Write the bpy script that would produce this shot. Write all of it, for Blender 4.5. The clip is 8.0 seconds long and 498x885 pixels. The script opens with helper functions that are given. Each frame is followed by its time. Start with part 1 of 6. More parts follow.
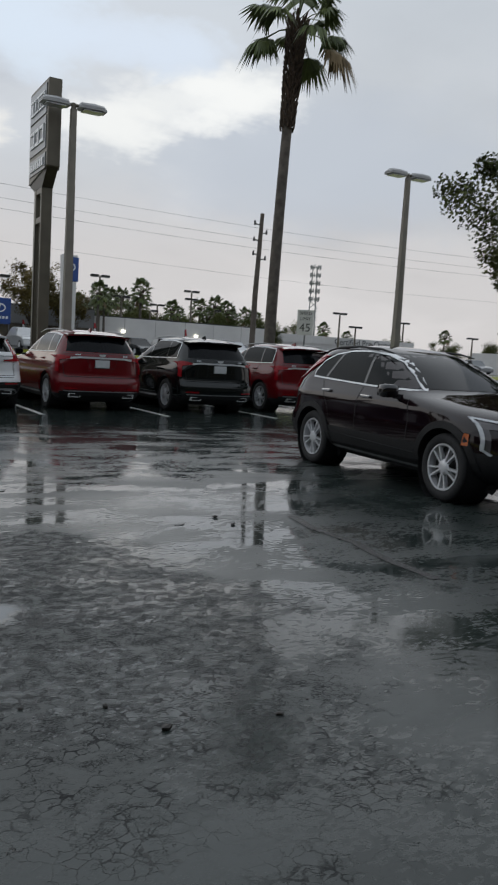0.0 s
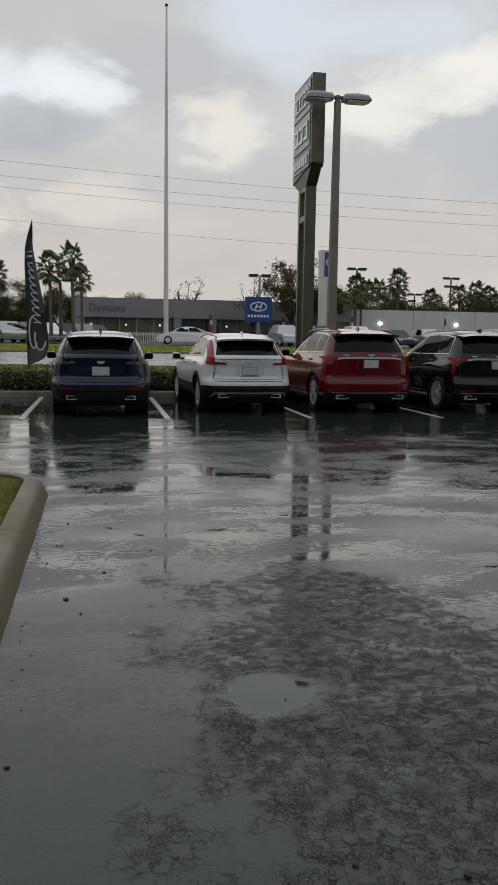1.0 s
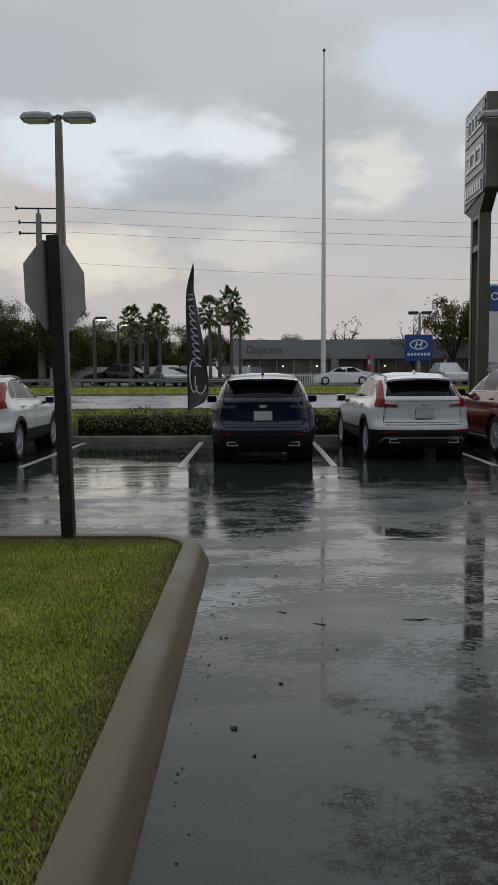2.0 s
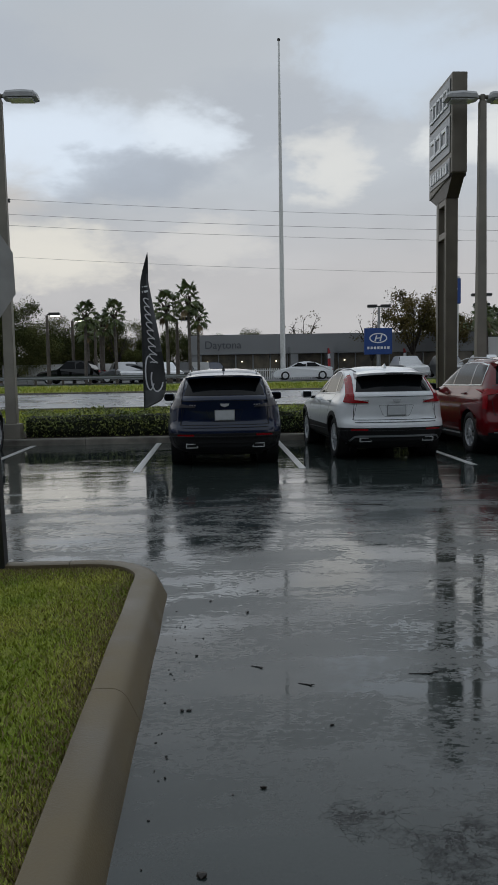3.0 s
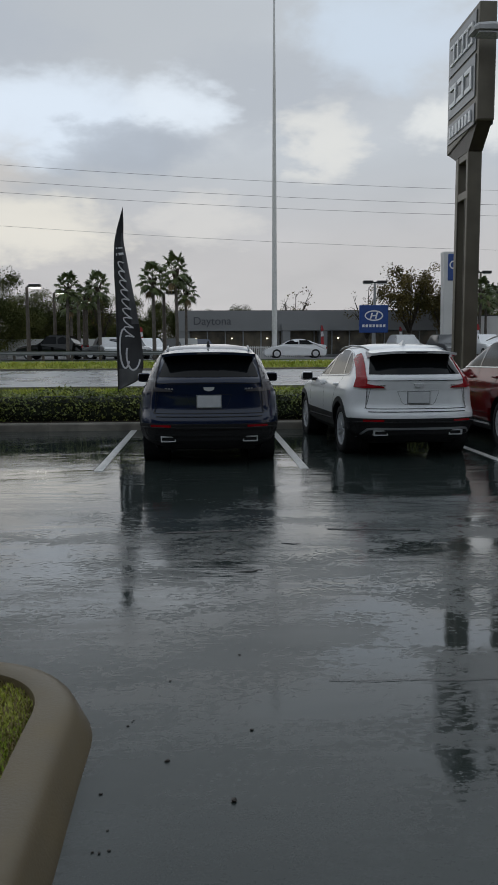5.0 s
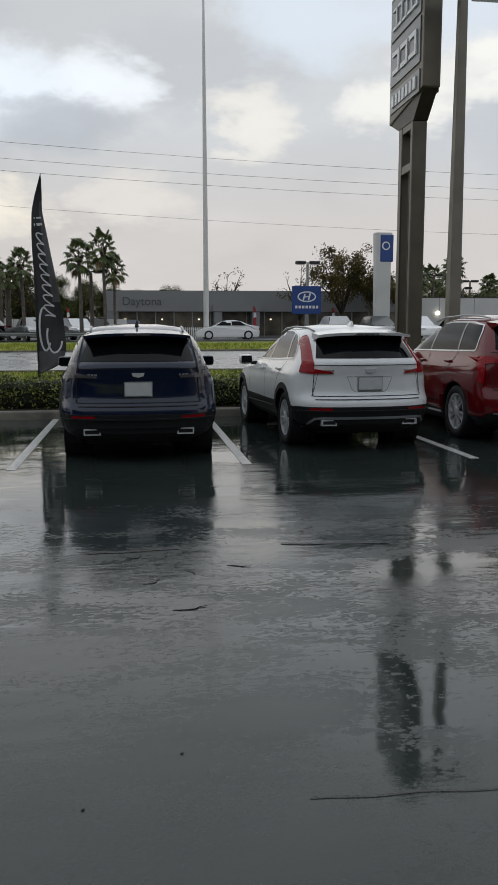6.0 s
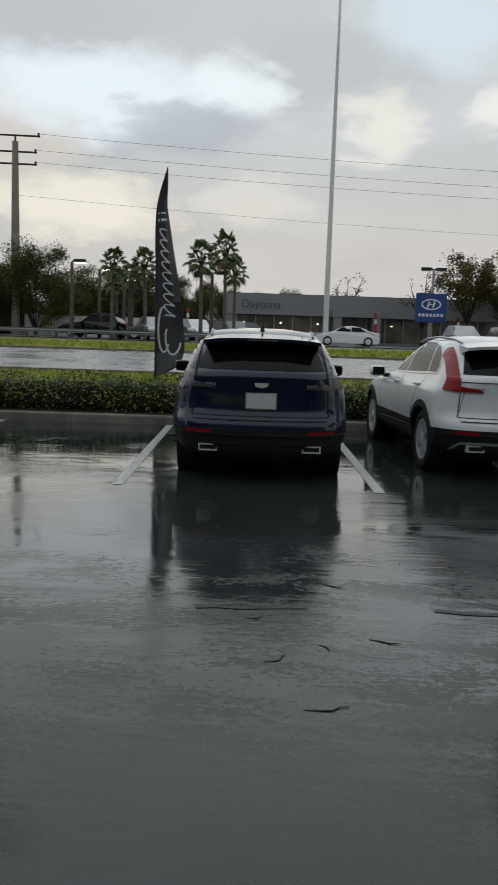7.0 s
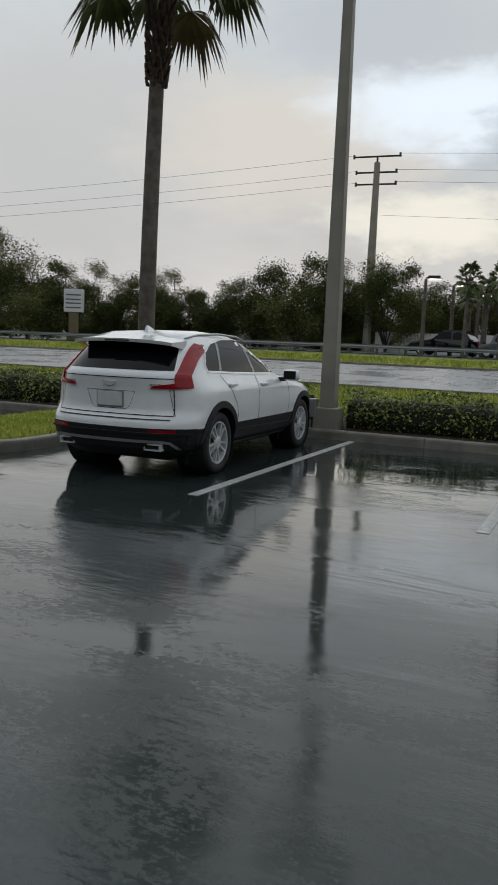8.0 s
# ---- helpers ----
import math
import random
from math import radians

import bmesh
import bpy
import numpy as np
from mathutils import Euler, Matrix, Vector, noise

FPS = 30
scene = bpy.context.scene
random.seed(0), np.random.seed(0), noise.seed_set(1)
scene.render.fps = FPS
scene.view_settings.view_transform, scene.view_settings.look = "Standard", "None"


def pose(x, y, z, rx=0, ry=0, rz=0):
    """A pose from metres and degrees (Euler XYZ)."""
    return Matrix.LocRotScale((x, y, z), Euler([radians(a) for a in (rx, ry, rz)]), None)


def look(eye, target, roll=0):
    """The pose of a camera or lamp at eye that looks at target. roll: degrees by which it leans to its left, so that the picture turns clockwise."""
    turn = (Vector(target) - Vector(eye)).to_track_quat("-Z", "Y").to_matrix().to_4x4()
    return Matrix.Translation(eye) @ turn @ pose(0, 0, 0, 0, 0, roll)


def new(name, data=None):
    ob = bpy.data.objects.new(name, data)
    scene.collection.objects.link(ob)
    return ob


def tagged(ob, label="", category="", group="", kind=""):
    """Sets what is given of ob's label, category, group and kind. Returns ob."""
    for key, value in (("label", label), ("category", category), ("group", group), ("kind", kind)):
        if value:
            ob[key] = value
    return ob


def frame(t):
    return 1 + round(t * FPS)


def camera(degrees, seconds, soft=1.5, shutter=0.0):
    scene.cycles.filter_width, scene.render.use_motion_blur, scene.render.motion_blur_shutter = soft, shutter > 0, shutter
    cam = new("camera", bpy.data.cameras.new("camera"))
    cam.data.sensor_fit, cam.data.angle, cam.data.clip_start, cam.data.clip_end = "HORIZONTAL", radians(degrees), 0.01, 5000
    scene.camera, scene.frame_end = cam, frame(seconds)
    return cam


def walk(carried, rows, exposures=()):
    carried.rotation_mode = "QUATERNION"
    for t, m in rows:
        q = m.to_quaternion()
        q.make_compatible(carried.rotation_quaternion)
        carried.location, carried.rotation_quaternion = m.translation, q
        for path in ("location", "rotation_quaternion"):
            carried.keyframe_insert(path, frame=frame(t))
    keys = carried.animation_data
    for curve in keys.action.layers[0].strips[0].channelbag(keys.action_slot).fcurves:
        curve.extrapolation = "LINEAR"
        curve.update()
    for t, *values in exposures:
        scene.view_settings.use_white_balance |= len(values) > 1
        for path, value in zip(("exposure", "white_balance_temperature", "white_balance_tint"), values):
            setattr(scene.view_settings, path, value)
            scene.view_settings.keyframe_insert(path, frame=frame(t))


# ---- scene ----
cam = camera(35.0, 8.0, soft=1.1, shutter=0.1)
PATH = [
    (0, (0.015, -15.874, 1.371), (0.983, -14.137, 1.155), 3.4),
    (0.3, (0.04, -15.612, 1.399), (0.769, -13.784, 1.042), 1.55),
    (0.5, (0.046, -15.445, 1.43), (0.576, -13.544, 1.103), 0.8),
    (0.7, (0.03, -15.284, 1.473), (0.455, -13.356, 1.158), 0.85),
    (1, (-0.015, -15.01, 1.512), (0.354, -13.062, 1.25), 0.9),
    (1.3, (-0.038, -14.651, 1.506), (0.207, -12.678, 1.289), -0.56),
    (1.5, (-0.056, -14.401, 1.502), (0.022, -12.41, 1.333), -0.9),
    (1.7, (-0.086, -14.168, 1.525), (-0.107, -12.175, 1.363), -0.3),
    (2.8, (-0.144, -12.977, 1.512), (-0.093, -10.985, 1.339), -0.7),
    (3, (-0.149, -12.796, 1.534), (-0.066, -10.805, 1.358), -1.0),
    (3.5, (-0.104, -12.246, 1.537), (-0.016, -10.258, 1.339), -1.0),
    (4, (-0.112, -11.625, 1.54), (-0.1, -9.636, 1.333), -0.6),
    (4.5, (-0.06, -11.009, 1.521), (-0.008, -9.022, 1.299), -1.2),
    (5, (-0.053, -10.371, 1.521), (0.057, -8.387, 1.289), -0.3),
    (5.2, (-0.042, -10.12, 1.53), (0.155, -8.144, 1.291), -0.1),
    (6.3, (-0.031, -8.934, 1.512), (0.255, -6.977, 1.216), 0.0),
    (6.5, (-0.052, -8.721, 1.511), (0.204, -6.76, 1.209), 1.1),
    (7, (-0.127, -8.161, 1.541), (-0.123, -6.179, 1.269), 1.9),
    (7.2, (-0.173, -7.929, 1.545), (-0.349, -5.958, 1.257), 1.41),
    (7.5, (-0.277, -7.591, 1.546), (-0.765, -5.67, 1.277), 0.9),
    (7.7, (-0.374, -7.382, 1.545), (-1.039, -5.514, 1.28), 1.16),
    (8, (-0.544, -7.084, 1.54), (-1.365, -5.279, 1.281), 2.2),
]
EXPOSURE = [(0.0, 0.08, 6150, 10), (0.5, 0.15, 6500, 10), (1.0, -0.02, 6500, 10), (1.5, -0.16, 6450, 10), (3.0, -0.17, 6050, 9), (5.0, -0.12, 6050, 9),
            (6.5, 0.17, 6450, 10), (7.0, 0.02, 6350, 7.5), (7.5, 0.15, 6350, 7.5), (8.0, 0.08, 6300, 8)]
walk(cam, [(t, look(eye, target, roll)) for t, eye, target, roll in PATH], EXPOSURE)

# ---- light and sky ----
SUN_EL, SUN_AZ = 9.0, -14.0          # degrees: low behind the clouds over the road


def build_world():
    w = bpy.data.worlds.new("overcast_sky")
    scene.world = w
    w.use_nodes = True
    nt = w.node_tree
    N, L = nt.nodes, nt.links
    N.clear()

    def add(kind, **kw):
        n = N.new(kind)
        for k, v in kw.items():
            n.inputs[int(k[1:])].default_value = v
        return n

    def math_(op, a, b=None):
        n = N.new("ShaderNodeMath")
        n.operation = op
        for i, v in enumerate((a, b)):
            if v is None:
                continue
            if isinstance(v, (int, float)):
                n.inputs[i].default_value = v
            else:
                L.new(v, n.inputs[i])
        return n.outputs[0]

    tc = N.new("ShaderNodeTexCoord")
    sep = N.new("ShaderNodeSeparateXYZ")
    L.new(tc.outputs["Generated"], sep.inputs[0])
    zc = math_("MAXIMUM", sep.outputs[2], 0.0)
    den = math_("ADD", zc, 0.30)
    comb = N.new("ShaderNodeCombineXYZ")
    L.new(math_("DIVIDE", sep.outputs[0], den), comb.inputs[0])
    L.new(math_("DIVIDE", sep.outputs[1], den), comb.inputs[1])
    comb.inputs[2].default_value = 3.7

    def cloud(scale, detail, rough, dist, off):
        mp = N.new("ShaderNodeMapping")
        mp.inputs["Location"].default_value = off
        L.new(comb.outputs[0], mp.inputs[0])
        n = N.new("ShaderNodeTexNoise")
        n.inputs["Scale"].default_value = scale
        n.inputs["Detail"].default_value = detail
        n.inputs["Roughness"].default_value = rough
        n.inputs["Distortion"].default_value = dist
        L.new(mp.outputs[0], n.inputs["Vector"])
        return n.outputs["Fac"]

    def ramp(fac, stops):
        r = N.new("ShaderNodeValToRGB")
        r.color_ramp.interpolation = "EASE"
        e = r.color_ramp.elements
        while len(e) < len(stops):
            e.new(0.5)
        for el, (p, c) in zip(e, stops):
            el.position, el.color = p, (*c, 1)
        L.new(fac, r.inputs[0])
        return r.outputs[0]

    def mix(fac, a, b, kind="MIX"):
        m = N.new("ShaderNodeMix")
        m.data_type, m.blend_type = "RGBA", kind
        for sock, v in ((m.inputs[0], fac), (m.inputs[6], a), (m.inputs[7], b)):
            if isinstance(v, (int, float)):
                sock.default_value = v
            elif isinstance(v, tuple):
                sock.default_value = (*v, 1)
            else:
                L.new(v, sock)
        return m.outputs[2]

    sky = N.new("ShaderNodeTexSky")
    sky.sky_type = "NISHITA"
    sky.sun_disc = False
    sky.sun_elevation = radians(SUN_EL)
    sky.sun_rotation = radians(SUN_AZ)
    blue = mix(1.0, sky.outputs[0], (0.11, 0.11, 0.11), "MULTIPLY")
    gap = mix(0.75, blue, (0.80, 0.92, 1.03))
    # the grey deck, paler and warmer towards the horizon
    deck = ramp(zc, [(0.0, (0.60, 0.56, 0.525)), (0.10, (0.62, 0.585, 0.555)), (0.24, (0.58, 0.59, 0.595)), (0.6, (0.52, 0.56, 0.59)), (1.0, (0.52, 0.56, 0.60))])
    big = cloud(1.05, 3.0, 0.5, 0.15, (0.35, 0.10, 0.0))
    fine = cloud(3.2, 5.0, 0.55, 0.2, (1.3, 4.1, 0.0))
    both = math_("ADD", math_("MULTIPLY", big, 0.79), math_("MULTIPLY", fine, 0.21))
    shade = ramp(both, [(0.36, (0.90, 0.905, 0.91)), (0.50, (1.0, 1.0, 1.0)), (0.62, (1.10, 1.10, 1.10)), (1.0, (1.16, 1.16, 1.16))])
    deck = mix(1.0, deck, shade, "MULTIPLY")
    # breaks in the deck high overhead
    hole = ramp(both, [(0.545, (0, 0, 0)), (0.66, (1, 1, 1))])
    high = ramp(zc, [(0.36, (0.0,) * 3), (0.55, (1.0,) * 3)])
    col = mix(mix(1.0, hole, high, "MULTIPLY"), deck, gap)
    # the clouds low over the road, each by its bearing, height and spread in degrees, with ragged edges
    deg = 180 / math.pi

    def ragged(axis, amount):
        n1, n2 = cloud(4.5, 4.0, 0.6, 0.3, (axis * 3.1, 1.7, 0.2)), cloud(12.0, 4.0, 0.6, 0.2, (axis * 5.3, 0.4, 0.9))
        return math_("ADD", math_("MULTIPLY", math_("SUBTRACT", n1, 0.5), amount), math_("MULTIPLY", math_("SUBTRACT", n2, 0.5), amount * 0.45))

    bearing = math_("ADD", math_("MULTIPLY", math_("ARCTAN2", sep.outputs[0], sep.outputs[1]), deg), ragged(1.0, 10.0))
    above = math_("ADD", math_("MULTIPLY", math_("ARCSINE", sep.outputs[2]), deg), ragged(2.0, 4.0))
    for az_, el_, wide, tall, tone, much in (
            (-3.0, 21.0, 12.0, 3.6, (0.56, 0.57, 0.575), 0.8), (4.5, 17.0, 8.0, 2.6, (0.52, 0.535, 0.555), 0.8), (33.0, 13.5, 12.0, 5.0, (0.50, 0.53, 0.57), 0.7),
            (-38.0, 12.0, 12.0, 8.0, (0.54, 0.53, 0.515), 0.8), (-17.0, 20.5, 8.0, 3.0, (0.51, 0.53, 0.56), 0.8), (-23.0, 13.0, 10.0, 4.5, (0.72, 0.65, 0.57), 0.75),
            (12.0, 20.3, 5.0, 3.0, (0.70, 0.77, 0.84), 0.85), (-11.0, 15.6, 8.5, 2.7, (0.84, 0.895, 0.95), 0.95), (-1.5, 16.3, 4.2, 2.1, (0.88, 0.92, 0.95), 0.95),
            (-5.0, 13.6, 6.0, 1.7, (0.47, 0.495, 0.53), 0.85), (8.6, 14.0, 3.0, 2.3, (0.88, 0.84, 0.76), 0.8), (-12.5, 8.4, 7.0, 2.3, (0.92, 0.85, 0.72), 0.85),
            (0.0, 9.0, 3.4, 1.7, (0.78, 0.735, 0.67), 0.7), (18.8, 15.2, 4.0, 1.9, (0.90, 0.88, 0.82), 0.9), (26.0, 17.2, 5.5, 1.8, (0.92, 0.90, 0.84), 0.95), (20.0, 19.8, 6.0, 1.8, (0.70, 0.76, 0.83), 0.8)):
        u = math_("DIVIDE", math_("SUBTRACT", bearing, az_), wide)
        v = math_("DIVIDE", math_("SUBTRACT", above, el_), tall)
        r2 = math_("ADD", math_("MULTIPLY", u, u), math_("MULTIPLY", v, v))
        fade = N.new("ShaderNodeMapRange")
        fade.interpolation_type = "SMOOTHSTEP"
        for k_, x_ in enumerate((0.0, 1.7, much, 0.0)):
            fade.inputs[k_ + 1].default_value = x_
        L.new(r2, fade.inputs[0])
        col = mix(fade.outputs[0], col, tone)
    bg = N.new("ShaderNodeBackground")
    L.new(col, bg.inputs[0])
    bg.inputs[1].default_value = 1.0
    out = N.new("ShaderNodeOutputWorld")
    L.new(bg.outputs[0], out.inputs[0])


build_world()
sun = new("sun", bpy.data.lights.new("sun", "SUN"))
sun.data.energy, sun.data.angle, sun.data.color = 0.5, radians(110), (1.0, 0.95, 0.88)
_el, _az = radians(SUN_EL + 30), radians(SUN_AZ)
sun.matrix_world = look((40 * math.sin(_az) * math.cos(_el), 40 * math.cos(_az) * math.cos(_el), 40 * math.sin(_el)), (0, 0, 0))


# ---- materials ----
def material(name, color, rough=0.5, metal=0.0, var=0.12, scale=6.0, bump=0.0, bump_scale=60.0, coat=0.0, rough_var=0.0, rand=0.0,
             color2=None, emit=None, spec=0.5, detail=6.0, trans=0.0):
    m = bpy.data.materials.new(name)
    m.use_nodes = True
    nt = m.node_tree
    N, L = nt.nodes, nt.links
    b = N["Principled BSDF"]
    b.inputs["Roughness"].default_value = rough
    b.inputs["Metallic"].default_value = metal
    b.inputs["Coat Weight"].default_value = coat
    b.inputs["Coat Roughness"].default_value = 0.04
    b.inputs["Specular IOR Level"].default_value = spec
    b.inputs["Transmission Weight"].default_value = trans
    tc = N.new("ShaderNodeTexCoord")
    n1 = N.new("ShaderNodeTexNoise")
    n1.inputs["Scale"].default_value, n1.inputs["Detail"].default_value = scale, detail
    L.new(tc.outputs["Object"], n1.inputs["Vector"])
    r = N.new("ShaderNodeValToRGB")
    c2 = color2 or tuple(c * (1 + var) for c in color)
    c1 = color if color2 else tuple(c * (1 - var) for c in color)
    r.color_ramp.elements[0].position, r.color_ramp.elements[0].color = 0.33, (*c1, 1)
    r.color_ramp.elements[1].position, r.color_ramp.elements[1].color = 0.67, (*c2, 1)
    L.new(n1.outputs["Fac"], r.inputs[0])
    col = r.outputs[0]
    if rand:
        oi = N.new("ShaderNodeNewGeometry")
        hs = N.new("ShaderNodeHueSaturation")
        ma = N.new("ShaderNodeMapRange")
        ma.inputs["To Min"].default_value, ma.inputs["To Max"].default_value = 1 - rand, 1 + rand
        L.new(oi.outputs["Random Per Island"], ma.inputs["Value"])
        L.new(ma.outputs[0], hs.inputs["Value"])
        L.new(col, hs.inputs["Color"])
        col = hs.outputs[0]
    L.new(col, b.inputs["Base Color"])
    if rough_var:
        ma = N.new("ShaderNodeMapRange")
        ma.inputs["From Min"].default_value, ma.inputs["From Max"].default_value = 0.3, 0.7
        ma.inputs["To Min"].default_value, ma.inputs["To Max"].default_value = max(0.02, rough - rough_var), min(1, rough + rough_var)
        L.new(n1.outputs["Fac"], ma.inputs["Value"])
        L.new(ma.outputs[0], b.inputs["Roughness"])
    if bump:
        n2 = N.new("ShaderNodeTexNoise")
        n2.inputs["Scale"].default_value, n2.inputs["Detail"].default_value = bump_scale, 6
        L.new(tc.outputs["Object"], n2.inputs["Vector"])
        bp = N.new("ShaderNodeBump")
        bp.inputs["Strength"].default_value, bp.inputs["Distance"].default_value = bump, 0.02
        L.new(n2.outputs["Fac"], bp.inputs["Height"])
        L.new(bp.outputs[0], b.inputs["Normal"])
    if emit:
        b.inputs["Emission Color"].default_value = (*emit[0], 1)
        b.inputs["Emission Strength"].default_value = emit[1]
    return m


def wet_asphalt():
    """Wet tarmac: a film of water with slow ripples, coarse patches that stick out of it, puddles and streaks."""
    m = bpy.data.materials.new("wet_asphalt")
    m.use_nodes = True
    nt = m.node_tree
    N, L = nt.nodes, nt.links
    b = N["Principled BSDF"]
    tc = N.new("ShaderNodeTexCoord")
    P = tc.outputs["Object"]

    def tex(scale, detail=5, rough=0.55, dist=0.0, stretch=None):
        v = P
        if stretch:
            mp = N.new("ShaderNodeMapping")
            mp.inputs["Scale"].default_value = stretch
            L.new(P, mp.inputs[0])
            v = mp.outputs[0]
        n = N.new("ShaderNodeTexNoise")
        n.inputs["Scale"].default_value, n.inputs["Detail"].default_value = scale, detail
        n.inputs["Roughness"].default_value, n.inputs["Distortion"].default_value = rough, dist
        L.new(v, n.inputs["Vector"])
        return n.outputs["Fac"]

    def rng(v, a, b_, c=0.0, d=1.0):
        n = N.new("ShaderNodeMapRange")
        n.interpolation_type = "SMOOTHSTEP"
        for i, x in enumerate((a, b_, c, d)):
            n.inputs[i + 1].default_value = x
        L.new(v, n.inputs[0])
        return n.outputs[0]

    def op(kind, a, c):
        n = N.new("ShaderNodeMath")
        n.operation = kind
        for i, v in enumerate((a, c)):
            if isinstance(v, (int, float)):
                n.inputs[i].default_value = v
            else:
                L.new(v, n.inputs[i])
        return n.outputs[0]

    def blob(cx, cy, rx, ry, edge=0.35):
        """1 inside an uneven oval, 0 outside."""
        mp = N.new("ShaderNodeMapping")
        mp.inputs["Location"].default_value = (-cx / rx, -cy / ry, 0)
        mp.inputs["Scale"].default_value = (1 / rx, 1 / ry, 0)
        L.new(P, mp.inputs[0])
        ln = N.new("ShaderNodeVectorMath")
        ln.operation = "LENGTH"
        L.new(mp.outputs[0], ln.inputs[0])
        d = op("ADD", ln.outputs["Value"], op("MULTIPLY", op("SUBTRACT", wob, 0.5), 2.2))
        return rng(d, 1.0 - edge / 2, 1.0 + edge / 2, 1.0, 0.0)

    wob = tex(1.6, 7, 0.62)
    # water film with the crests of the worn tarmac standing out of it as dark flecks
    sep = N.new("ShaderNodeSeparateXYZ")
    L.new(P, sep.inputs[0])
    Y = sep.outputs[1]
    coarse = blob(1.22, -12.15, 1.0, 2.1, 0.45)
    puddle = blob(0.70, -11.85, 0.24, 0.20, 0.45)
    coarse = op("MULTIPLY", coarse, op("SUBTRACT", 1.0, puddle))
    dense = op("MULTIPLY", coarse, rng(Y, -14.0, -11.8, 0.50, 1.0))
    dense = op("MAXIMUM", dense, op("MULTIPLY", rng(tex(0.9, 6, 0.65, 0.4), 0.62, 0.74), 0.36))
    clump = rng(tex(11, 6, 0.75), 0.34, 0.66, 0.0, 1.0)
    n0 = N.new("ShaderNodeTexNoise")
    n0.inputs["Scale"].default_value, n0.inputs["Detail"].default_value = 34.0, 6
    L.new(P, n0.inputs["Vector"])
    sc0 = N.new("ShaderNodeVectorMath")
    sc0.operation = "SCALE"
    sc0.inputs["Scale"].default_value = 0.020
    L.new(n0.outputs["Color"], sc0.inputs[0])
    ad0 = N.new("ShaderNodeVectorMath")
    ad0.operation = "ADD"
    L.new(P, ad0.inputs[0])
    L.new(sc0.outputs[0], ad0.inputs[1])
    cell = N.new("ShaderNodeTexVoronoi")
    cell.feature = "DISTANCE_TO_EDGE"
    cell.inputs["Scale"].default_value = 85.0
    L.new(ad0.outputs[0], cell.inputs["Vector"])
    lim = op("SUBTRACT", op("MULTIPLY", op("MULTIPLY", dense, clump), 0.36), 0.10)
    pebble = rng(op("SUBTRACT", cell.outputs["Distance"], lim), -0.02, 0.05, 1.0, 0.0)
    # wandering cracks between the lumps of the worn patch
    wide = N.new("ShaderNodeVectorMath")
    wide.operation = "SCALE"
    wide.inputs["Scale"].default_value = 0.10
    n1 = N.new("ShaderNodeTexNoise")
    n1.inputs["Scale"].default_value, n1.inputs["Detail"].default_value = 9.0, 5
    L.new(P, n1.inputs["Vector"])
    L.new(n1.outputs["Color"], wide.inputs[0])
    ad1 = N.new("ShaderNodeVectorMath")
    ad1.operation = "ADD"
    L.new(P, ad1.inputs[0])
    L.new(wide.outputs[0], ad1.inputs[1])
    lump = N.new("ShaderNodeTexVoronoi")
    lump.feature = "DISTANCE_TO_EDGE"
    lump.inputs["Scale"].default_value = 17.0
    L.new(ad1.outputs[0], lump.inputs["Vector"])
    gapw = op("MULTIPLY", rng(tex(7.0, 5, 0.7), 0.44, 0.74), 0.095)
    crack = op("MULTIPLY", rng(op("SUBTRACT", lump.outputs["Distance"], gapw), -0.012, 0.012, 1.0, 0.0), coarse)
    fleck = op("MAXIMUM", pebble, crack)
    # colour
    grit = tex(70, 4, 0.7)
    cr = N.new("ShaderNodeValToRGB")
    e = cr.color_ramp.elements
    e[0].position, e[0].color = 0.30, (0.017, 0.0225, 0.0210, 1)
    e[1].position, e[1].color = 0.72, (0.036, 0.0455, 0.0430, 1)
    L.new(op("ADD", op("MULTIPLY", grit, 0.35), op("MULTIPLY", tex(0.9, 6, 0.6), 0.65)), cr.inputs[0])
    mx = N.new("ShaderNodeMix")
    mx.data_type = "RGBA"
    L.new(fleck, mx.inputs[0])
    L.new(cr.outputs[0], mx.inputs[6])
    gr = N.new("ShaderNodeValToRGB")
    e = gr.color_ramp.elements
    e[0].position, e[0].color = 0.42, (0.010, 0.011, 0.0115, 1)
    e[1].position, e[1].color = 0.74, (0.055, 0.058, 0.058, 1)
    stone = tex(60, 6, 0.78)
    L.new(stone, gr.inputs[0])
    L.new(gr.outputs[0], mx.inputs[7])
    L.new(mx.outputs[2], b.inputs["Base Color"])
    # the film's gloss
    film = rng(tex(0.7, 5, 0.6, 0.3, (0.35, 1.0, 1.0)), 0.32, 0.68, 0.24, 0.40)
    # stiller water in broken shoals, closing up before the parking bays
    shoal = op("ADD", tex(1.9, 6, 0.62, 0.3, (0.55, 1.0, 1.0)), op("MULTIPLY", op("SUBTRACT", tex(27, 6, 0.82, 0.0, (0.6, 1.0, 1.0)), 0.5), 1.0))
    shoal = op("ADD", shoal, op("ADD", rng(Y, -6.8, -3.6, 0.0, 0.05), rng(Y, -3.8, -0.6, 0.0, 0.22)))
    still = rng(shoal, 0.505, 0.53, 0.0, 1.0)
    film = op("MULTIPLY", film, op("SUBTRACT", 1.0, op("MULTIPLY", still, 0.93)))
    film = op("ADD", film, op("MULTIPLY", coarse, 0.05))
    film = op("MULTIPLY", film, op("SUBTRACT", 1.0, op("MULTIPLY", puddle, 0.92)))
    film = op("ADD", film, op("MULTIPLY", fleck, 0.36))
    L.new(film, b.inputs["Roughness"])
    L.new(op("SUBTRACT", 0.5, op("MULTIPLY", fleck, 0.28)), b.inputs["Specular IOR Level"])
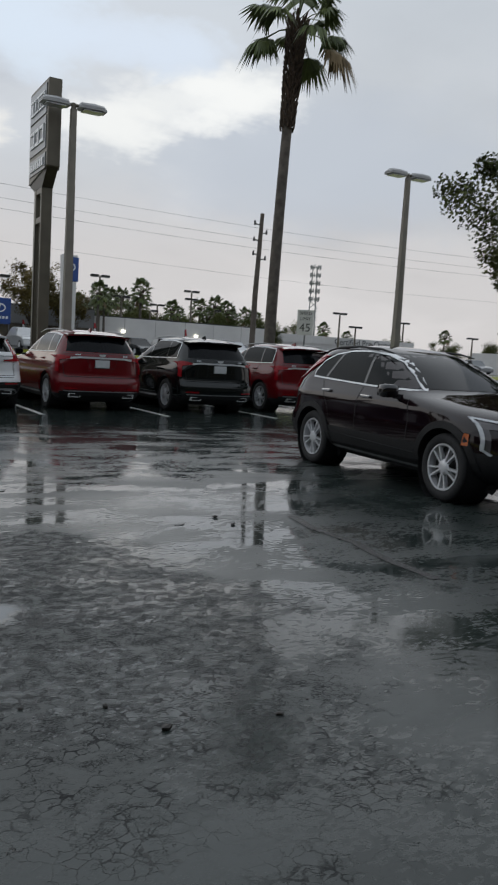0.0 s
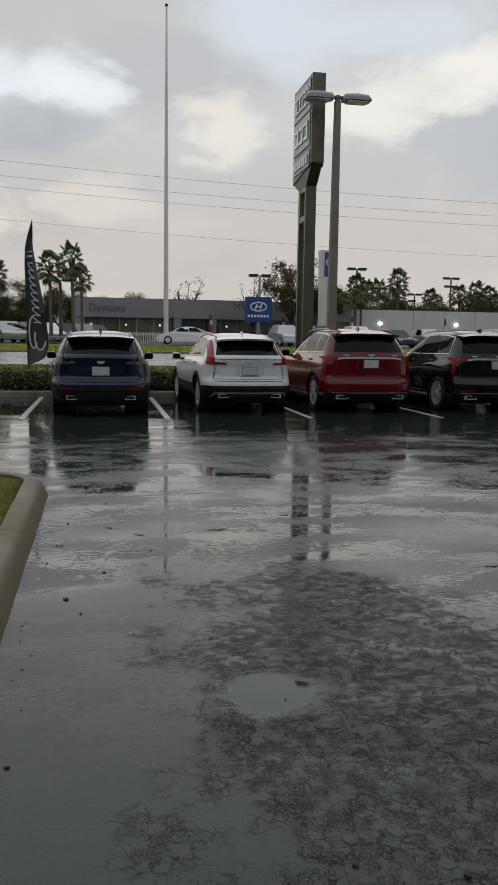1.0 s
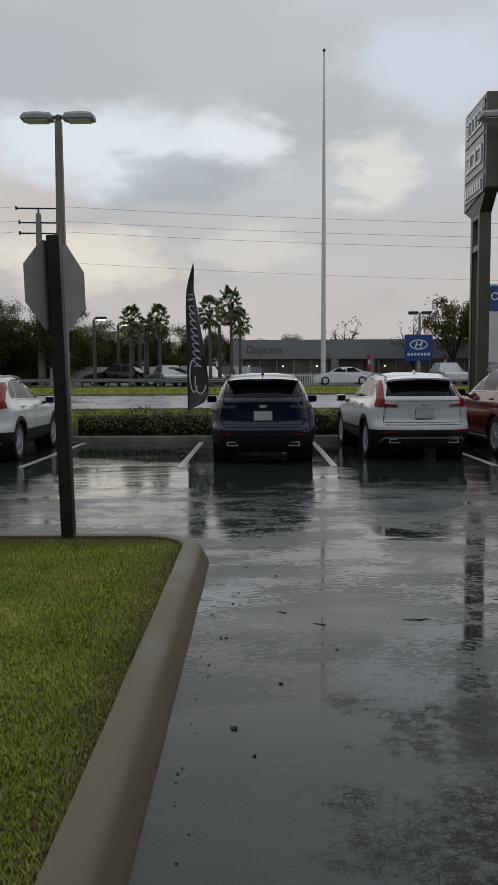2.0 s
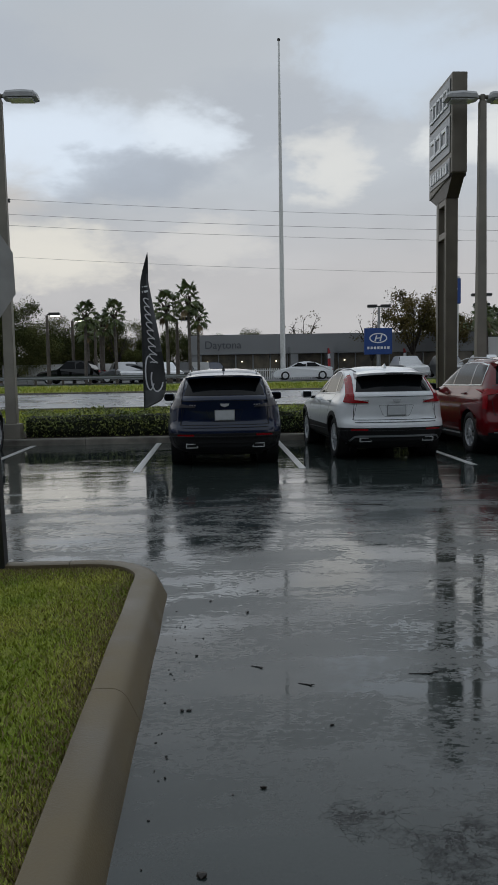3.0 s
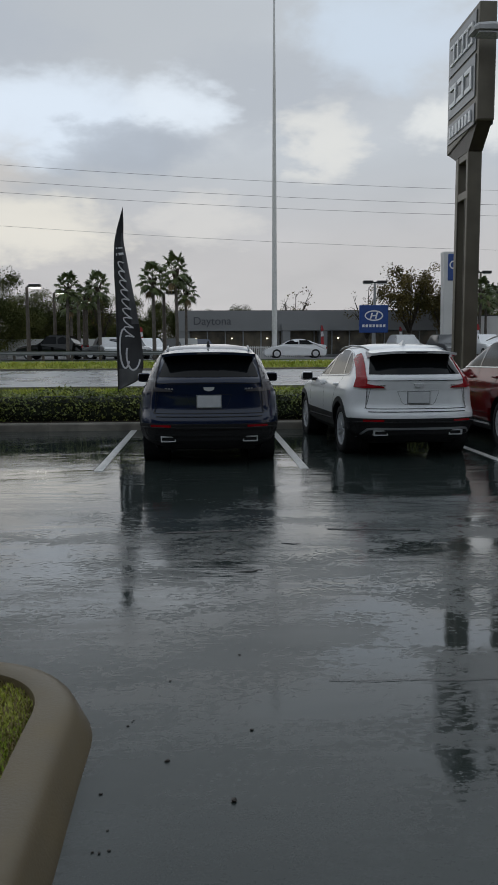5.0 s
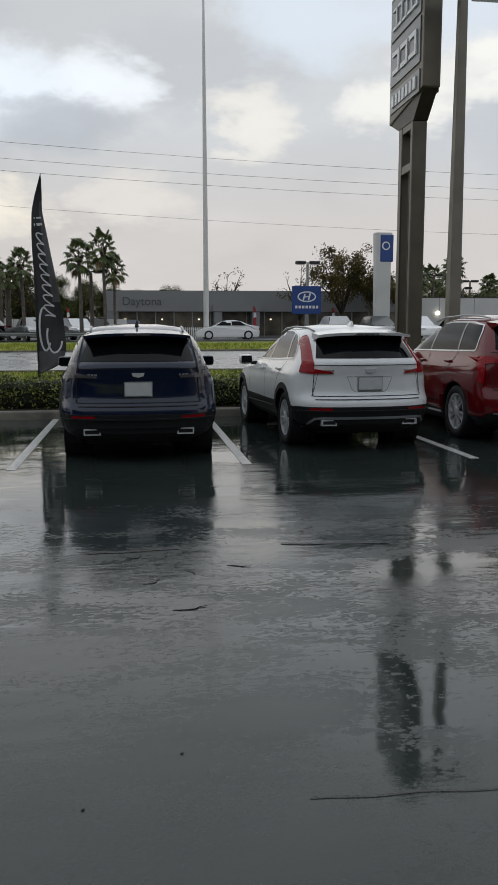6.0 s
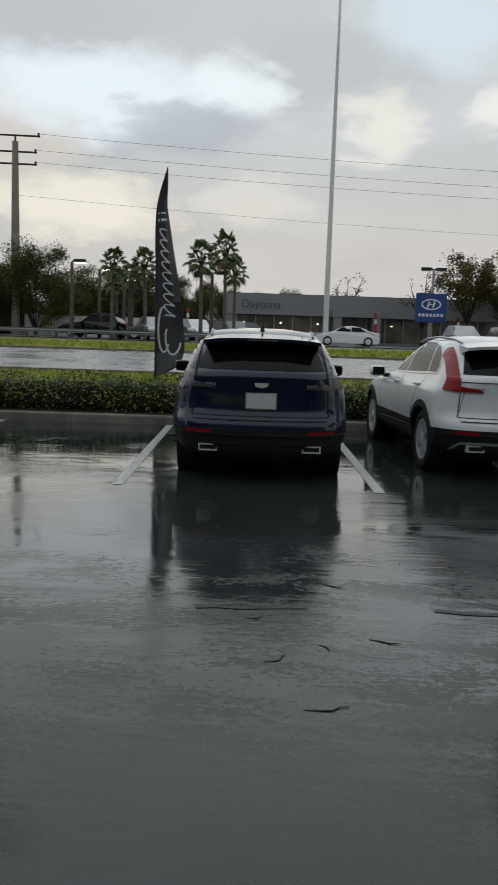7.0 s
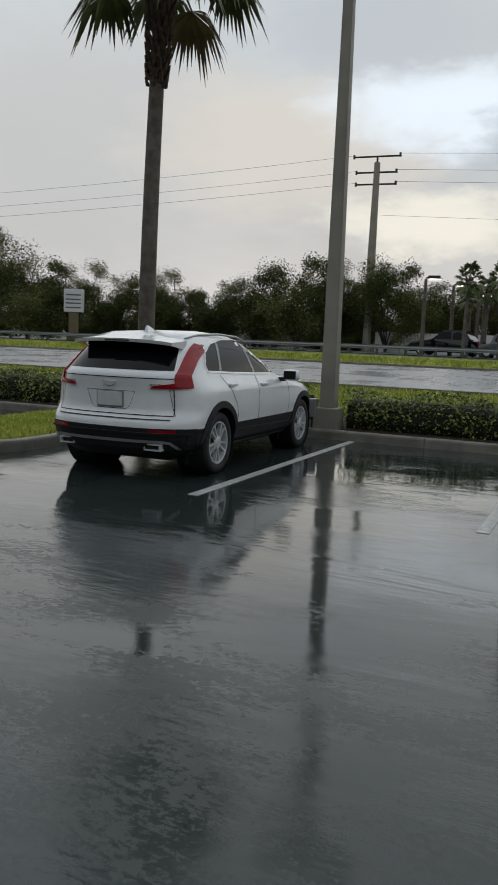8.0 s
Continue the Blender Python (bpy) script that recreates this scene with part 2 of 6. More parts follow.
    b.inputs["IOR"].default_value = 1.5
    # relief
    slow = tex(1.1, 4, 0.5, 0.0, (0.4, 1.0, 1.0))
    mid = tex(6.0, 5, 0.6, 0.0, (0.28, 1.0, 1.0))
    wet = rng(tex(0.8, 4, 0.55, 0.5, (0.4, 1.0, 1.0)), 0.40, 0.64, 0.10, 1.0)
    wet = op("MULTIPLY", wet, rng(Y, -7.6, -4.2, 0.15, 1.0))
    h = op("ADD", op("MULTIPLY", slow, 0.04), op("MULTIPLY", op("MULTIPLY", mid, wet), 0.060))
    h = op("ADD", h, op("MULTIPLY", op("MULTIPLY", grit, op("ADD", wet, 0.04)), 0.006))
    h = op("ADD", h, op("MULTIPLY", op("MULTIPLY", fleck, op("ADD", stone, 0.4)), 0.03))
    h = op("ADD", h, op("MULTIPLY", op("MULTIPLY", tex(30, 4, 0.6), coarse), 0.008))
    h = op("MULTIPLY", h, op("SUBTRACT", 1.0, op("MULTIPLY", puddle, 0.8)))
    bp = N.new("ShaderNodeBump")
    bp.inputs["Strength"].default_value, bp.inputs["Distance"].default_value = 0.55, 0.22
    L.new(h, bp.inputs["Height"])
    L.new(bp.outputs[0], b.inputs["Normal"])
    return m


M = {
    "asphalt": wet_asphalt(),
    "road": material("wet_road", (0.20, 0.205, 0.215), 0.30, scale=0.6, var=0.18, bump=0.15, bump_scale=9, rough_var=0.12),
    "lot_far": material("far_tarmac", (0.09, 0.09, 0.095), 0.4, scale=0.5, var=0.2),
    "earth": material("turf_far", (0.055, 0.085, 0.02), 0.9, scale=0.4, color2=(0.10, 0.14, 0.035), bump=0.6, bump_scale=14),
    "turf": material("turf", (0.16, 0.20, 0.025), 0.9, scale=3.5, color2=(0.30, 0.29, 0.06), bump=0.8, bump_scale=50),
    "blade": material("grass_blade", (0.24, 0.32, 0.03), 0.6, scale=1.6, color2=(0.46, 0.46, 0.09), rand=0.22, spec=0.3),
    "dryblade": material("dry_blade", (0.22, 0.17, 0.08), 0.7, scale=3, color2=(0.30, 0.25, 0.12), rand=0.3, spec=0.2),
    "mulch": material("mulch", (0.035, 0.024, 0.015), 0.95, scale=20, var=0.5, bump=1.0, bump_scale=45),
    "kerb": material("kerb_concrete", (0.122, 0.092, 0.046), 0.5, scale=2.2, var=0.22, bump=0.10, bump_scale=90, rough_var=0.15, detail=9),
    "kerb2": material("stained_concrete", (0.16, 0.145, 0.12), 0.5, scale=3.0, var=0.35, bump=0.5, bump_scale=60, detail=9),
    "paint_line": material("worn_line_paint", (0.34, 0.34, 0.33), 0.30, scale=14, color2=(0.62, 0.62, 0.60), bump=0.2, bump_scale=90, detail=9),
    "tar": material("tar_seam", (0.012, 0.012, 0.013), 0.25, var=0.3, bump=0.4, bump_scale=40),
    "tyre": material("tyre_rubber", (0.018, 0.018, 0.019), 0.75, var=0.2, scale=20, bump=0.2, bump_scale=120),
    "rim": material("machined_alloy", (0.66, 0.67, 0.69), 0.32, metal=0.35, var=0.05),
    "black": material("black_plastic", (0.016, 0.016, 0.017), 0.55, var=0.15, scale=30, bump=0.1, bump_scale=250, spec=0.3),
    "gloss_black": material("gloss_black", (0.008, 0.008, 0.009), 0.08, coat=0.5, var=0.1),
    "glass": material("tinted_glass", (0.004, 0.005, 0.006), 0.03, var=0.1, spec=0.15),
    "sideglass": material("side_glass", (0.006, 0.008, 0.008), 0.03, var=0.25, scale=1.4, spec=0.08),
    "chrome": material("chrome", (0.75, 0.76, 0.78), 0.14, metal=1.0, var=0.03),
    "satin": material("satin_silver", (0.36, 0.37, 0.38), 0.38, metal=0.7, var=0.05),
    "red_lens": material("red_lamp_lens", (0.27, 0.004, 0.009), 0.25, spec=0.2, coat=0.3, var=0.15, scale=9),
    "smoke_lens": material("smoked_lamp_lens", (0.085, 0.080, 0.086), 0.12, coat=0.3, var=0.15, scale=9),
    "clear_lens": material("clear_lamp_lens", (0.5, 0.52, 0.55), 0.1, coat=1.0, var=0.2, scale=15),
    "amber": material("amber_lens", (0.55, 0.12, 0.02), 0.2, coat=0.5, var=0.1),
    "plate": material("plate_card", (0.60, 0.61, 0.62), 0.35, var=0.05, scale=12),
    "bronze": material("bronze_paint", (0.125, 0.112, 0.085), 0.42, metal=0.25, var=0.14, scale=2.0, bump=0.08, bump_scale=30),
    "bronze_dark": material("dark_bronze", (0.055, 0.048, 0.036), 0.5, metal=0.2, var=0.15),
    "poleconc": material("pole_concrete", (0.22, 0.20, 0.165), 0.6, scale=1.6, var=0.16, bump=0.25, bump_scale=45, detail=9),
    "poleside": material("lamp_head_grey", (0.36, 0.36, 0.36), 0.45, var=0.1),
    "poledark": material("dark_steel", (0.03, 0.03, 0.03), 0.5, metal=0.3, var=0.2),
    "white_pole": material("white_pole_paint", (0.62, 0.62, 0.60), 0.35, var=0.08),
    "signface": material("sign_face", (0.17, 0.18, 0.19), 0.28, var=0.1, scale=3),
    "signtext": material("sign_letters", (0.72, 0.73, 0.74), 0.3, var=0.05),
    "signred": material("sign_letters_edge", (0.40, 0.18, 0.15), 0.35, var=0.1),
    "blue_sign": material("blue_sign", (0.010, 0.050, 0.22), 0.35, var=0.08),
    "fascia": material("grey_fascia", (0.21, 0.215, 0.22), 0.5, scale=0.25, var=0.06),
    "fascia_dark": material("grey_letters", (0.075, 0.08, 0.09), 0.5, var=0.1),
    "white_wall": material("white_wall", (0.55, 0.55, 0.54), 0.6, scale=0.4, var=0.08, bump=0.1, bump_scale=12),
    # the warm paler blotches put the glow of a lit interior into the colour
    "shopglass": material("shop_glass", (0.06, 0.055, 0.045), 0.2, scale=0.9, color2=(0.17, 0.145, 0.10), spec=0.7),
    "shoplamp": material("shop_lamp", (0.9, 0.8, 0.6), 0.5, emit=((1.0, 0.86, 0.6), 3.0)),
    "lamp_on": material("lit_lamp", (0.9, 0.85, 0.75), 0.4, emit=((1.0, 0.93, 0.75), 4.0)),
    "flag": material("flag_cloth", (0.030, 0.030, 0.032), 0.7, scale=2.0, var=0.4, bump=0.2, bump_scale=20),
    "flag_grey": material("flag_cloth_grey", (0.10, 0.10, 0.105), 0.75, scale=2.0, var=0.3),
    "flag_white": material("flag_print", (0.62, 0.62, 0.63), 0.7, var=0.1),
    "flag_red": material("flag_red", (0.38, 0.03, 0.035), 0.7, var=0.25, scale=3),
    "trunk": material("palm_trunk", (0.115, 0.10, 0.085), 0.9, scale=5, var=0.3, bump=1.0, bump_scale=26, detail=9),
    "boot": material("palm_boots", (0.055, 0.038, 0.025), 0.95, scale=8, var=0.5, bump=1.0, bump_scale=35),
    "frond": material("palm_frond", (0.045, 0.068, 0.020), 0.5, scale=1.2, color2=(0.115, 0.14, 0.045), rand=0.35, spec=0.35),
    "frond_dry": material("dry_frond", (0.12, 0.085, 0.04), 0.8, scale=2, color2=(0.20, 0.15, 0.08), rand=0.3),
    "bark": material("tree_bark", (0.05, 0.04, 0.03), 0.95, scale=6, var=0.35, bump=0.8, bump_scale=30),
    "leaf": material("oak_leaves", (0.040, 0.054, 0.017), 0.7, scale=0.25, color2=(0.135, 0.138, 0.045), rand=0.45, spec=0.08),
    "leaf_warm": material("autumn_leaves", (0.06, 0.055, 0.018), 0.6, scale=0.3, color2=(0.15, 0.115, 0.04), rand=0.4, spec=0.08),
    "hedge": material("hedge_leaves", (0.065, 0.098, 0.020), 0.45, scale=1.1, color2=(0.28, 0.31, 0.07), rand=0.5, spec=0.45),
    # near-black: the shade deep between the hedge leaves, put into the colour
    "hedge_shade": material("hedge_inner_shade", (0.012, 0.016, 0.007), 0.95, scale=9, var=0.5),
    "galv": material("galvanised_rail", (0.27, 0.28, 0.28), 0.45, metal=0.5, scale=0.8, var=0.1),
    "white_sign": material("white_sign", (0.66, 0.66, 0.64), 0.4, var=0.05),
    "ink": material("sign_ink", (0.015, 0.015, 0.015), 0.5, var=0.1),
    "stop_back": material("raw_aluminium", (0.30, 0.30, 0.29), 0.5, metal=0.4, var=0.1),
    "bright": material("bright_trim", (0.72, 0.73, 0.74), 0.22, metal=0.3, var=0.04),
    "twig": material("wet_twig", (0.020, 0.015, 0.011), 0.5, var=0.4, scale=20),
    "wood": material("weathered_pole", (0.10, 0.085, 0.07), 0.9, scale=3, var=0.25, bump=0.4, bump_scale=30),
    "brick": material("tan_wall", (0.22, 0.15, 0.095), 0.8, scale=0.8, var=0.15),
    "dark_roof": material("dark_roof", (0.05, 0.05, 0.05), 0.8, var=0.2),
}
PAINT = {
    "blue": material("deep_blue_paint", (0.0025, 0.0095, 0.036), 0.3, metal=0.0, spec=0.15, coat=1.0, var=0.06),
    "white": material("wet_white_paint", (0.80, 0.81, 0.82), 0.35, spec=0.3, coat=0.8, var=0.03),
    "red": material("dark_red_paint", (0.125, 0.003, 0.006), 0.3, metal=0.0, spec=0.05, coat=1.0, var=0.06),
    "black": material("black_green_paint", (0.004, 0.006, 0.006), 0.3, metal=0.0, spec=0.0, coat=1.0, var=0.08),
    "brown": material("plum_black_paint", (0.010, 0.0045, 0.006), 0.3, metal=0.0, spec=0.0, coat=1.0, var=0.08),
    "silver": material("silver_paint", (0.42, 0.43, 0.44), 0.3, metal=0.4, coat=1.0, var=0.05),
    "grey": material("grey_paint", (0.10, 0.105, 0.11), 0.3, metal=0.4, coat=1.0, var=0.06),
}


# ---- mesh helpers ----
def mesh_of(name, bm, mat, smooth=False):
    me = bpy.data.meshes.new(name)
    bm.normal_update()
    bm.to_mesh(me)
    bm.free()
    mats = mat if isinstance(mat, (list, tuple)) else [mat]
    for x in mats:
        me.materials.append(x)
    if smooth:
        me.polygons.foreach_set("use_smooth", [True] * len(me.polygons))
    return me


def part(name, bm, mat, parent, label="", smooth=False):
    ob = new(name, mesh_of(name, bm, mat, smooth))
    ob.parent = parent
    if label:
        tagged(ob, label)
    return ob


def thing(name, label, category, m=None, group="", kind=""):
    ob = new(name)
    ob.empty_display_size = 0.2
    if m is not None:
        ob.matrix_world = m
    return tagged(ob, label, category, group, kind)


def single(name, bm, mat, label, category="", group="", kind="", smooth=False, m=None):
    ob = new(name, mesh_of(name, bm, mat, smooth))
    if m is not None:
        ob.matrix_world = m
    return tagged(ob, label, category, group, kind)


def box(bm, x0, x1, y0, y1, z0, z1, bevel=0.0):
    r = bmesh.ops.create_cube(bm, size=1)
    for v in r["verts"]:
        v.co = ((x0 + x1) / 2 + v.co.x * (x1 - x0), (y0 + y1) / 2 + v.co.y * (y1 - y0), (z0 + z1) / 2 + v.co.z * (z1 - z0))
    if bevel:
        es = {e for v in r["verts"] for e in v.link_edges}
        bmesh.ops.bevel(bm, geom=list(es), offset=bevel, segments=2, affect="EDGES", profile=0.6)
    return bm


def tube(bm, p, q, r0, r1, seg=10, caps=True):
    p, q = Vector(p), Vector(q)
    d = (q - p)
    rot = d.to_track_quat("Z", "Y").to_matrix()
    rings = []
    for c, r in ((p, r0), (q, r1)):
        rings.append([bm.verts.new(c + rot @ Vector((r * math.cos(a), r * math.sin(a), 0))) for a in (2 * math.pi * i / seg for i in range(seg))])
    for i in range(seg):
        j = (i + 1) % seg
        bm.faces.new((rings[0][i], rings[0][j], rings[1][j], rings[1][i]))
    if caps:
        bm.faces.new(rings[0][::-1])
        bm.faces.new(rings[1])
    return bm


def sweep(bm, pts, radii, seg=10):
    rings = []
    for i, (p, r) in enumerate(zip(pts, radii)):
        a, b = Vector(pts[max(i - 1, 0)]), Vector(pts[min(i + 1, len(pts) - 1)])
        rot = (b - a).to_track_quat("Z", "Y").to_matrix()
        rings.append([bm.verts.new(Vector(p) + rot @ Vector((r * math.cos(t), r * math.sin(t), 0))) for t in (2 * math.pi * k / seg for k in range(seg))])
    for a, b in zip(rings, rings[1:]):
        for i in range(seg):
            j = (i + 1) % seg
            bm.faces.new((a[i], a[j], b[j], b[i]))
    bm.faces.new(rings[0][::-1])
    bm.faces.new(rings[-1])
    return bm


def prism(bm, poly, y0, y1, axis="y"):
    """A flat outline (a, b) drawn out along an axis."""
    def at(a, b, c):
        return (a, c, b) if axis == "y" else ((c, a, b) if axis == "x" else (a, b, c))
    f0 = [bm.verts.new(at(a, b, y0)) for a, b in poly]
    f1 = [bm.verts.new(at(a, b, y1)) for a, b in poly]
    n = len(poly)
    bm.faces.new(f0)
    bm.faces.new(f1[::-1])
    for i in range(n):
        j = (i + 1) % n
        bm.faces.new((f0[j], f0[i], f1[i], f1[j]))
    bmesh.ops.recalc_face_normals(bm, faces=bm.faces)
    return bm


def words(name, text, size, mat, parent, m, extrude=0.01):
    cu = bpy.data.curves.new(name, "FONT")
    cu.body, cu.size, cu.extrude, cu.align_x, cu.align_y = text, size, extrude, "CENTER", "CENTER"
    tmp = bpy.data.objects.new(name, cu)
    scene.collection.objects.link(tmp)
    bpy.context.view_layer.update()
    me = bpy.data.meshes.new_from_object(tmp.evaluated_get(bpy.context.evaluated_depsgraph_get()))
    bpy.data.objects.remove(tmp)
    me.materials.clear()
    me.materials.append(mat)
    ob = new(name, me)
    ob.parent = parent
    ob.matrix_local = m
    return ob


# ---- ground, roads and kerbs ----
def strip_mesh(rows, x0, x1, nx=1):
    """A sheet along x with a profile of (y, z) rows."""
    bm = bmesh.new()
    g = [[bm.verts.new((x0 + (x1 - x0) * i / nx, y, z)) for i in range(nx + 1)] for y, z in rows]
    for a, b in zip(g, g[1:]):
        for i in range(nx):
            bm.faces.new((a[i], a[i + 1], b[i + 1], b[i]))
    return bm


KERB_Y = 4.86
single("ground", strip_mesh([(-900, -0.05), (4.9, -0.05), (5.1, 0.05), (6.6, 0.20), (10.3, 0.50), (24, 0.55), (25, 0.66), (26.5, 0.80), (28.6, 0.86), (29, 0.78), (42, 0.80),
                             (43, 0.88), (70, 0.9), (3000, 0.9)], -1500, 1500), M["earth"], "rough green turf reaching the horizon", kind="structure")
single("parking_lot", strip_mesh([(-200, 0.0), (KERB_Y + 0.06, 0.0)], -200, 200), M["asphalt"], "wet dark asphalt with puddles and reflections", kind="structure")
bm = bmesh.new()
for rows in ([(10.45, 0.52), (11.0, 0.56), (25.0, 0.675), (25.2, 0.66)], ):
    bm = strip_mesh(rows, -700, 700)
single("road", bm, M["road"], "wet grey road with white lane dashes", kind="structure")
single("far_road", strip_mesh([(29.0, 0.82), (41.8, 0.85)], -700, 700), M["road"], "far carriageway of the wet road", kind="structure")
single("far_parking", strip_mesh([(44.0, 0.93), (140, 0.93)], -60, 320), M["lot_far"], "grey tarmac of the lots across the road", kind="structure")


def dash(x0, x1, y, w, z0, mat=None):
    bm = box(bmesh.new(), x0, x1, y - w / 2, y + w / 2, z0, z0 + 0.006)
    return bm


lane_group = "white lane dashes"
for yy in (14.3, 17.9, 21.4):
    for k in range(-7, 12):
        x = k * 12.2 + 3.0 + yy
        z = 0.56 + (yy - 11.0) * (0.675 - 0.56) / 14.0
        single("lane_dash", dash(x, x + 3.0, yy, 0.12, z - 0.002), M["paint_line"], "white paint dash on the wet road", "road marking", lane_group)
bm = box(bmesh.new(), -700, 700, 11.35, 11.47, 0.558, 0.57)
single("edge_line", bm, M["paint_line"], "long white edge line of the road", kind="structure")

# stall lines
for x in (-4.19, -1.42, 1.22, 3.98, 6.66, 9.32, 12.0, 14.7):
    bm = box(bmesh.new(), x - 0.055, x + 0.055, -0.36, KERB_Y - 0.02, 0.0, 0.005)
    single("stall_line", bm, M["paint_line"], "worn white parking stall line on wet asphalt", "stall line", "stall lines")


def kerb_profile(w=0.16, h=0.14):
    r = 0.035
    return [(0.0, 0.0), (0.012, h - r), (0.012 + r * 0.3, h - r * 0.3), (0.012 + r, h), (w - r, h), (w - r * 0.3, h - r * 0.3), (w, h - r), (w, -0.04), (0.0, -0.04)]


def kerb(name, path, prof, mat, parent=None, label=""):
    """Sweeps a kerb's section along a line; the section's first side faces right of the way."""
    bm = bmesh.new()
    rings = []
    n = len(path)
    for i, p in enumerate(path):
        a, b = Vector(path[max(i - 1, 0)]), Vector(path[min(i + 1, n - 1)])
        d = (b - a).normalized()
        left = Vector((-d.y, d.x))
        rings.append([bm.verts.new((p[0] + left.x * u, p[1] + left.y * u, v)) for u, v in prof])
    for a, b in zip(rings, rings[1:]):
        for i in range(len(prof)):
            j = (i + 1) % len(prof)
            bm.faces.new((a[i], b[i], b[j], a[j]))
    bm.faces.new(rings[0])
    bm.faces.new(rings[-1][::-1])
    bmesh.ops.recalc_face_normals(bm, faces=bm.faces)
    ob = new(name, mesh_of(name, bm, mat, False))
    if parent:
        ob.parent = parent
    return ob


# the long kerb at the head of the stalls, cast in lengths
head_kerb = thing("kerb", "stained concrete kerb along the hedge bed", "kerb", kind="structure")
for k in range(-9, 12):
    x0, x1 = k * 3.05, k * 3.05 + 3.04
    kerb("kerb_length", [(x0, KERB_Y), (x0 + 1, KERB_Y), (x0 + 2, KERB_Y), (x1, KERB_Y)], kerb_profile(0.17, 0.15), M["kerb2"], head_kerb)
single("planting_bed", strip_mesh([(KERB_Y + 0.15, 0.10), (5.6, 0.14), (6.7, 0.20)], -30, 36), M["mulch"], "dark wet mulch under the hedge", kind="structure")
single("verge", strip_mesh([(6.6, 0.215), (8.5, 0.37), (10.35, 0.525), (10.5, 0.50)], -60, 60), M["turf"], "mown green verge between hedge and road", kind="structure")
single("median", strip_mesh([(25.05, 0.66), (25.2, 0.76), (26.6, 0.90), (28.8, 0.93), (29.1, 0.8)], -500, 500), M["turf"], "raised grass median of the road", kind="structure")
single("median_kerb", box(bmesh.new(), -500, 500, 24.93, 25.07, 0.6, 0.75), M["kerb2"], "low concrete kerb of the median", kind="structure")
single("road_kerb", box(bmesh.new(), -500, 500, 10.36, 10.5, 0.4, 0.60), M["kerb2"], "low concrete kerb of the road", kind="structure")


# the corner island: kerb with a rounded corner
def island_outline(x, y_near, y_far, r, x_end, n=12):
    pts = [(x, y_near + (y_far - r - y_near) * i / 12) for i in range(13)]
    pts += [(x - r + r * math.cos(a), y_far - r + r * math.sin(a)) for a in np.linspace(0, math.pi / 2, n)[1:]]
    pts += [(x - r + (x_end - x + r) * i / 6, y_far + 0.10 * i / 6) for i in range(1, 7)]
    return pts


ISL = island_outline(-0.51, -17.0, -6.82, 0.62, -9.0)
isl_prof = [(0.0, -0.04), (0.0, 0.0), (0.022, 0.045), (0.044, 0.092), (0.060, 0.122), (0.080, 0.143), (0.105, 0.155), (0.135, 0.159), (0.195, 0.159), (0.216, 0.152), (0.224, 0.13), (0.224, -0.04)]
island_kerb = thing("island_kerb", "rounded wet concrete kerb round a grass island", "kerb", kind="structure")


def evenly(path, step=0.05):
    """The same line with points at even steps."""
    out, carry = [tuple(path[0])], 0.0
    for a, b in zip(path, path[1:]):
        ln = math.dist(a, b)
        d = step - carry
        while d <= ln:
            out.append((a[0] + (b[0] - a[0]) * d / ln, a[1] + (b[1] - a[1]) * d / ln))
            d += step
        carry = ln - (d - step)
    return out


ISL_FINE = evenly(ISL)
start = 0
for k in range(1, len(ISL_FINE)):
    along = k * 0.05
    if k == len(ISL_FINE) - 1 or abs((along - 1.5) % 3.05) < 0.026:
        seg = [Vector(p) for p in ISL_FINE[start:k + 1]]
        seg[0] += (seg[1] - seg[0]).normalized() * 0.0025
        seg[-1] -= (seg[-1] - seg[-2]).normalized() * 0.0025
        o = kerb("kerb_stone", [(p.x + 0.004 * noise.noise((p.x * 2, p.y * 2, 5)), p.y) for p in seg], isl_prof, M["kerb"], island_kerb)
        o.data.polygons.foreach_set("use_smooth", [True] * len(o.data.polygons))
        o.data.set_sharp_from_angle(angle=radians(50))
        start = k


def inset(path, d):
    out = []
    for i, p in enumerate(path):
        a, b = Vector(path[max(i - 1, 0)]), Vector(path[min(i + 1, len(path) - 1)])
        t = (b - a).normalized()
        out.append((p[0] - t.y * d, p[1] + t.x * d))
    return out


lawn_edge = inset(ISL, 0.222)
bm = bmesh.new()
bm.faces.new([bm.verts.new((x, y, 0.115)) for x, y in lawn_edge + [(-9.0, -17.0)]])
single("island_lawn", bm, M["turf"], "thatchy lawn of the kerbed island", kind="structure")


def blades(name, count, place, height, mat, label, width=0.004):
    """Many blades of grass in one mesh."""
    rnd = random.Random(5)
    vs, fs = [], []
    while len(fs) < count:
        q = place(rnd)
        if q is None:
            continue
        x, y, z, hh = q
        a, lean = rnd.uniform(0, 6.283), rnd.uniform(0.15, 0.9)
        h = height * hh * rnd.uniform(0.6, 1.25)
        w = width * rnd.uniform(0.7, 1.3)
        dx, dy = math.cos(a), math.sin(a)
        px, py = -dy * w, dx * w
        i = len(vs)
        vs += [(x - px, y - py, z), (x + px, y + py, z), (x + dx * lean * h + px * 0.3, y + dy * lean * h + py * 0.3, z + h), ]
        fs.append((i, i + 1, i + 2))
    me = bpy.data.meshes.new(name)
    me.from_pydata(vs, [], fs)
    me.materials.append(mat)
    return tagged(new(name, me), label, "grass", kind="stuff")


def lawn_spot(rnd, lo=-12.6):
    x, y = rnd.uniform(-3.6, -0.68), rnd.uniform(lo, -7.02)
    if x > -1.09 and y > -7.44 and math.hypot(x + 1.09, y + 7.44) > 0.40:
        return None
    return x, y, 0.112, 1.0


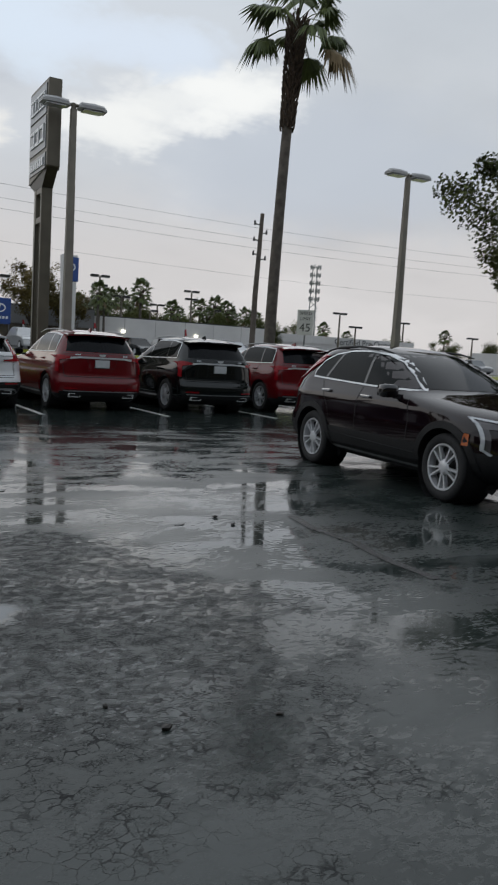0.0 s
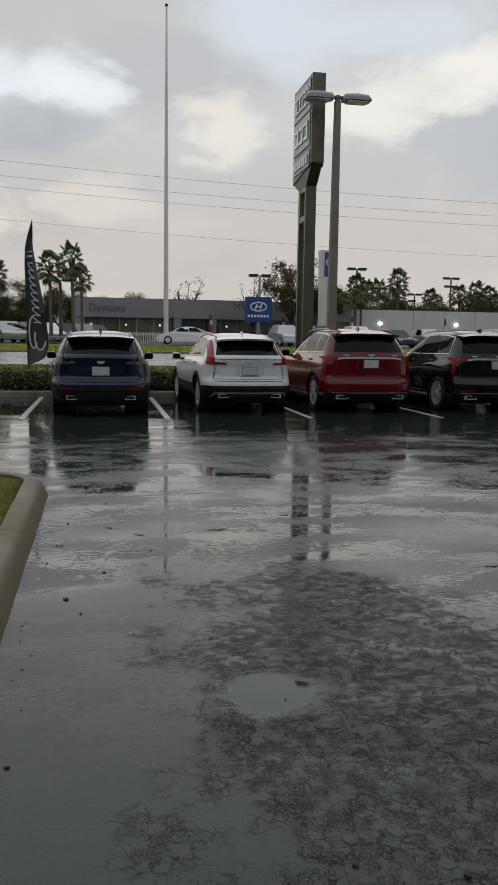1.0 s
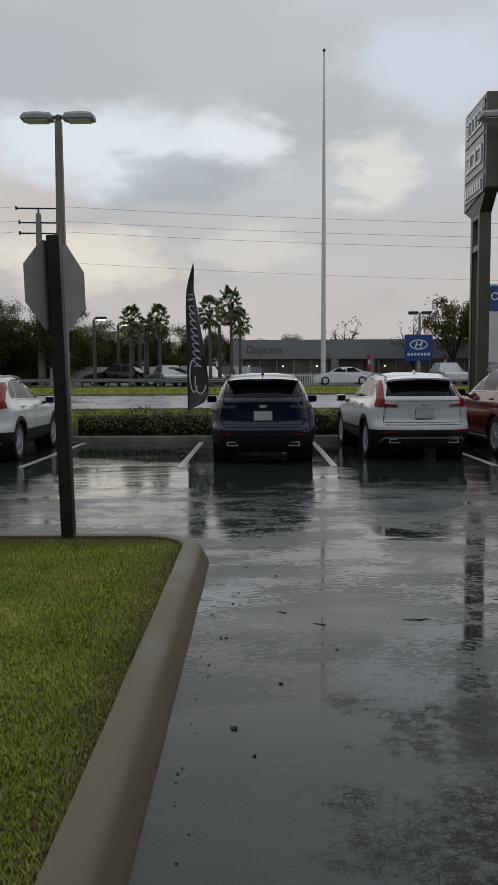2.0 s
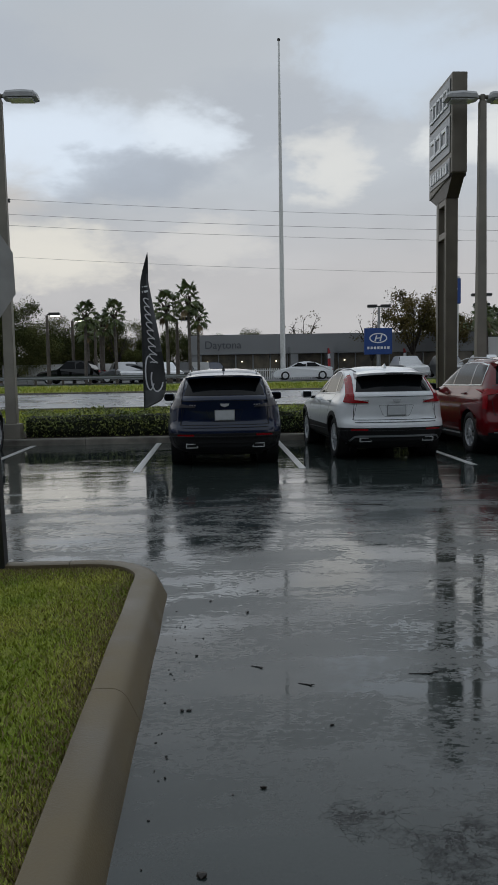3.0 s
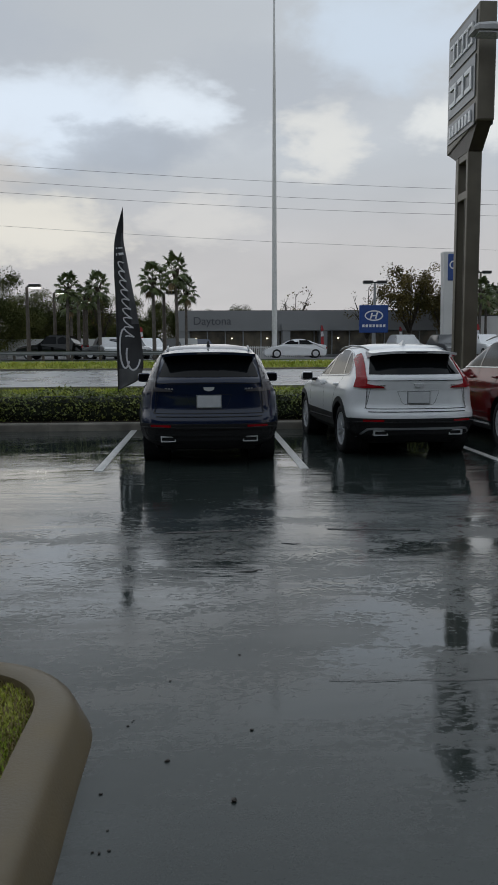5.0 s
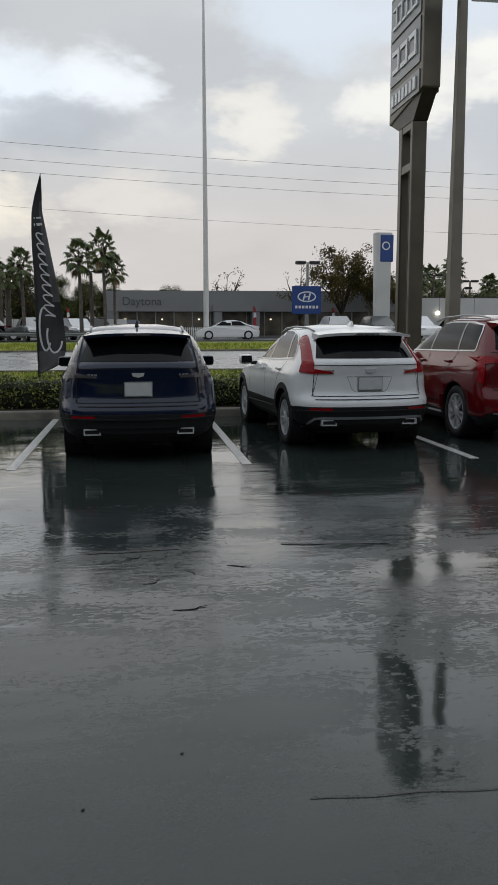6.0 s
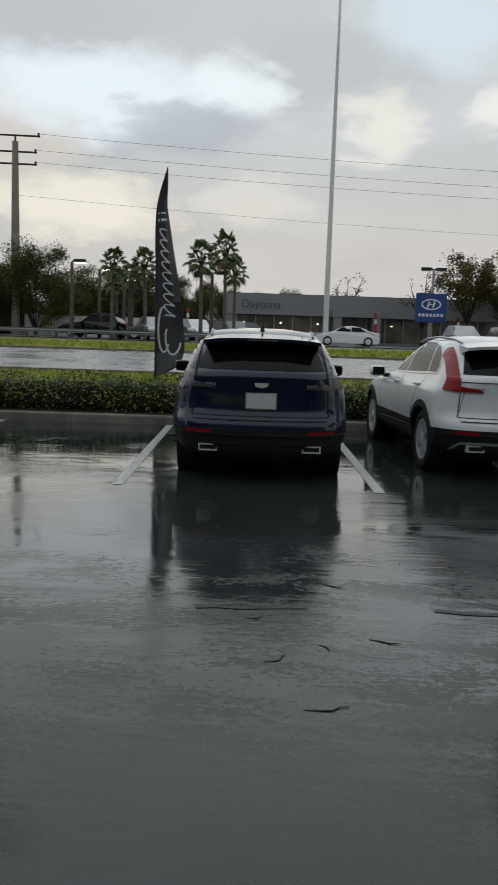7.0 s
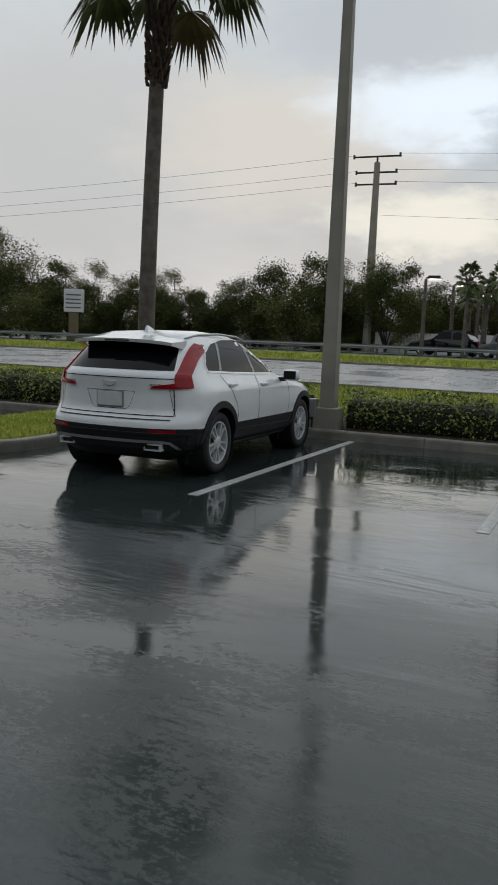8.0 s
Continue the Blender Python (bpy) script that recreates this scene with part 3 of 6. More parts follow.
blades("grass", 150000, lawn_spot, 0.022, M["blade"], "short green lawn blades on the kerbed island", 0.0065)


def dry_spot(rnd):
    q = lawn_spot(rnd)
    if q is None:
        return None
    x, y, z, h = q
    d = min(-0.68 - x, -7.02 - y) if y > -8 else -0.68 - x
    if rnd.random() > math.exp(-d / 0.12) * 0.9 + 0.05 * (noise.noise((x * 2, y * 2, 0)) > 0.1):
        return None
    return x, y, z, 0.8


blades("dry_grass", 36000, dry_spot, 0.032, M["dryblade"], "straw-coloured dry blades along the island's kerb", 0.005)
blades("verge_grass", 36000, lambda r: (r.uniform(-16, 4), (yy := r.uniform(6.65, 10.3)), 0.21 + (yy - 6.6) * 0.083, 1.0), 0.09, M["blade"], "longer grass on the verge behind the hedge", 0.014)
blades("median_grass", 40000, lambda r: (r.uniform(-45, 22), (yy := r.uniform(25.15, 28.6)), 0.70 + min((yy - 25.1) * 0.12, 0.18), 1.0), 0.16, M["blade"], "longer grass on the road's median", 0.03)

# grass island beside the white car
ISL2 = [(-7.35, 0.9 + i * 0.35) for i in range(12)]
ISL2 = [(-9.6, 0.05), (-8.6, 0.05), (-8.05, 0.08), (-7.75, 0.22), (-7.52, 0.48), (-7.4, 0.8)] + ISL2
side_kerb = thing("side_kerb", "stained concrete kerb of the narrow grass island", "kerb", kind="structure")
kerb("kerb_stone", ISL2, kerb_profile(0.17, 0.15), M["kerb2"], side_kerb)
bm = bmesh.new()
bm.faces.new([bm.verts.new((x, y, 0.13)) for x, y in inset(ISL2, 0.16) + [(-9.6, 4.86)]])
single("side_lawn", bm, M["turf"], "green lawn of the narrow grass island", kind="structure")


def side_spot(rnd):
    x, y = rnd.uniform(-9.6, -7.58), rnd.uniform(0.25, 5.2)
    return None if x > -7.9 and y < 0.75 else (x, y, 0.128, 1.0)


blades("side_grass", 22000, side_spot, 0.05, M["blade"], "short green blades on the narrow island", 0.007)


# an unseen, assumed building behind the camera, added to darken the car tails' reflections
t = thing("unseen_building", "unseen plain grey building, added to darken reflections in the car tails", "building", pose(0, -22.5, 0), kind="structure")
part("wall", box(bmesh.new(), -45, 45, -0.4, 0.0, -0.1, 11.0), M["fascia"], t)
part("unseen_canopy", box(bmesh.new(), -30, 30, 0.01, 3.5, 4.6, 5.2), M["poledark"], t)
for k in range(9):
    part("unseen_window", box(bmesh.new(), -28 + k * 6.4, -22.4 + k * 6.4, 0.001, 0.06, 0.2, 4.2), M["shopglass"], t)


# unseen dark wall, added only to darken what the car sides reflect
t = thing("reflection_wall", "unseen dark wall, added to darken reflections in the car sides", "building", pose(-30, 0, 0), kind="structure")
part("wall", box(bmesh.new(), -0.4, 0.0, -22.0, -4.0, -0.1, 10.0), M["poledark"], t)


# ---- cars ----
def curve(tab):
    """A smooth line through (x, y) pairs."""
    xs, ys = np.array([t[0] for t in tab], float), np.array([t[1] for t in tab], float)
    h, d = np.diff(xs), np.diff(ys) / np.diff(xs)
    s = np.zeros(len(xs))
    s[0], s[-1] = d[0], d[-1]
    for i in range(1, len(xs) - 1):
        s[i] = 0 if d[i - 1] * d[i] <= 0 else 2 * d[i - 1] * d[i] / (d[i - 1] + d[i])

    def f(x):
        x = min(max(x, xs[0]), xs[-1])
        i = min(int(np.searchsorted(xs, x, "right")) - 1, len(h) - 1)
        t = (x - xs[i]) / h[i]
        return float((2 * t**3 - 3 * t**2 + 1) * ys[i] + (t**3 - 2 * t**2 + t) * h[i] * s[i] + (3 * t**2 - 2 * t**3) * ys[i + 1] + (t**3 - t**2) * h[i] * s[i + 1])
    return f


class Form:
    """A car's skin: half width, rear and front outline by height, with rounded corners. y runs forward from the rear bumper."""
    def __init__(self, width, rear, front, rear_corner, front_corner, p=2.5):
        self.w, self.r, self.f, self.ar, self.af, self.p = curve(width), curve(rear), curve(front), curve(rear_corner), curve(front_corner), p
        self.top = width[-1][0]
        self.low = width[0][0]

    def side(self, y, z):
        w, r, f, ar, af, p = self.w(z), self.r(z), self.f(z), self.ar(z), self.af(z), self.p
        if y < r + ar:
            t = min(max((r + ar - y) / ar, 0), 1)
            return w * (1 - t**p) ** (1 / p)
        if y > f - af:
            t = min(max((y - f + af) / af, 0), 1)
            return w * (1 - t**p) ** (1 / p)
        return w

    def back(self, x, z):
        t = min(abs(x) / self.w(z), 0.999)
        return self.r(z) + self.ar(z) * (1 - (1 - t**self.p) ** (1 / self.p))

    def nose(self, x, z):
        t = min(abs(x) / self.w(z), 0.999)
        return self.f(z) - self.af(z) * (1 - (1 - t**self.p) ** (1 / self.p))

    def loop(self, z, nc=9, ns=22):
        w, r, f, ar, af, p = self.w(z), self.r(z), self.f(z), self.ar(z), self.af(z), self.p
        half = []
        for i in range(nc + 1):
            a = math.pi / 2 * i / nc
            half.append((w * math.sin(a) ** (2 / p), r + ar * (1 - math.cos(a) ** (2 / p))))
        for i in range(1, ns):
            half.append((w, r + ar + (f - af - r - ar) * i / ns))
        for i in range(nc + 1):
            a = math.pi / 2 * i / nc
            half.append((w * math.cos(a) ** (2 / p), f - af * (1 - math.sin(a) ** (2 / p))))
        return half + [(-x, y) for x, y in half[-2:0:-1]]


def skin(form, levels):
    bm = bmesh.new()
    rings = [[bm.verts.new((x, y, z)) for x, y in form.loop(z)] for z in levels]
    n = len(rings[0])
    for a, b in zip(rings, rings[1:]):
        for i in range(n):
            j = (i + 1) % n
            bm.faces.new((a[i], a[j], b[j], b[i]))
    bm.faces.new(rings[0][::-1])
    bm.faces.new(rings[-1])
    bmesh.ops.recalc_face_normals(bm, faces=bm.faces)
    return bm


def patch(bm, poly, put, step=0.08):
    """Lays a flat outline on a curved skin. put(a, b) gives the place."""
    tmp = bmesh.new()
    tmp.faces.new([tmp.verts.new((a, b, 0)) for a, b in poly])
    lo = [min(p[k] for p in poly) for k in (0, 1)]
    hi = [max(p[k] for p in poly) for k in (0, 1)]
    for k in (0, 1):
        c = lo[k] + step
        while c < hi[k] - 0.2 * step:
            nrm = (1, 0, 0) if k == 0 else (0, 1, 0)
            bmesh.ops.bisect_plane(tmp, geom=list(tmp.verts) + list(tmp.edges) + list(tmp.faces), plane_co=(c, c, 0), plane_no=nrm)
            c += step
    vs = {v: bm.verts.new(put(v.co.x, v.co.y)) for v in tmp.verts}
    out = []
    for f in tmp.faces:
        try:
            out.append(bm.faces.new([vs[v] for v in f.verts]))
        except ValueError:
            pass
    tmp.free()
    return out


def ribbon(bm, line, width, put, close=False):
    """A strip of a given width along a line laid on a skin."""
    n = len(line)
    L_, R_ = [], []
    for i in range(n):
        a = Vector(line[(i - 1) % n] if close or i > 0 else line[0])
        b = Vector(line[(i + 1) % n] if close or i < n - 1 else line[-1])
        d = (b - a).normalized()
        q = Vector((-d.y, d.x)) * width / 2
        c = Vector(line[i])
        L_.append(bm.verts.new(put(*(c + q))))
        R_.append(bm.verts.new(put(*(c - q))))
    for i in range(n if close else n - 1):
        j = (i + 1) % n
        bm.faces.new((L_[i], L_[j], R_[j], R_[i]))


def dense(line, step=0.06, close=False):
    out = []
    pts = list(line) + ([line[0]] if close else [])
    for a, b in zip(pts, pts[1:]):
        n = max(1, int(math.dist(a, b) / step))
        out += [(a[0] + (b[0] - a[0]) * i / n, a[1] + (b[1] - a[1]) * i / n) for i in range(n)]
    return out if close else out + [pts[-1]]


def thicken(bm, d):
    bmesh.ops.recalc_face_normals(bm, faces=bm.faces)
    bmesh.ops.solidify(bm, geom=list(bm.faces), thickness=d)
    return bm


def wheel(parent, x, y, r, sign, spokes=10):
    """One wheel: tyre with a rounded shoulder, alloy rim with thin paired spokes."""
    def ring(bm, prof, seg=40):
        rs = []
        for k in range(seg):
            a = 2 * math.pi * k / seg
            rs.append([bm.verts.new((x + sign * px, y + pr * math.cos(a), r + pr * math.sin(a))) for px, pr in prof])
        for k in range(seg):
            a, b = rs[k], rs[(k + 1) % seg]
            for i in range(len(prof) - 1):
                bm.faces.new((a[i], a[i + 1], b[i + 1], b[i]))
        bmesh.ops.recalc_face_normals(bm, faces=bm.faces)
        return bm
    rr = r * 0.70
    t = part("tyre", ring(bmesh.new(), [(-0.20, rr), (-0.215, r - 0.03), (-0.19, r), (-0.03, r), (0.0, r - 0.012), (0.012, r - 0.05), (0.008, rr + 0.012), (-0.01, rr - 0.004)]), M["tyre"], parent, smooth=True)
    bm = ring(bmesh.new(), [(-0.012, rr), (0.002, rr - 0.004), (0.0, rr - 0.022), (-0.05, rr - 0.03), (-0.09, rr - 0.03)])
    hub = ring(bmesh.new(), [(-0.02, 0.085), (0.0, 0.06), (0.006, 0.03), (0.006, 0.001)], 24)
    me = bpy.data.meshes.new("tmp")
    hub.to_mesh(me)
    bm.from_mesh(me)
    bpy.data.meshes.remove(me)
    for k in range(spokes):
        a = 2 * math.pi * (k + (0.16 if k % 2 else -0.16)) / spokes
        c, s = math.cos(a), math.sin(a)
        w0, w1 = 0.009, 0.013
        v = []
        for rad, w, px in ((0.05, w0, -0.004), (rr - 0.012, w1, -0.008), (rr - 0.012, w1 * 0.8, -0.05), (0.05, w0, -0.05)):
            for q in (-w, w):
                v.append(bm.verts.new((x + sign * px, y + rad * c - q * s, r + rad * s + q * c)))
        bm.faces.new((v[0], v[1], v[3], v[2]))
        bm.faces.new((v[0], v[2], v[4], v[6]))
        bm.faces.new((v[1], v[7], v[5], v[3]))
    bmesh.ops.recalc_face_normals(bm, faces=bm.faces)
    part("rim", bm, M["rim"], t, "silver multi-spoke alloy rim")
    bm = ring(bmesh.new(), [(-0.10, rr - 0.02), (-0.10, 0.001)], 24)
    part("brake_disc", bm, M["poledark"], t)


def suv(spec, paint, label, m, group=""):
    """A parked car from its figures. y runs forward from the rear bumper, x to the right."""
    F = spec["form"]
    car = thing("car", label, "car", m, group)
    lv = sorted(set([round(F.low + (F.top - F.low) * i / 36, 4) for i in range(37)] + spec.get("levels", [])))
    bm = skin(F, lv)
    for f in bm.faces:
        f.material_index = 1 if f.calc_center_median().z < spec["dark"] else 0
    body = part("body", bm, [paint, M["black"]], car, smooth=True)
    # wheel wells
    bm = bmesh.new()
    R = spec["arch"]
    for y in spec["hubs"]:
        for s in (-1, 1):
            tube(bm, (s * 0.55, y, spec["tyre"]), (s * 1.3, y, spec["tyre"]), R, R, 40)
    bmesh.ops.recalc_face_normals(bm, faces=bm.faces)
    cut = new("cut", mesh_of("cut", bm, M["black"]))
    cut.matrix_world = m
    mod = body.modifiers.new("wells", "BOOLEAN")
    mod.operation, mod.object, mod.solver = "DIFFERENCE", cut, "EXACT"
    mod.material_mode = "TRANSFER"
    bpy.context.view_layer.update()
    me = bpy.data.meshes.new_from_object(body.evaluated_get(bpy.context.evaluated_depsgraph_get()))
    body.modifiers.clear()
    body.data = me
    bpy.data.objects.remove(cut)

    def sided(name, polys, mat, off, thick=0.0, step=0.08, label="", parent=car, smooth=True):
        for s in (-1, 1):
            bm = bmesh.new()
            for poly in polys:
                patch(bm, poly, lambda a, b: (s * (F.side(a, b) + off), a, b), step)
            if thick:
                thicken(bm, thick)
            bmesh.ops.recalc_face_normals(bm, faces=bm.faces)
            part(name, bm, mat, parent, label, smooth and not thick)

    def lines(name, ls, width, mat, off, parent=car, close=False, label=""):
        for s in (-1, 1):
            bm = bmesh.new()
            for ln in ls:
                ribbon(bm, dense(ln, 0.05, close), width, lambda a, b: (s * (F.side(a, b) + off), a, b), close)
            bmesh.ops.recalc_face_normals(bm, faces=bm.faces)
            part(name, bm, mat, parent, label)

    def behind(a, b, off):
        e = 0.01
        d = (F.back(min(a + e, F.w(b) * 0.998), b) - F.back(max(a - e, -F.w(b) * 0.998), b)) / (2 * e)
        k = math.hypot(1, d)
        return (a + off * d / k, F.back(a, b) - off / k, b)

    def rear(name, polys, mat, off=0.004, thick=0.0, step=0.08, label="", front=False, smooth=True, parent=car):
        bm = bmesh.new()
        for poly in polys:
            patch(bm, poly, (lambda a, b: (a, F.nose(a, b) + off, b)) if front else (lambda a, b: behind(a, b, off)), step)
        if thick:
            thicken(bm, thick)
        bmesh.ops.recalc_face_normals(bm, faces=bm.faces)
        return part(name, bm, mat, parent, label, smooth and not thick)

    def rear_lines(name, ls, width, mat, off=0.005, parent=car, label="", front=False):
        bm = bmesh.new()
        for ln in ls:
            ribbon(bm, dense(ln, 0.05), width, (lambda a, b: (a, F.nose(a, b) + off, b)) if front else (lambda a, b: behind(a, b, off)))
        bmesh.ops.recalc_face_normals(bm, faces=bm.faces)
        return part(name, bm, mat, parent, label)

    for pane in spec["panes"]:
        sided("side_window", [pane], M["sideglass"], 0.006, step=0.1)
    lines("window_trim", [spec["dlo"]], 0.020, M["bright"], 0.010, close=True, label="chrome window surround")
    for ln in spec["pillars"]:
        lines("pillar", [ln], 0.05, M["gloss_black"], 0.009)
    for ln in spec["seams"]:
        lines("door_seam", [ln], 0.010, M["black"], 0.003)
    for hy, hz in spec["handles"]:
        for s in (-1, 1):
            bm = bmesh.new()
            x = F.side(hy, hz)
            box(bm, min(s * (x - 0.02), s * (x + 0.035)), max(s * (x - 0.02), s * (x + 0.035)), hy - 0.10, hy + 0.10, hz - 0.016, hz + 0.016, 0.01)
            part("door_handle", bm, spec["handle_mat"] or paint, car)
    rear("rear_window", spec["rear_glass"], M["glass"], 0.006)
    rear("windscreen", spec["windscreen"], M["glass"], 0.006, front=True)
    if spec.get("cladding"):
        sided("sill_cladding", spec["cladding"], M["black"], 0.012, 0.015, 0.12, "matt black plastic cladding")
        arcs = []
        for y in spec["hubs"]:
            arcs.append([(y + (R + 0.028) * math.cos(a), spec["tyre"] + (R + 0.028) * math.sin(a)) for a in np.linspace(-0.5, math.pi + 0.5, 30)])
        for arc in arcs:
            for s in (-1, 1):
                bm = bmesh.new()
                ribbon(bm, arc, 0.075, lambda a, b: (s * (F.side(a, b) + 0.014), a, b))
                thicken(bm, 0.02)
                part("arch_trim", bm, M["black"], car)
    lines("sill_trim", [spec["sill"]], 0.035, M["bright"], 0.03)
    rear("bumper_cladding", spec["bumper"], M["black"], 0.012, 0.012, 0.1, "matt black lower bumper")
    for s in (-1, 1):
        rear("tail_lamp", [[(s * a, b) for a, b in q] for q in spec["tail"]], spec["lens"], 0.02, 0.03, 0.03, spec["lens_label"])
        rear("reflector", [[(s * a, b) for a, b in spec["reflector"]]], M["red_lens"], 0.022, 0.012, 0.2)
        ex = spec["exhaust"]
        bm = bmesh.new()
        yb = F.back(ex[0], ex[1]) - 0.02
        w, h = ex[2] / 2, ex[3] / 2
        for x0, x1, z0, z1 in ((-w, w, h - 0.014, h), (-w, w, -h, -h + 0.014), (-w, -w + 0.014, -h + 0.014, h - 0.014), (w - 0.014, w, -h + 0.014, h - 0.014)):
            box(bm, s * ex[0] + x0, s * ex[0] + x1, yb - 0.015, yb + 0.08, ex[1] + z0, ex[1] + z1)
        part("exhaust_tip", bm, M["bright"], car, "chrome rectangular exhaust tip")
        bm = box(bmesh.new(), s * ex[0] - w + 0.012, s * ex[0] + w - 0.012, yb + 0.03, yb + 0.07, ex[1] - h + 0.012, ex[1] + h - 0.012)
        part("exhaust_opening", bm, M["ink"], car)
        # mirrors
        my, mz = spec["mirror"]
        x = F.side(my, mz)
        bm = box(bmesh.new(), min(s * (x + 0.06), s * (x + 0.27)), max(s * (x + 0.06), s * (x + 0.27)), my - 0.07, my + 0.09, mz - 0.02, mz + 0.13, 0.055)
        mir = part("door_mirror", bm, spec["mirror_mat"] or paint, car, smooth=True)
        bm = box(bmesh.new(), min(s * (x + 0.085), s * (x + 0.25)), max(s * (x + 0.085), s * (x + 0.25)), my - 0.078, my - 0.06, mz, mz + 0.11)
        part("mirror_glass", bm, M["glass"], mir)
        bm = box(bmesh.new(), min(s * (x - 0.02), s * (x + 0.08)), max(s * (x - 0.02), s * (x + 0.08)), my - 0.03, my + 0.04, mz - 0.03, mz + 0.02)
        part("mirror_arm", bm, M["black"], mir)
        # roof rails
        bm = bmesh.new()
        sweep(bm, [(s * a, b, c) for a, b, c in spec["rail"]], [0.008] + [0.014] * (len(spec["rail"]) - 2) + [0.008], 8)
        part("roof_rail", bm, spec["rail_mat"], car, smooth=True)
        # lamps at the front
        hl = rear("head_lamp", [[(s * a, b) for a, b in spec["head"]]], M["smoke_lens"], 0.012, 0.015, 0.05, front=True)
        rear_lines("light_strip", [[(s * a, b) for a, b in spec["head"][:4]]], 0.022, M["clear_lens"], 0.035, parent=hl, front=True)
        sided_amber = spec.get("amber")
        if sided_amber:
            bm = bmesh.new()
            patch(bm, sided_amber, lambda a, b: (s * (F.side(a, b) + 0.016), a, b), 0.1)
            part("side_marker", bm, M["amber"], car)
        for y in spec["hubs"]:
            wheel(car, s * (F.w(0.5) - 0.025), y, spec["tyre"], s)
            bm = bmesh.new()
            tube(bm, (s * 0.56, y, spec["tyre"]), (s * (F.w(0.6) - 0.03), y, spec["tyre"]), R - 0.006, R - 0.006, 28, caps=False)
            bm.faces.new([bm.verts.new((s * 0.56, y + (R - 0.006) * math.cos(a), spec["tyre"] + (R - 0.006) * math.sin(a))) for a in (2 * math.pi * k / 28 for k in range(28))])
            part("wheel_liner", bm, M["black"], car)
    # underside, so that the car is closed below
    bm = box(bmesh.new(), -0.62, 0.62, 0.35, spec["length"] - 0.4, 0.19, F.low + 0.05, 0.03)
    part("underbody", bm, M["black"], car)
    for s in (0,):
        rear("grille", [[(-0.5, 0.42), (0.5, 0.42), (0.62, 0.66), (0.45, 0.78), (-0.45, 0.78), (-0.62, 0.66)]], M["gloss_black"], 0.008, front=True)
    # plate in its recess, badge, spoiler, fin, wiper
    pz, ph = spec["plate"], 0.152
    rear("plate_recess", [spec["recess"]], spec.get("recess_mat") or paint, -0.008)
    # thin black outline painted in for the shading round the recess
    rear_lines("recess_shade_line", [spec["recess"] + [spec["recess"][0]]], 0.004, M["black"])
    yb = F.back(0, pz)
    bm = box(bmesh.new(), -0.153, 0.153, yb - 0.022, yb - 0.012, pz - ph / 2, pz + ph / 2, 0.004)
    pl = part("blank_plate", bm, M["plate"], car, "blank pale grey plate card")
    bm = bmesh.new()
    box(bm, -0.165, 0.165, yb - 0.0155, yb + 0.03, pz - ph / 2 - 0.012, pz + ph / 2 + 0.012, 0.003)
    part("plate_holder", bm, M["satin"], pl)
    bm = bmesh.new()
    bz = spec["badge"]
    yb = F.back(0, bz)
    prism(bm, [(-0.075, bz + 0.024), (0.075, bz + 0.024), (0.06, bz - 0.012), (0.0, bz - 0.03), (-0.06, bz - 0.012)], yb - 0.016, yb + 0.02)
    part("badge", bm, M["bright"], car, "chrome crest badge")
    for s in (-1, 1):
        bm = bmesh.new()
        for k in range(3):
            patch(bm, [(s * (0.47 + 0.04 * k), bz - 0.01), (s * (0.50 + 0.04 * k), bz - 0.01), (s * (0.50 + 0.04 * k), bz + 0.012), (s * (0.47 + 0.04 * k), bz + 0.012)],
                  lambda a, b: (a, F.back(a, b) - 0.008, b), 0.1)
        part("model_badge", bm, M["satin"], car)
    rear_lines("tailgate_seam", spec["gate"], 0.009, M["black"])
    if spec.get("strip"):
        rear_lines("chrome_strip", [spec["strip"]], 0.04, M["bright"], 0.016, label="bright chrome strip across the tailgate")
    if spec.get("valance"):
        rear_lines("bumper_trim", [spec["valance"]], 0.032, spec.get("valance_mat") or M["satin"], 0.030, label="silver trim round the exhausts")
        rear("bumper_lip", [[(-0.86, 0.500), (0.86, 0.500), (0.88, 0.520), (-0.88, 0.520)]], M["black"], 0.034, 0.02, 0.1)
        for s in (-1, 1):
            rear_lines("gate_edge", [[(s * 0.735, 0.70), (s * 0.70, 0.78), (s * 0.66, 0.98)]], 0.005, M["black"])
    if spec.get("skirt"):
        rear_lines("bumper_strip", [spec["skirt"]], 0.022, M["satin"], 0.016)
    sp = spec["spoiler"]
    bm = bmesh.new()
    n = 12
    top, bot = [], []
    for i in range(n + 1):
        u = -1 + 2 * i / n
        x = sp["w"] * u
        yr_ = sp["y"] + 0.10 * abs(u) ** 3
        top.append([bm.verts.new((x, yr_, sp["z"] - 0.03 * abs(u) ** 3)), bm.verts.new((x * 0.99, yr_ + 0.35, sp["z"] + 0.045 - 0.05 * abs(u) ** 3))])
        bot.append([bm.verts.new((x, yr_ + 0.015, sp["z"] - 0.035 - 0.03 * abs(u) ** 3)), bm.verts.new((x * 0.99, yr_ + 0.35, sp["z"] - 0.06 - 0.05 * abs(u) ** 3))])
    for i in range(n):
        for a, b in ((top, False), (bot, True)):
            q = (a[i][0], a[i + 1][0], a[i + 1][1], a[i][1])
            bm.faces.new(q[::-1] if b else q)
        bm.faces.new((top[i][0], bot[i][0], bot[i + 1][0], top[i + 1][0]))
    for i, fl in ((0, False), (n, True)):
        q = (top[i][0], top[i][1], bot[i][1], bot[i][0])
        bm.faces.new(q[::-1] if fl else q)
    bmesh.ops.recalc_face_normals(bm, faces=bm.faces)
    for f in bm.faces:
        f.material_index = 1 if f.normal.z < -0.5 else 0
    spo = part("roof_spoiler", bm, [paint, M["gloss_black"]], car)
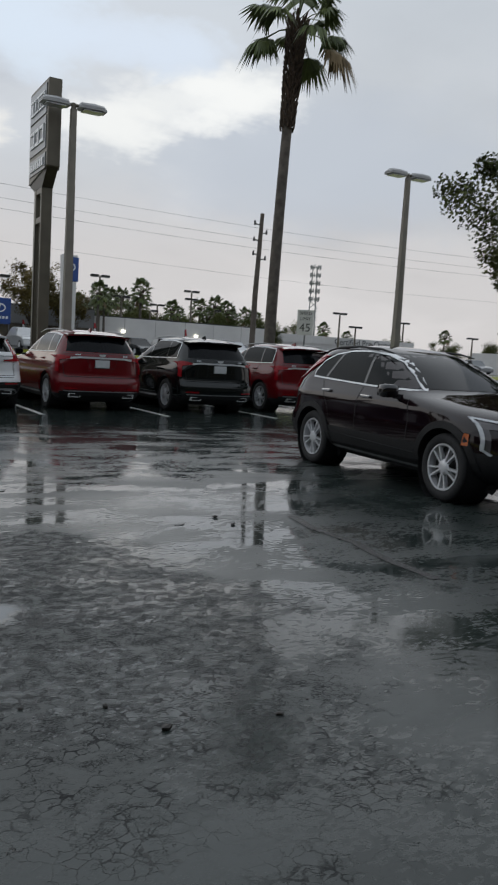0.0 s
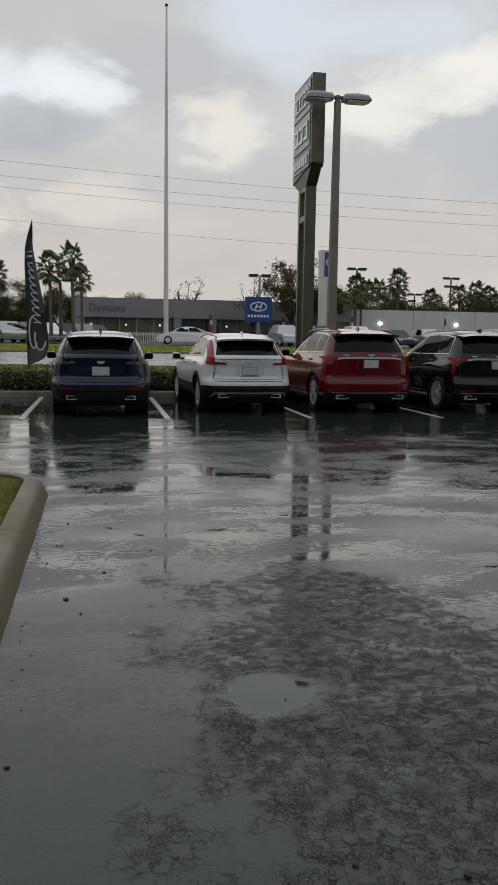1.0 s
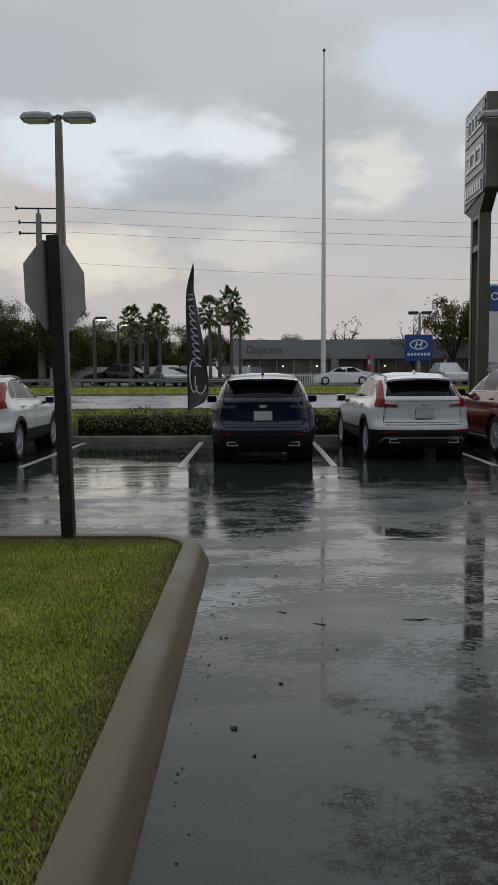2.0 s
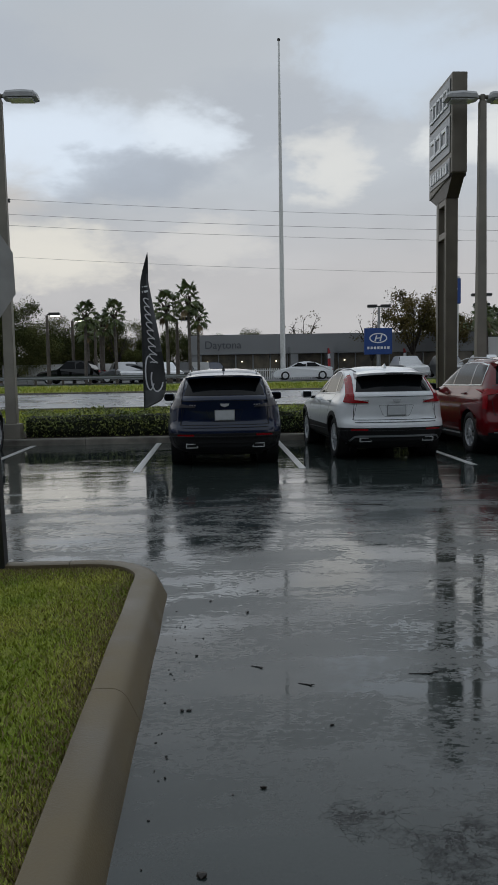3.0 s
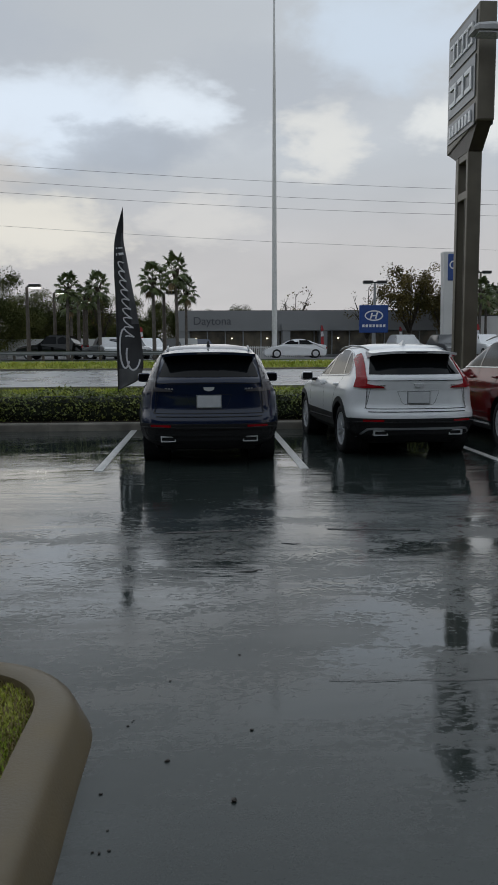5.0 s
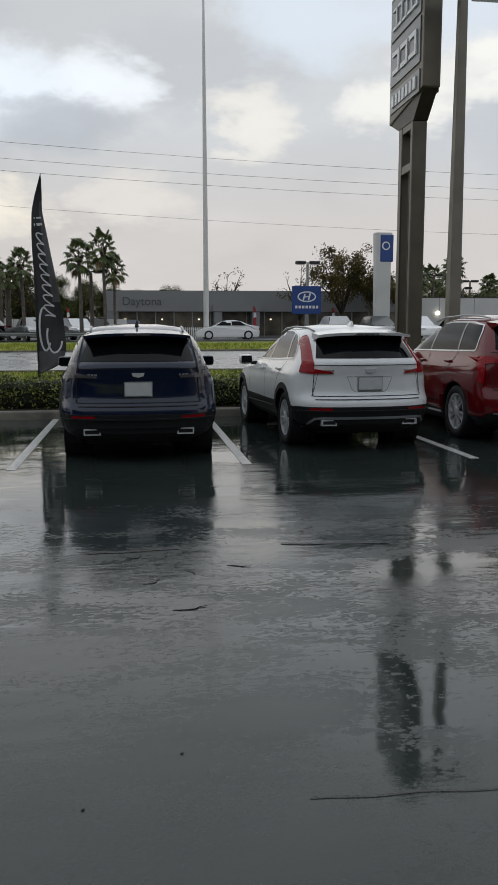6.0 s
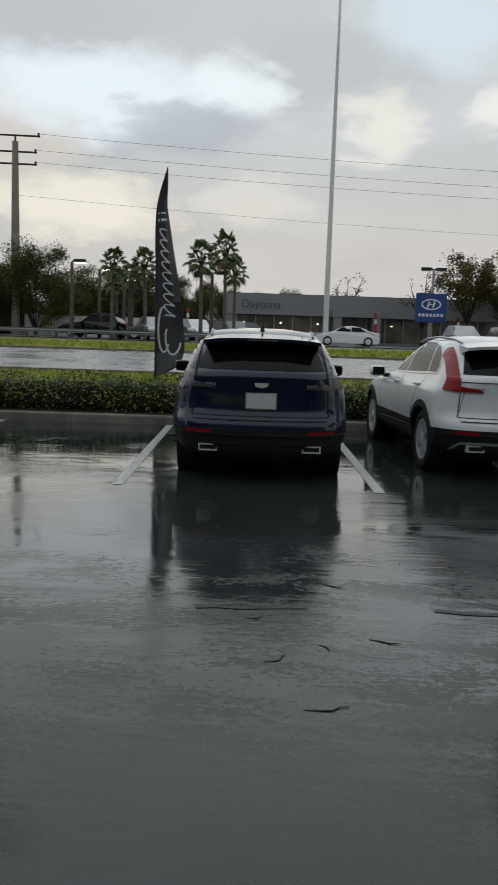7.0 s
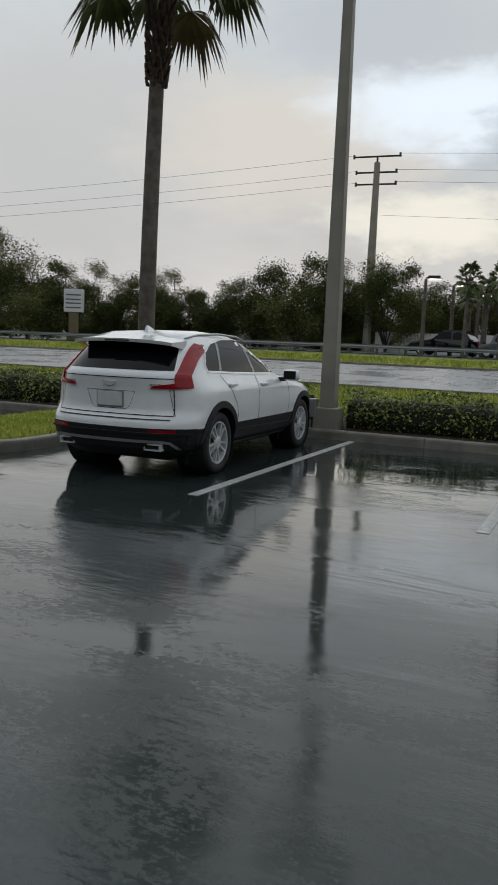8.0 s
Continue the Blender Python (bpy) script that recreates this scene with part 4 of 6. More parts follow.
    bm = box(bmesh.new(), -0.15, 0.15, sp["y"] - 0.004, sp["y"] + 0.03, sp["z"] - 0.027, sp["z"] - 0.012)
    part("brake_lamp", bm, M["smoke_lens"], spo)
    bm = bmesh.new()
    fy, fz = spec["fin_y"], spec["fin"]
    prism(bm, [(fy, fz - 0.05), (fy + 0.17, fz - 0.05), (fy + 0.15, fz + 0.0), (fy + 0.06, fz + 0.04), (fy + 0.02, fz + 0.042)], -0.032, 0.032, "x")
    for v in bm.verts:
        v.co.x *= 1.0 - 0.80 * max(0.0, min(1.0, (v.co.z - fz + 0.05) / 0.09))
    part("antenna_fin", bm, spec["fin_mat"] or paint, car)
    return car


SMALL_SUV = Form(
    width=[(0.24, 0.70), (0.32, 0.84), (0.42, 0.905), (0.55, 0.93), (0.70, 0.938), (0.82, 0.932), (0.93, 0.925), (0.99, 0.905), (1.06, 0.865), (1.12, 0.835),
           (1.20, 0.80), (1.32, 0.745), (1.42, 0.695), (1.49, 0.65), (1.545, 0.595), (1.58, 0.53), (1.60, 0.44), (1.612, 0.28)],
    rear=[(0.24, 0.12), (0.32, 0.04), (0.45, 0.01), (0.56, 0.0), (0.64, 0.01), (0.68, 0.05), (0.78, 0.085), (0.92, 0.085), (1.05, 0.065), (1.12, 0.055),
          (1.16, 0.10), (1.25, 0.19), (1.36, 0.30), (1.47, 0.43), (1.53, 0.56), (1.58, 0.75), (1.60, 1.0), (1.612, 1.35)],
    front=[(0.20, 4.35), (0.30, 4.52), (0.5, 4.59), (0.7, 4.58), (0.82, 4.52), (0.90, 4.38), (0.97, 4.05), (1.02, 3.7), (1.06, 3.4), (1.09, 3.2), (1.14, 3.08),
           (1.25, 2.85), (1.40, 2.52), (1.50, 2.26), (1.56, 2.04), (1.59, 1.88), (1.60, 1.75), (1.612, 1.6)],
    rear_corner=[(0.2, 0.54), (0.6, 0.57), (1.0, 0.60), (1.2, 0.60), (1.45, 0.58), (1.58, 0.4), (1.60, 0.3), (1.612, 0.1)],
    front_corner=[(0.2, 0.7), (0.6, 0.85), (0.95, 0.9), (1.06, 0.7), (1.2, 0.55), (1.5, 0.45), (1.58, 0.3), (1.60, 0.2), (1.612, 0.1)], p=2.6)

SMALL_SPEC = dict(
    form=SMALL_SUV, dark=0.56, levels=[0.56], length=4.6, tyre=0.355, arch=0.415, hubs=(0.95, 3.73), handle_mat=None, mirror_mat=None, fin_mat=None, rail_mat=M["satin"],
    dlo=[(3.02, 1.105), (2.72, 1.27), (2.40, 1.42), (2.15, 1.495), (1.85, 1.53), (1.45, 1.525), (1.10, 1.475), (0.88, 1.38), (0.76, 1.24), (0.78, 1.165), (1.4, 1.14), (2.2, 1.115)],
    panes=[[(3.0, 1.115), (2.72, 1.265), (2.40, 1.41), (2.15, 1.48), (2.02, 1.50), (2.08, 1.13)],
           [(2.04, 1.13), (1.98, 1.505), (1.85, 1.52), (1.45, 1.515), (1.30, 1.495), (1.12, 1.16), (1.4, 1.15)],
           [(1.08, 1.165), (1.26, 1.49), (1.10, 1.465), (0.89, 1.375), (0.775, 1.24), (0.79, 1.175)]],
    pillars=[[(2.06, 1.12), (2.0, 1.51)], [(1.10, 1.16), (1.28, 1.49)]],
    seams=[[(3.05, 1.05), (3.12, 0.8), (3.08, 0.50)], [(2.06, 1.10), (2.03, 0.8), (2.03, 0.50)], [(1.06, 1.12), (1.22, 0.95), (1.36, 0.78), (1.40, 0.62)], [(3.08, 0.50), (1.5, 0.50)]],
    handles=[(2.22, 0.985), (1.28, 1.005)],
    rear_glass=[[(-0.66, 1.175), (0.66, 1.175), (0.585, 1.40), (0.50, 1.475), (-0.50, 1.475), (-0.585, 1.40)]],
    windscreen=[[(-0.62, 1.13), (0.62, 1.13), (0.52, 1.52), (-0.52, 1.52)]],
    cladding=[[(1.36, 0.24), (3.32, 0.24), (3.30, 0.44), (1.38, 0.48)], [(0.16, 0.27), (0.54, 0.27), (0.50, 0.50), (0.16, 0.51)]],
    sill=[(1.45, 0.305), (3.25, 0.285)],
    bumper=[[(-0.905, 0.565), (-0.885, 0.40), (-0.82, 0.315), (-0.69, 0.245), (0.69, 0.245), (0.82, 0.315), (0.885, 0.40), (0.905, 0.565)]],
    valance=[(-0.80, 0.265), (-0.755, 0.35), (-0.70, 0.415), (-0.62, 0.425), (0.62, 0.425), (0.70, 0.415), (0.755, 0.35), (0.80, 0.265)],
    tail=[[(0.63, 1.475), (0.70, 1.44), (0.80, 1.12), (0.845, 1.0), (0.74, 0.985), (0.47, 0.985), (0.50, 1.01), (0.70, 1.045), (0.68, 1.20)]],
    lens=M["red_lens"], lens_label="tall red blade tail lamp",
    reflector=[(0.50, 0.522), (0.76, 0.522), (0.76, 0.550), (0.50, 0.550)],
    exhaust=(0.54, 0.365, 0.195, 0.075), mirror=(2.86, 1.03),
    rail=[(0.60, 2.3, 1.51), (0.60, 2.0, 1.56), (0.585, 1.5, 1.583), (0.57, 1.0, 1.565), (0.565, 0.68, 1.52)],
    head=[(0.62, 0.86), (0.84, 0.90), (0.85, 0.60), (0.80, 0.55), (0.79, 0.80), (0.62, 0.80)], amber=[(4.02, 0.62), (4.10, 0.62), (4.10, 0.74), (4.04, 0.74)],
    plate=0.855, badge=1.02, recess=[(-0.30, 0.945), (-0.24, 0.79), (-0.20, 0.755), (0.20, 0.755), (0.24, 0.79), (0.30, 0.945)],
    gate=[[(-0.69, 1.09), (0.69, 1.09)], [(-0.72, 0.70), (0.72, 0.70)], [(-0.72, 0.70), (-0.70, 0.98)], [(0.72, 0.70), (0.70, 0.98)], [(-0.70, 0.66), (0.70, 0.66)]],
    spoiler=dict(w=0.62, y=0.19, z=1.50), fin=1.612, fin_y=0.80)

LARGE_SUV = Form(
    width=[(0.20, 0.82), (0.30, 0.91), (0.42, 0.955), (0.55, 0.97), (0.72, 0.978), (0.9, 0.972), (1.02, 0.955), (1.10, 0.925), (1.18, 0.895), (1.30, 0.86), (1.45, 0.80),
           (1.58, 0.735), (1.66, 0.665), (1.71, 0.57), (1.735, 0.44), (1.75, 0.26)],
    rear=[(0.20, 0.22), (0.32, 0.07), (0.45, 0.01), (0.56, 0.0), (0.66, 0.02), (0.72, 0.08), (0.85, 0.10), (1.05, 0.10), (1.18, 0.10), (1.24, 0.15), (1.40, 0.26),
          (1.58, 0.40), (1.66, 0.52), (1.71, 0.75), (1.735, 1.1), (1.75, 1.5)],
    front=[(0.20, 4.8), (0.30, 4.96), (0.5, 5.04), (0.75, 5.02), (0.92, 4.92), (1.02, 4.65), (1.08, 4.2), (1.13, 3.75), (1.17, 3.45), (1.22, 3.3), (1.35, 3.0),
           (1.52, 2.62), (1.63, 2.34), (1.70, 2.08), (1.735, 1.9), (1.75, 1.75)],
    rear_corner=[(0.2, 0.40), (0.6, 0.40), (1.1, 0.42), (1.3, 0.45), (1.6, 0.5), (1.71, 0.4), (1.735, 0.3), (1.75, 0.1)],
    front_corner=[(0.2, 0.7), (0.6, 0.85), (1.05, 0.9), (1.15, 0.7), (1.3, 0.55), (1.6, 0.45), (1.71, 0.3), (1.735, 0.2), (1.75, 0.1)], p=2.8)

LARGE_SPEC = dict(
    form=LARGE_SUV, dark=0.37, levels=[0.37], length=5.05, tyre=0.375, arch=0.43, hubs=(1.06, 3.92), handle_mat=None, mirror_mat=M["black"], fin_mat=None, rail_mat=M["satin"],
    dlo=[(3.22, 1.215), (2.9, 1.38), (2.55, 1.53), (2.25, 1.615), (1.8, 1.65), (1.1, 1.645), (0.72, 1.60), (0.66, 1.52), (0.60, 1.30), (0.62, 1.25), (1.4, 1.235), (2.4, 1.225)],
    panes=[[(3.2, 1.225), (2.9, 1.37), (2.55, 1.52), (2.25, 1.60), (2.16, 1.615), (2.20, 1.235)],
           [(2.14, 1.24), (2.10, 1.62), (1.8, 1.635), (1.28, 1.63), (1.20, 1.25)],
           [(1.13, 1.25), (1.22, 1.63), (0.74, 1.585), (0.67, 1.51), (0.62, 1.30), (0.64, 1.26)]],
    pillars=[[(2.17, 1.22), (2.13, 1.63)], [(1.165, 1.24), (1.25, 1.64)]],
    seams=[[(3.2, 1.15), (3.28, 0.9), (3.22, 0.52)], [(2.17, 1.2), (2.15, 0.9), (2.15, 0.52)], [(1.15, 1.22), (1.30, 1.05), (1.48, 0.85), (1.52, 0.66)], [(3.22, 0.50), (1.6, 0.50)]],
    handles=[(2.36, 1.07), (1.38, 1.085)],
    rear_glass=[[(-0.74, 1.265), (0.74, 1.265), (0.66, 1.53), (0.60, 1.605), (-0.60, 1.605), (-0.66, 1.53)]],
    windscreen=[[(-0.68, 1.25), (0.68, 1.25), (0.58, 1.66), (-0.58, 1.66)]],
    sill=[(1.55, 0.33), (3.45, 0.32)],
    bumper=[[(-0.90, 0.42), (-0.86, 0.32), (-0.7, 0.24), (0.7, 0.24), (0.86, 0.32), (0.90, 0.42)]],
    tail=[[(0.86, 1.19), (0.925, 1.17), (0.95, 0.84), (0.90, 0.82), (0.88, 1.08), (0.68, 1.11), (0.68, 1.15)]],
    lens=M["red_lens"], lens_label="slim upright red tail lamp",
    reflector=[(0.55, 0.47), (0.82, 0.47), (0.82, 0.50), (0.55, 0.50)],
    exhaust=(0.60, 0.34, 0.25, 0.085), mirror=(3.04, 1.13),
    rail=[(0.70, 2.45, 1.66), (0.69, 2.1, 1.72), (0.67, 1.5, 1.745), (0.66, 1.0, 1.73), (0.655, 0.66, 1.69)],
    head=[(0.62, 0.96), (0.88, 1.0), (0.90, 0.66), (0.85, 0.60), (0.83, 0.88), (0.62, 0.90)],
    plate=1.02, badge=1.20, recess=[(-0.34, 1.115), (-0.28, 0.93), (0.28, 0.93), (0.34, 1.115)],
    gate=[[(-0.80, 1.235), (0.80, 1.235)], [(-0.80, 0.735), (0.80, 0.735)], [(-0.80, 0.735), (-0.83, 1.0)], [(0.80, 0.735), (0.83, 1.0)]],
    strip=[(-0.88, 1.10), (-0.72, 1.12), (-0.5, 1.145), (0.5, 1.145), (0.72, 1.12), (0.88, 1.10)], skirt=[(-0.82, 0.43), (0.82, 0.43)],
    spoiler=dict(w=0.69, y=0.27, z=1.645), fin=1.755, fin_y=0.95)

ROW = "cars in the parking row"


def variant(base, **kw):
    d = dict(base)
    d.update(kw)
    return d


suv(variant(SMALL_SPEC, valance_mat=M["black"], lens=M["smoke_lens"], lens_label="smoked blade tail lamp", fin_mat=M["ink"]), PAINT["blue"],
    "dark blue compact SUV with black cladding, parked nose to the hedge", pose(0.0, -0.085, 0), ROW)
suv(SMALL_SPEC, PAINT["white"], "wet white compact SUV with red blade tail lamps, parked askew", pose(2.93, 0.42, 0, 0, 0, 3.5), ROW)
suv(variant(SMALL_SPEC), PAINT["white"], "white compact SUV parked beside a grass island", pose(-5.442, -0.05, 0, 0, 0, 1.5), ROW)
suv(LARGE_SPEC, PAINT["red"], "dark red three-row SUV with a chrome tailgate strip", pose(5.48, 0.5, 0, 0, 0, 1.0), ROW)
suv(variant(LARGE_SPEC), PAINT["black"], "black three-row SUV with silver roof rails", pose(8.28, 0.42, 0, 0, 0, 1.0), ROW)
suv(variant(LARGE_SPEC), PAINT["red"], "dark red three-row SUV at the end of the row", pose(11.1, 0.85, 0, 0, 0, 1.0), ROW)
suv(variant(SMALL_SPEC, handle_mat=M["chrome"], mirror_mat=M["gloss_black"], rail_mat=M["black"]), PAINT["brown"],
    "plum-black compact SUV standing crosswise in the aisle", pose(6.90, -6.12, 0, 0, 0, 175.6))


# ---- hedge ----
def leaf_quads(count, place, size, seed):
    rnd = random.Random(seed)
    vs, fs = [], []
    for _ in range(count):
        p, s = place(rnd)
        a = Euler((rnd.uniform(-1.2, 1.2), rnd.uniform(-1.2, 1.2), rnd.uniform(0, 6.28))).to_matrix()
        k = size * s * rnd.uniform(0.6, 1.3)
        i = len(vs)
        for q in ((-0.5 * k, 0, 0), (0, -0.28 * k, 0.06 * k), (0.5 * k, 0, 0), (0, 0.28 * k, 0.06 * k)):
            vs.append(tuple(Vector(p) + a @ Vector(q)))
        fs.append((i, i + 1, i + 2, i + 3))
    return vs, fs


def leaf_mesh(name, vf, mat):
    me = bpy.data.meshes.new(name)
    me.from_pydata(vf[0], [], vf[1])
    me.materials.append(mat)
    return me


def hedge_run(x0, x1, seed):
    hedge = thing("hedge", "low clipped green hedge in a mulch bed", "hedge", pose(0, 0, 0), "hedge runs")
    y0, y1, z0, z1 = 5.40, 6.45, 0.12, 0.70
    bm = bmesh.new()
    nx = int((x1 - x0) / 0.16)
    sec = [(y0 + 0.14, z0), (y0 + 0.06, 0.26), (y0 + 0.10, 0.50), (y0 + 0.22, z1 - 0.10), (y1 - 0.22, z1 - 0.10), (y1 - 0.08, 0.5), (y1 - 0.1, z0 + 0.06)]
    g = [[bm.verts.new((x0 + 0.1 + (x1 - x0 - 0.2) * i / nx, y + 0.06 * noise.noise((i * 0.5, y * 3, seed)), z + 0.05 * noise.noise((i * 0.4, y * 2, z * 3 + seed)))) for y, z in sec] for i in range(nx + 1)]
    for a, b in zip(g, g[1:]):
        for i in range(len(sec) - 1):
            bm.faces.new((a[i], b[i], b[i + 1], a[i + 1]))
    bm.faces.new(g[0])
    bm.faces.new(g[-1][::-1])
    # dark filler body that stands for the shaded inside of the hedge
    part("shade_core", bm, M["hedge_shade"], hedge)

    def place(r):
        x = r.uniform(x0, x1)
        wav = 0.05 * noise.noise((x * 1.2, seed, 0)) + 0.03 * noise.noise((x * 4, seed, 3))
        u = r.random()
        if u < 0.50:
            z = z0 + (z1 - z0) * r.random() ** 0.8
            y = y0 + 0.16 * abs((z - 0.45) / 0.4) ** 2 + r.gauss(0.02, 0.035)
        elif u < 0.92:
            y, z = r.uniform(y0 + 0.12, y1 - 0.1), z1 + wav + r.gauss(-0.02, 0.03)
        else:
            y, z = y1 + r.gauss(-0.05, 0.03), r.uniform(z0 + 0.1, z1)
        return (x, y + wav * 0.6, z + (wav if z > 0.5 else 0)), 1.0

    ob = new("foliage", leaf_mesh("hedge_leaves", leaf_quads(int(950 * (x1 - x0)), place, 0.062, seed), M["hedge"]))
    ob.parent = hedge


for n_, (a_, b_) in enumerate(((-16.0, -10.6), (-10.6, -5.25), (-4.60, 0.6), (0.6, 5.25), (6.4, 12.0))):
    hedge_run(a_, b_, n_ + 1)


# ---- trees ----
def oak_parts(seed, height, spread, leaves, leaf_size, bare=0.0, trunk_h=0.3, fat=(0.16, 0.36)):
    rnd = random.Random(seed)
    bm = bmesh.new()
    th = height * trunk_h
    r0 = height * 0.022
    sweep(bm, [(0, 0, -0.1), (rnd.uniform(-.05, .05), 0, th * 0.5), (rnd.uniform(-.15, .15), rnd.uniform(-.15, .15), th)], [r0 * 1.3, r0, r0 * 0.85], 9)
    tips = []
    for k in range(9):
        a = k * 2.399 + rnd.uniform(-.4, .4)
        reach = spread * rnd.uniform(0.45, 0.9)
        top = th + (height - th) * rnd.uniform(0.35, 0.92)
        p0 = Vector((0, 0, th * rnd.uniform(0.75, 1.0)))
        p3 = Vector((math.cos(a) * reach, math.sin(a) * reach, top))
        p1 = p0.lerp(p3, 0.35) + Vector((0, 0, 0.1 * height * rnd.uniform(-.3, .6)))
        p2 = p0.lerp(p3, 0.7) + Vector((0, 0, 0.08 * height * rnd.uniform(-.3, .6)))
        sweep(bm, [p0, p1, p2, p3], [r0 * 0.6, r0 * 0.4, r0 * 0.24, r0 * 0.06], 6)
        tips += [p1, p2, p3]
        for j in range(4):
            q = p1.lerp(p3, rnd.uniform(0.1, 1.0))
            e = q + Vector((rnd.uniform(-1, 1), rnd.uniform(-1, 1), rnd.uniform(-.2, .9))) * spread * 0.33
            sweep(bm, [q, q.lerp(e, 0.5) + Vector((0, 0, 0.03 * height)), e], [r0 * 0.2, r0 * 0.12, r0 * 0.03], 5)
            tips += [q.lerp(e, 0.6), e, e]
    tips = [t for t in tips if t.z > th * 0.8]
    clumps = [(t + Vector((rnd.gauss(0, .1), rnd.gauss(0, .1), rnd.gauss(0, .08))) * spread, spread * rnd.uniform(*fat)) for t in tips if rnd.random() > bare]

    def place(r):
        c, rad = clumps[r.randrange(len(clumps))]
        v = Vector((r.gauss(0, 1), r.gauss(0, 1), r.gauss(0, 0.75)))
        v = v.normalized() * rad * r.random() ** 0.45
        return c + v, 1.0
    return bm, leaf_quads(leaves, place, leaf_size, seed + 40)


def tree_maker(name, label, seed, height, spread, leaves, leaf_size, mat, bare=0.0, trunk_h=0.3, fat=(0.16, 0.36)):
    bm, vf = oak_parts(seed, height, spread, leaves, leaf_size, bare, trunk_h, fat)
    tm, cm = mesh_of("trunk", bm, M["bark"], True), leaf_mesh("crown", vf, mat)

    def put(x, y, z, s=1.0, turn=0.0, group="", lab=None, sz=None):
        t = thing(name, lab or label, "tree", pose(x, y, z, 0, 0, turn) @ Matrix.Diagonal((s, s, sz or s, 1)), group)
        for nm, me in (("trunk", tm), ("crown", cm)):
            o = new(nm, me)
            o.parent = t
        return t
    return put


oak_a = tree_maker("oak_tree", "dark green broad oak across the road", 3, 9.0, 4.6, 36000, 0.17, M["leaf"], 0.0, 0.10, (0.20, 0.36))
oak_b = tree_maker("oak_tree", "tall ragged oak across the road", 8, 9.5, 3.6, 28000, 0.16, M["leaf"], 0.08, 0.10, (0.19, 0.36))
oak_c = tree_maker("oak_tree", "low bushy evergreen across the road", 15, 7.0, 4.2, 30000, 0.17, M["leaf"], 0.0, 0.04, (0.14, 0.30))
warm_a = tree_maker("maple_tree", "tree with brownish autumn leaves by the showroom", 21, 8.0, 3.0, 8500, 0.20, M["leaf_warm"], 0.15, 0.3, (0.12, 0.28))
bare_a = tree_maker("bare_tree", "thin tree with few leaves", 27, 7.5, 2.4, 420, 0.22, M["leaf_warm"], 0.5, 0.3, (0.1, 0.2))
WOOD = "trees across the road"
rt = random.Random(11)
# bearing and height of the skyline in degrees, distance in metres, kind of tree, breadth
for az_, el_, dist_, k, wide_ in ((-44.5, 7.6, 80, 0, 1.2), (-41.8, 7.2, 74, 0, 1.1), (-39.4, 5.5, 70, 2, 0.95), (-36.6, 5.4, 72, 1, 0.9), (-33.6, 4.7, 70, 1, 0.8), (-30.7, 5.2, 68, 1, 0.85),
                                  (-28.5, 3.9, 75, 2, 0.75), (-26.4, 4.6, 70, 1, 0.8), (-23.8, 5.1, 68, 1, 0.85), (-20.9, 6.5, 66, 2, 0.95), (-18.6, 6.2, 70, 1, 0.9), (-16.9, 5.5, 74, 2, 0.8),
                                  (-14.7, 6.6, 66, 2, 0.78), (-12.6, 5.3, 70, 1, 0.8), (-10.6, 4.9, 72, 1, 0.85), (-8.6, 4.6, 74, 2, 0.8), (-6.6, 4.5, 76, 2, 0.8), (-4.6, 4.3, 77, 1, 0.85),
                                  (-2.7, 4.1, 80, 2, 0.7), (-1.0, 3.6, 82, 1, 0.7), (1.0, 3.4, 97, 0, 0.62), (2.6, 3.3, 98, 0, 0.62), (-47.5, 8.0, 84, 0, 1.3)):
    x, y = -0.4 + dist_ * math.sin(radians(az_)), -9.0 + dist_ * math.cos(radians(az_))
    tall_ = 0.7 + dist_ * math.tan(radians(el_))
    (oak_a, oak_b, oak_c)[k](x, y, 0.85, wide_, rt.uniform(0, 360), WOOD, None, tall_ / (10.6, 10.8, 8.4)[k])
for x in range(-104, -17, 4):
    oak_c(x + rt.uniform(-1, 1), 57.5 + rt.uniform(-1, 1), 0.6, 0.62, rt.uniform(0, 360), "undergrowth across the road", "dark undergrowth below the far trees", rt.uniform(0.34, 0.46))
for x in range(28, 130, 5):
    oak_c(x + rt.uniform(-1, 1), 88 + rt.uniform(-1, 6) + 0.12 * x, 0.6, 0.75, rt.uniform(0, 360), "undergrowth beyond the lots", "dark undergrowth beyond the car lots", rt.uniform(0.40, 0.55))
for x in range(-100, -8, 6):
    oak_c(x + rt.uniform(-2, 2), 76 + rt.uniform(-3, 5), 0.7, rt.uniform(0.8, 1.0), rt.uniform(0, 360), WOOD, "low dark thicket behind the far lots", rt.uniform(0.45, 0.62))
for k in range(11):
    az_, dist_ = radians(16.2 + 1.5 * k), 100 + 4 * (k % 3)
    oak_c(dist_ * math.sin(az_), -15.5 + dist_ * math.cos(az_), 0.8, 0.72, rt.uniform(0, 360), "far trees along the lots", "far dark trees beyond the car lots", rt.uniform(0.62, 0.80))
warm_a(17.0, 55, 0.9, 0.98, 30)
warm_a(20.6, 57, 0.9, 0.78, 140)
bare_a(13.6, 56, 0.9, 0.85, 10)
bare_a(10.5, 84, 0.9, 1.1, 80)
bare_a(-9.2, 62, 0.9, 0.8, 200)
for x, y, s in ((36, 92, 0.8), (42, 95, 0.72), (48, 100, 0.7), (55, 104, 0.7), (63, 108, 0.66), (72, 112, 0.6), (82, 112, 0.55), (92, 110, 0.55), (101, 108, 0.6), (112, 106, 0.62), (124, 104, 0.7), (31, 90, 0.85), (58, 96, .55), (46, 88, .6), (39, 84, .62)):
    oak_c(x, y, 0.8, s * 1.25, rt.uniform(0, 360), "far trees along the lots", "far dark trees beyond the car lots")

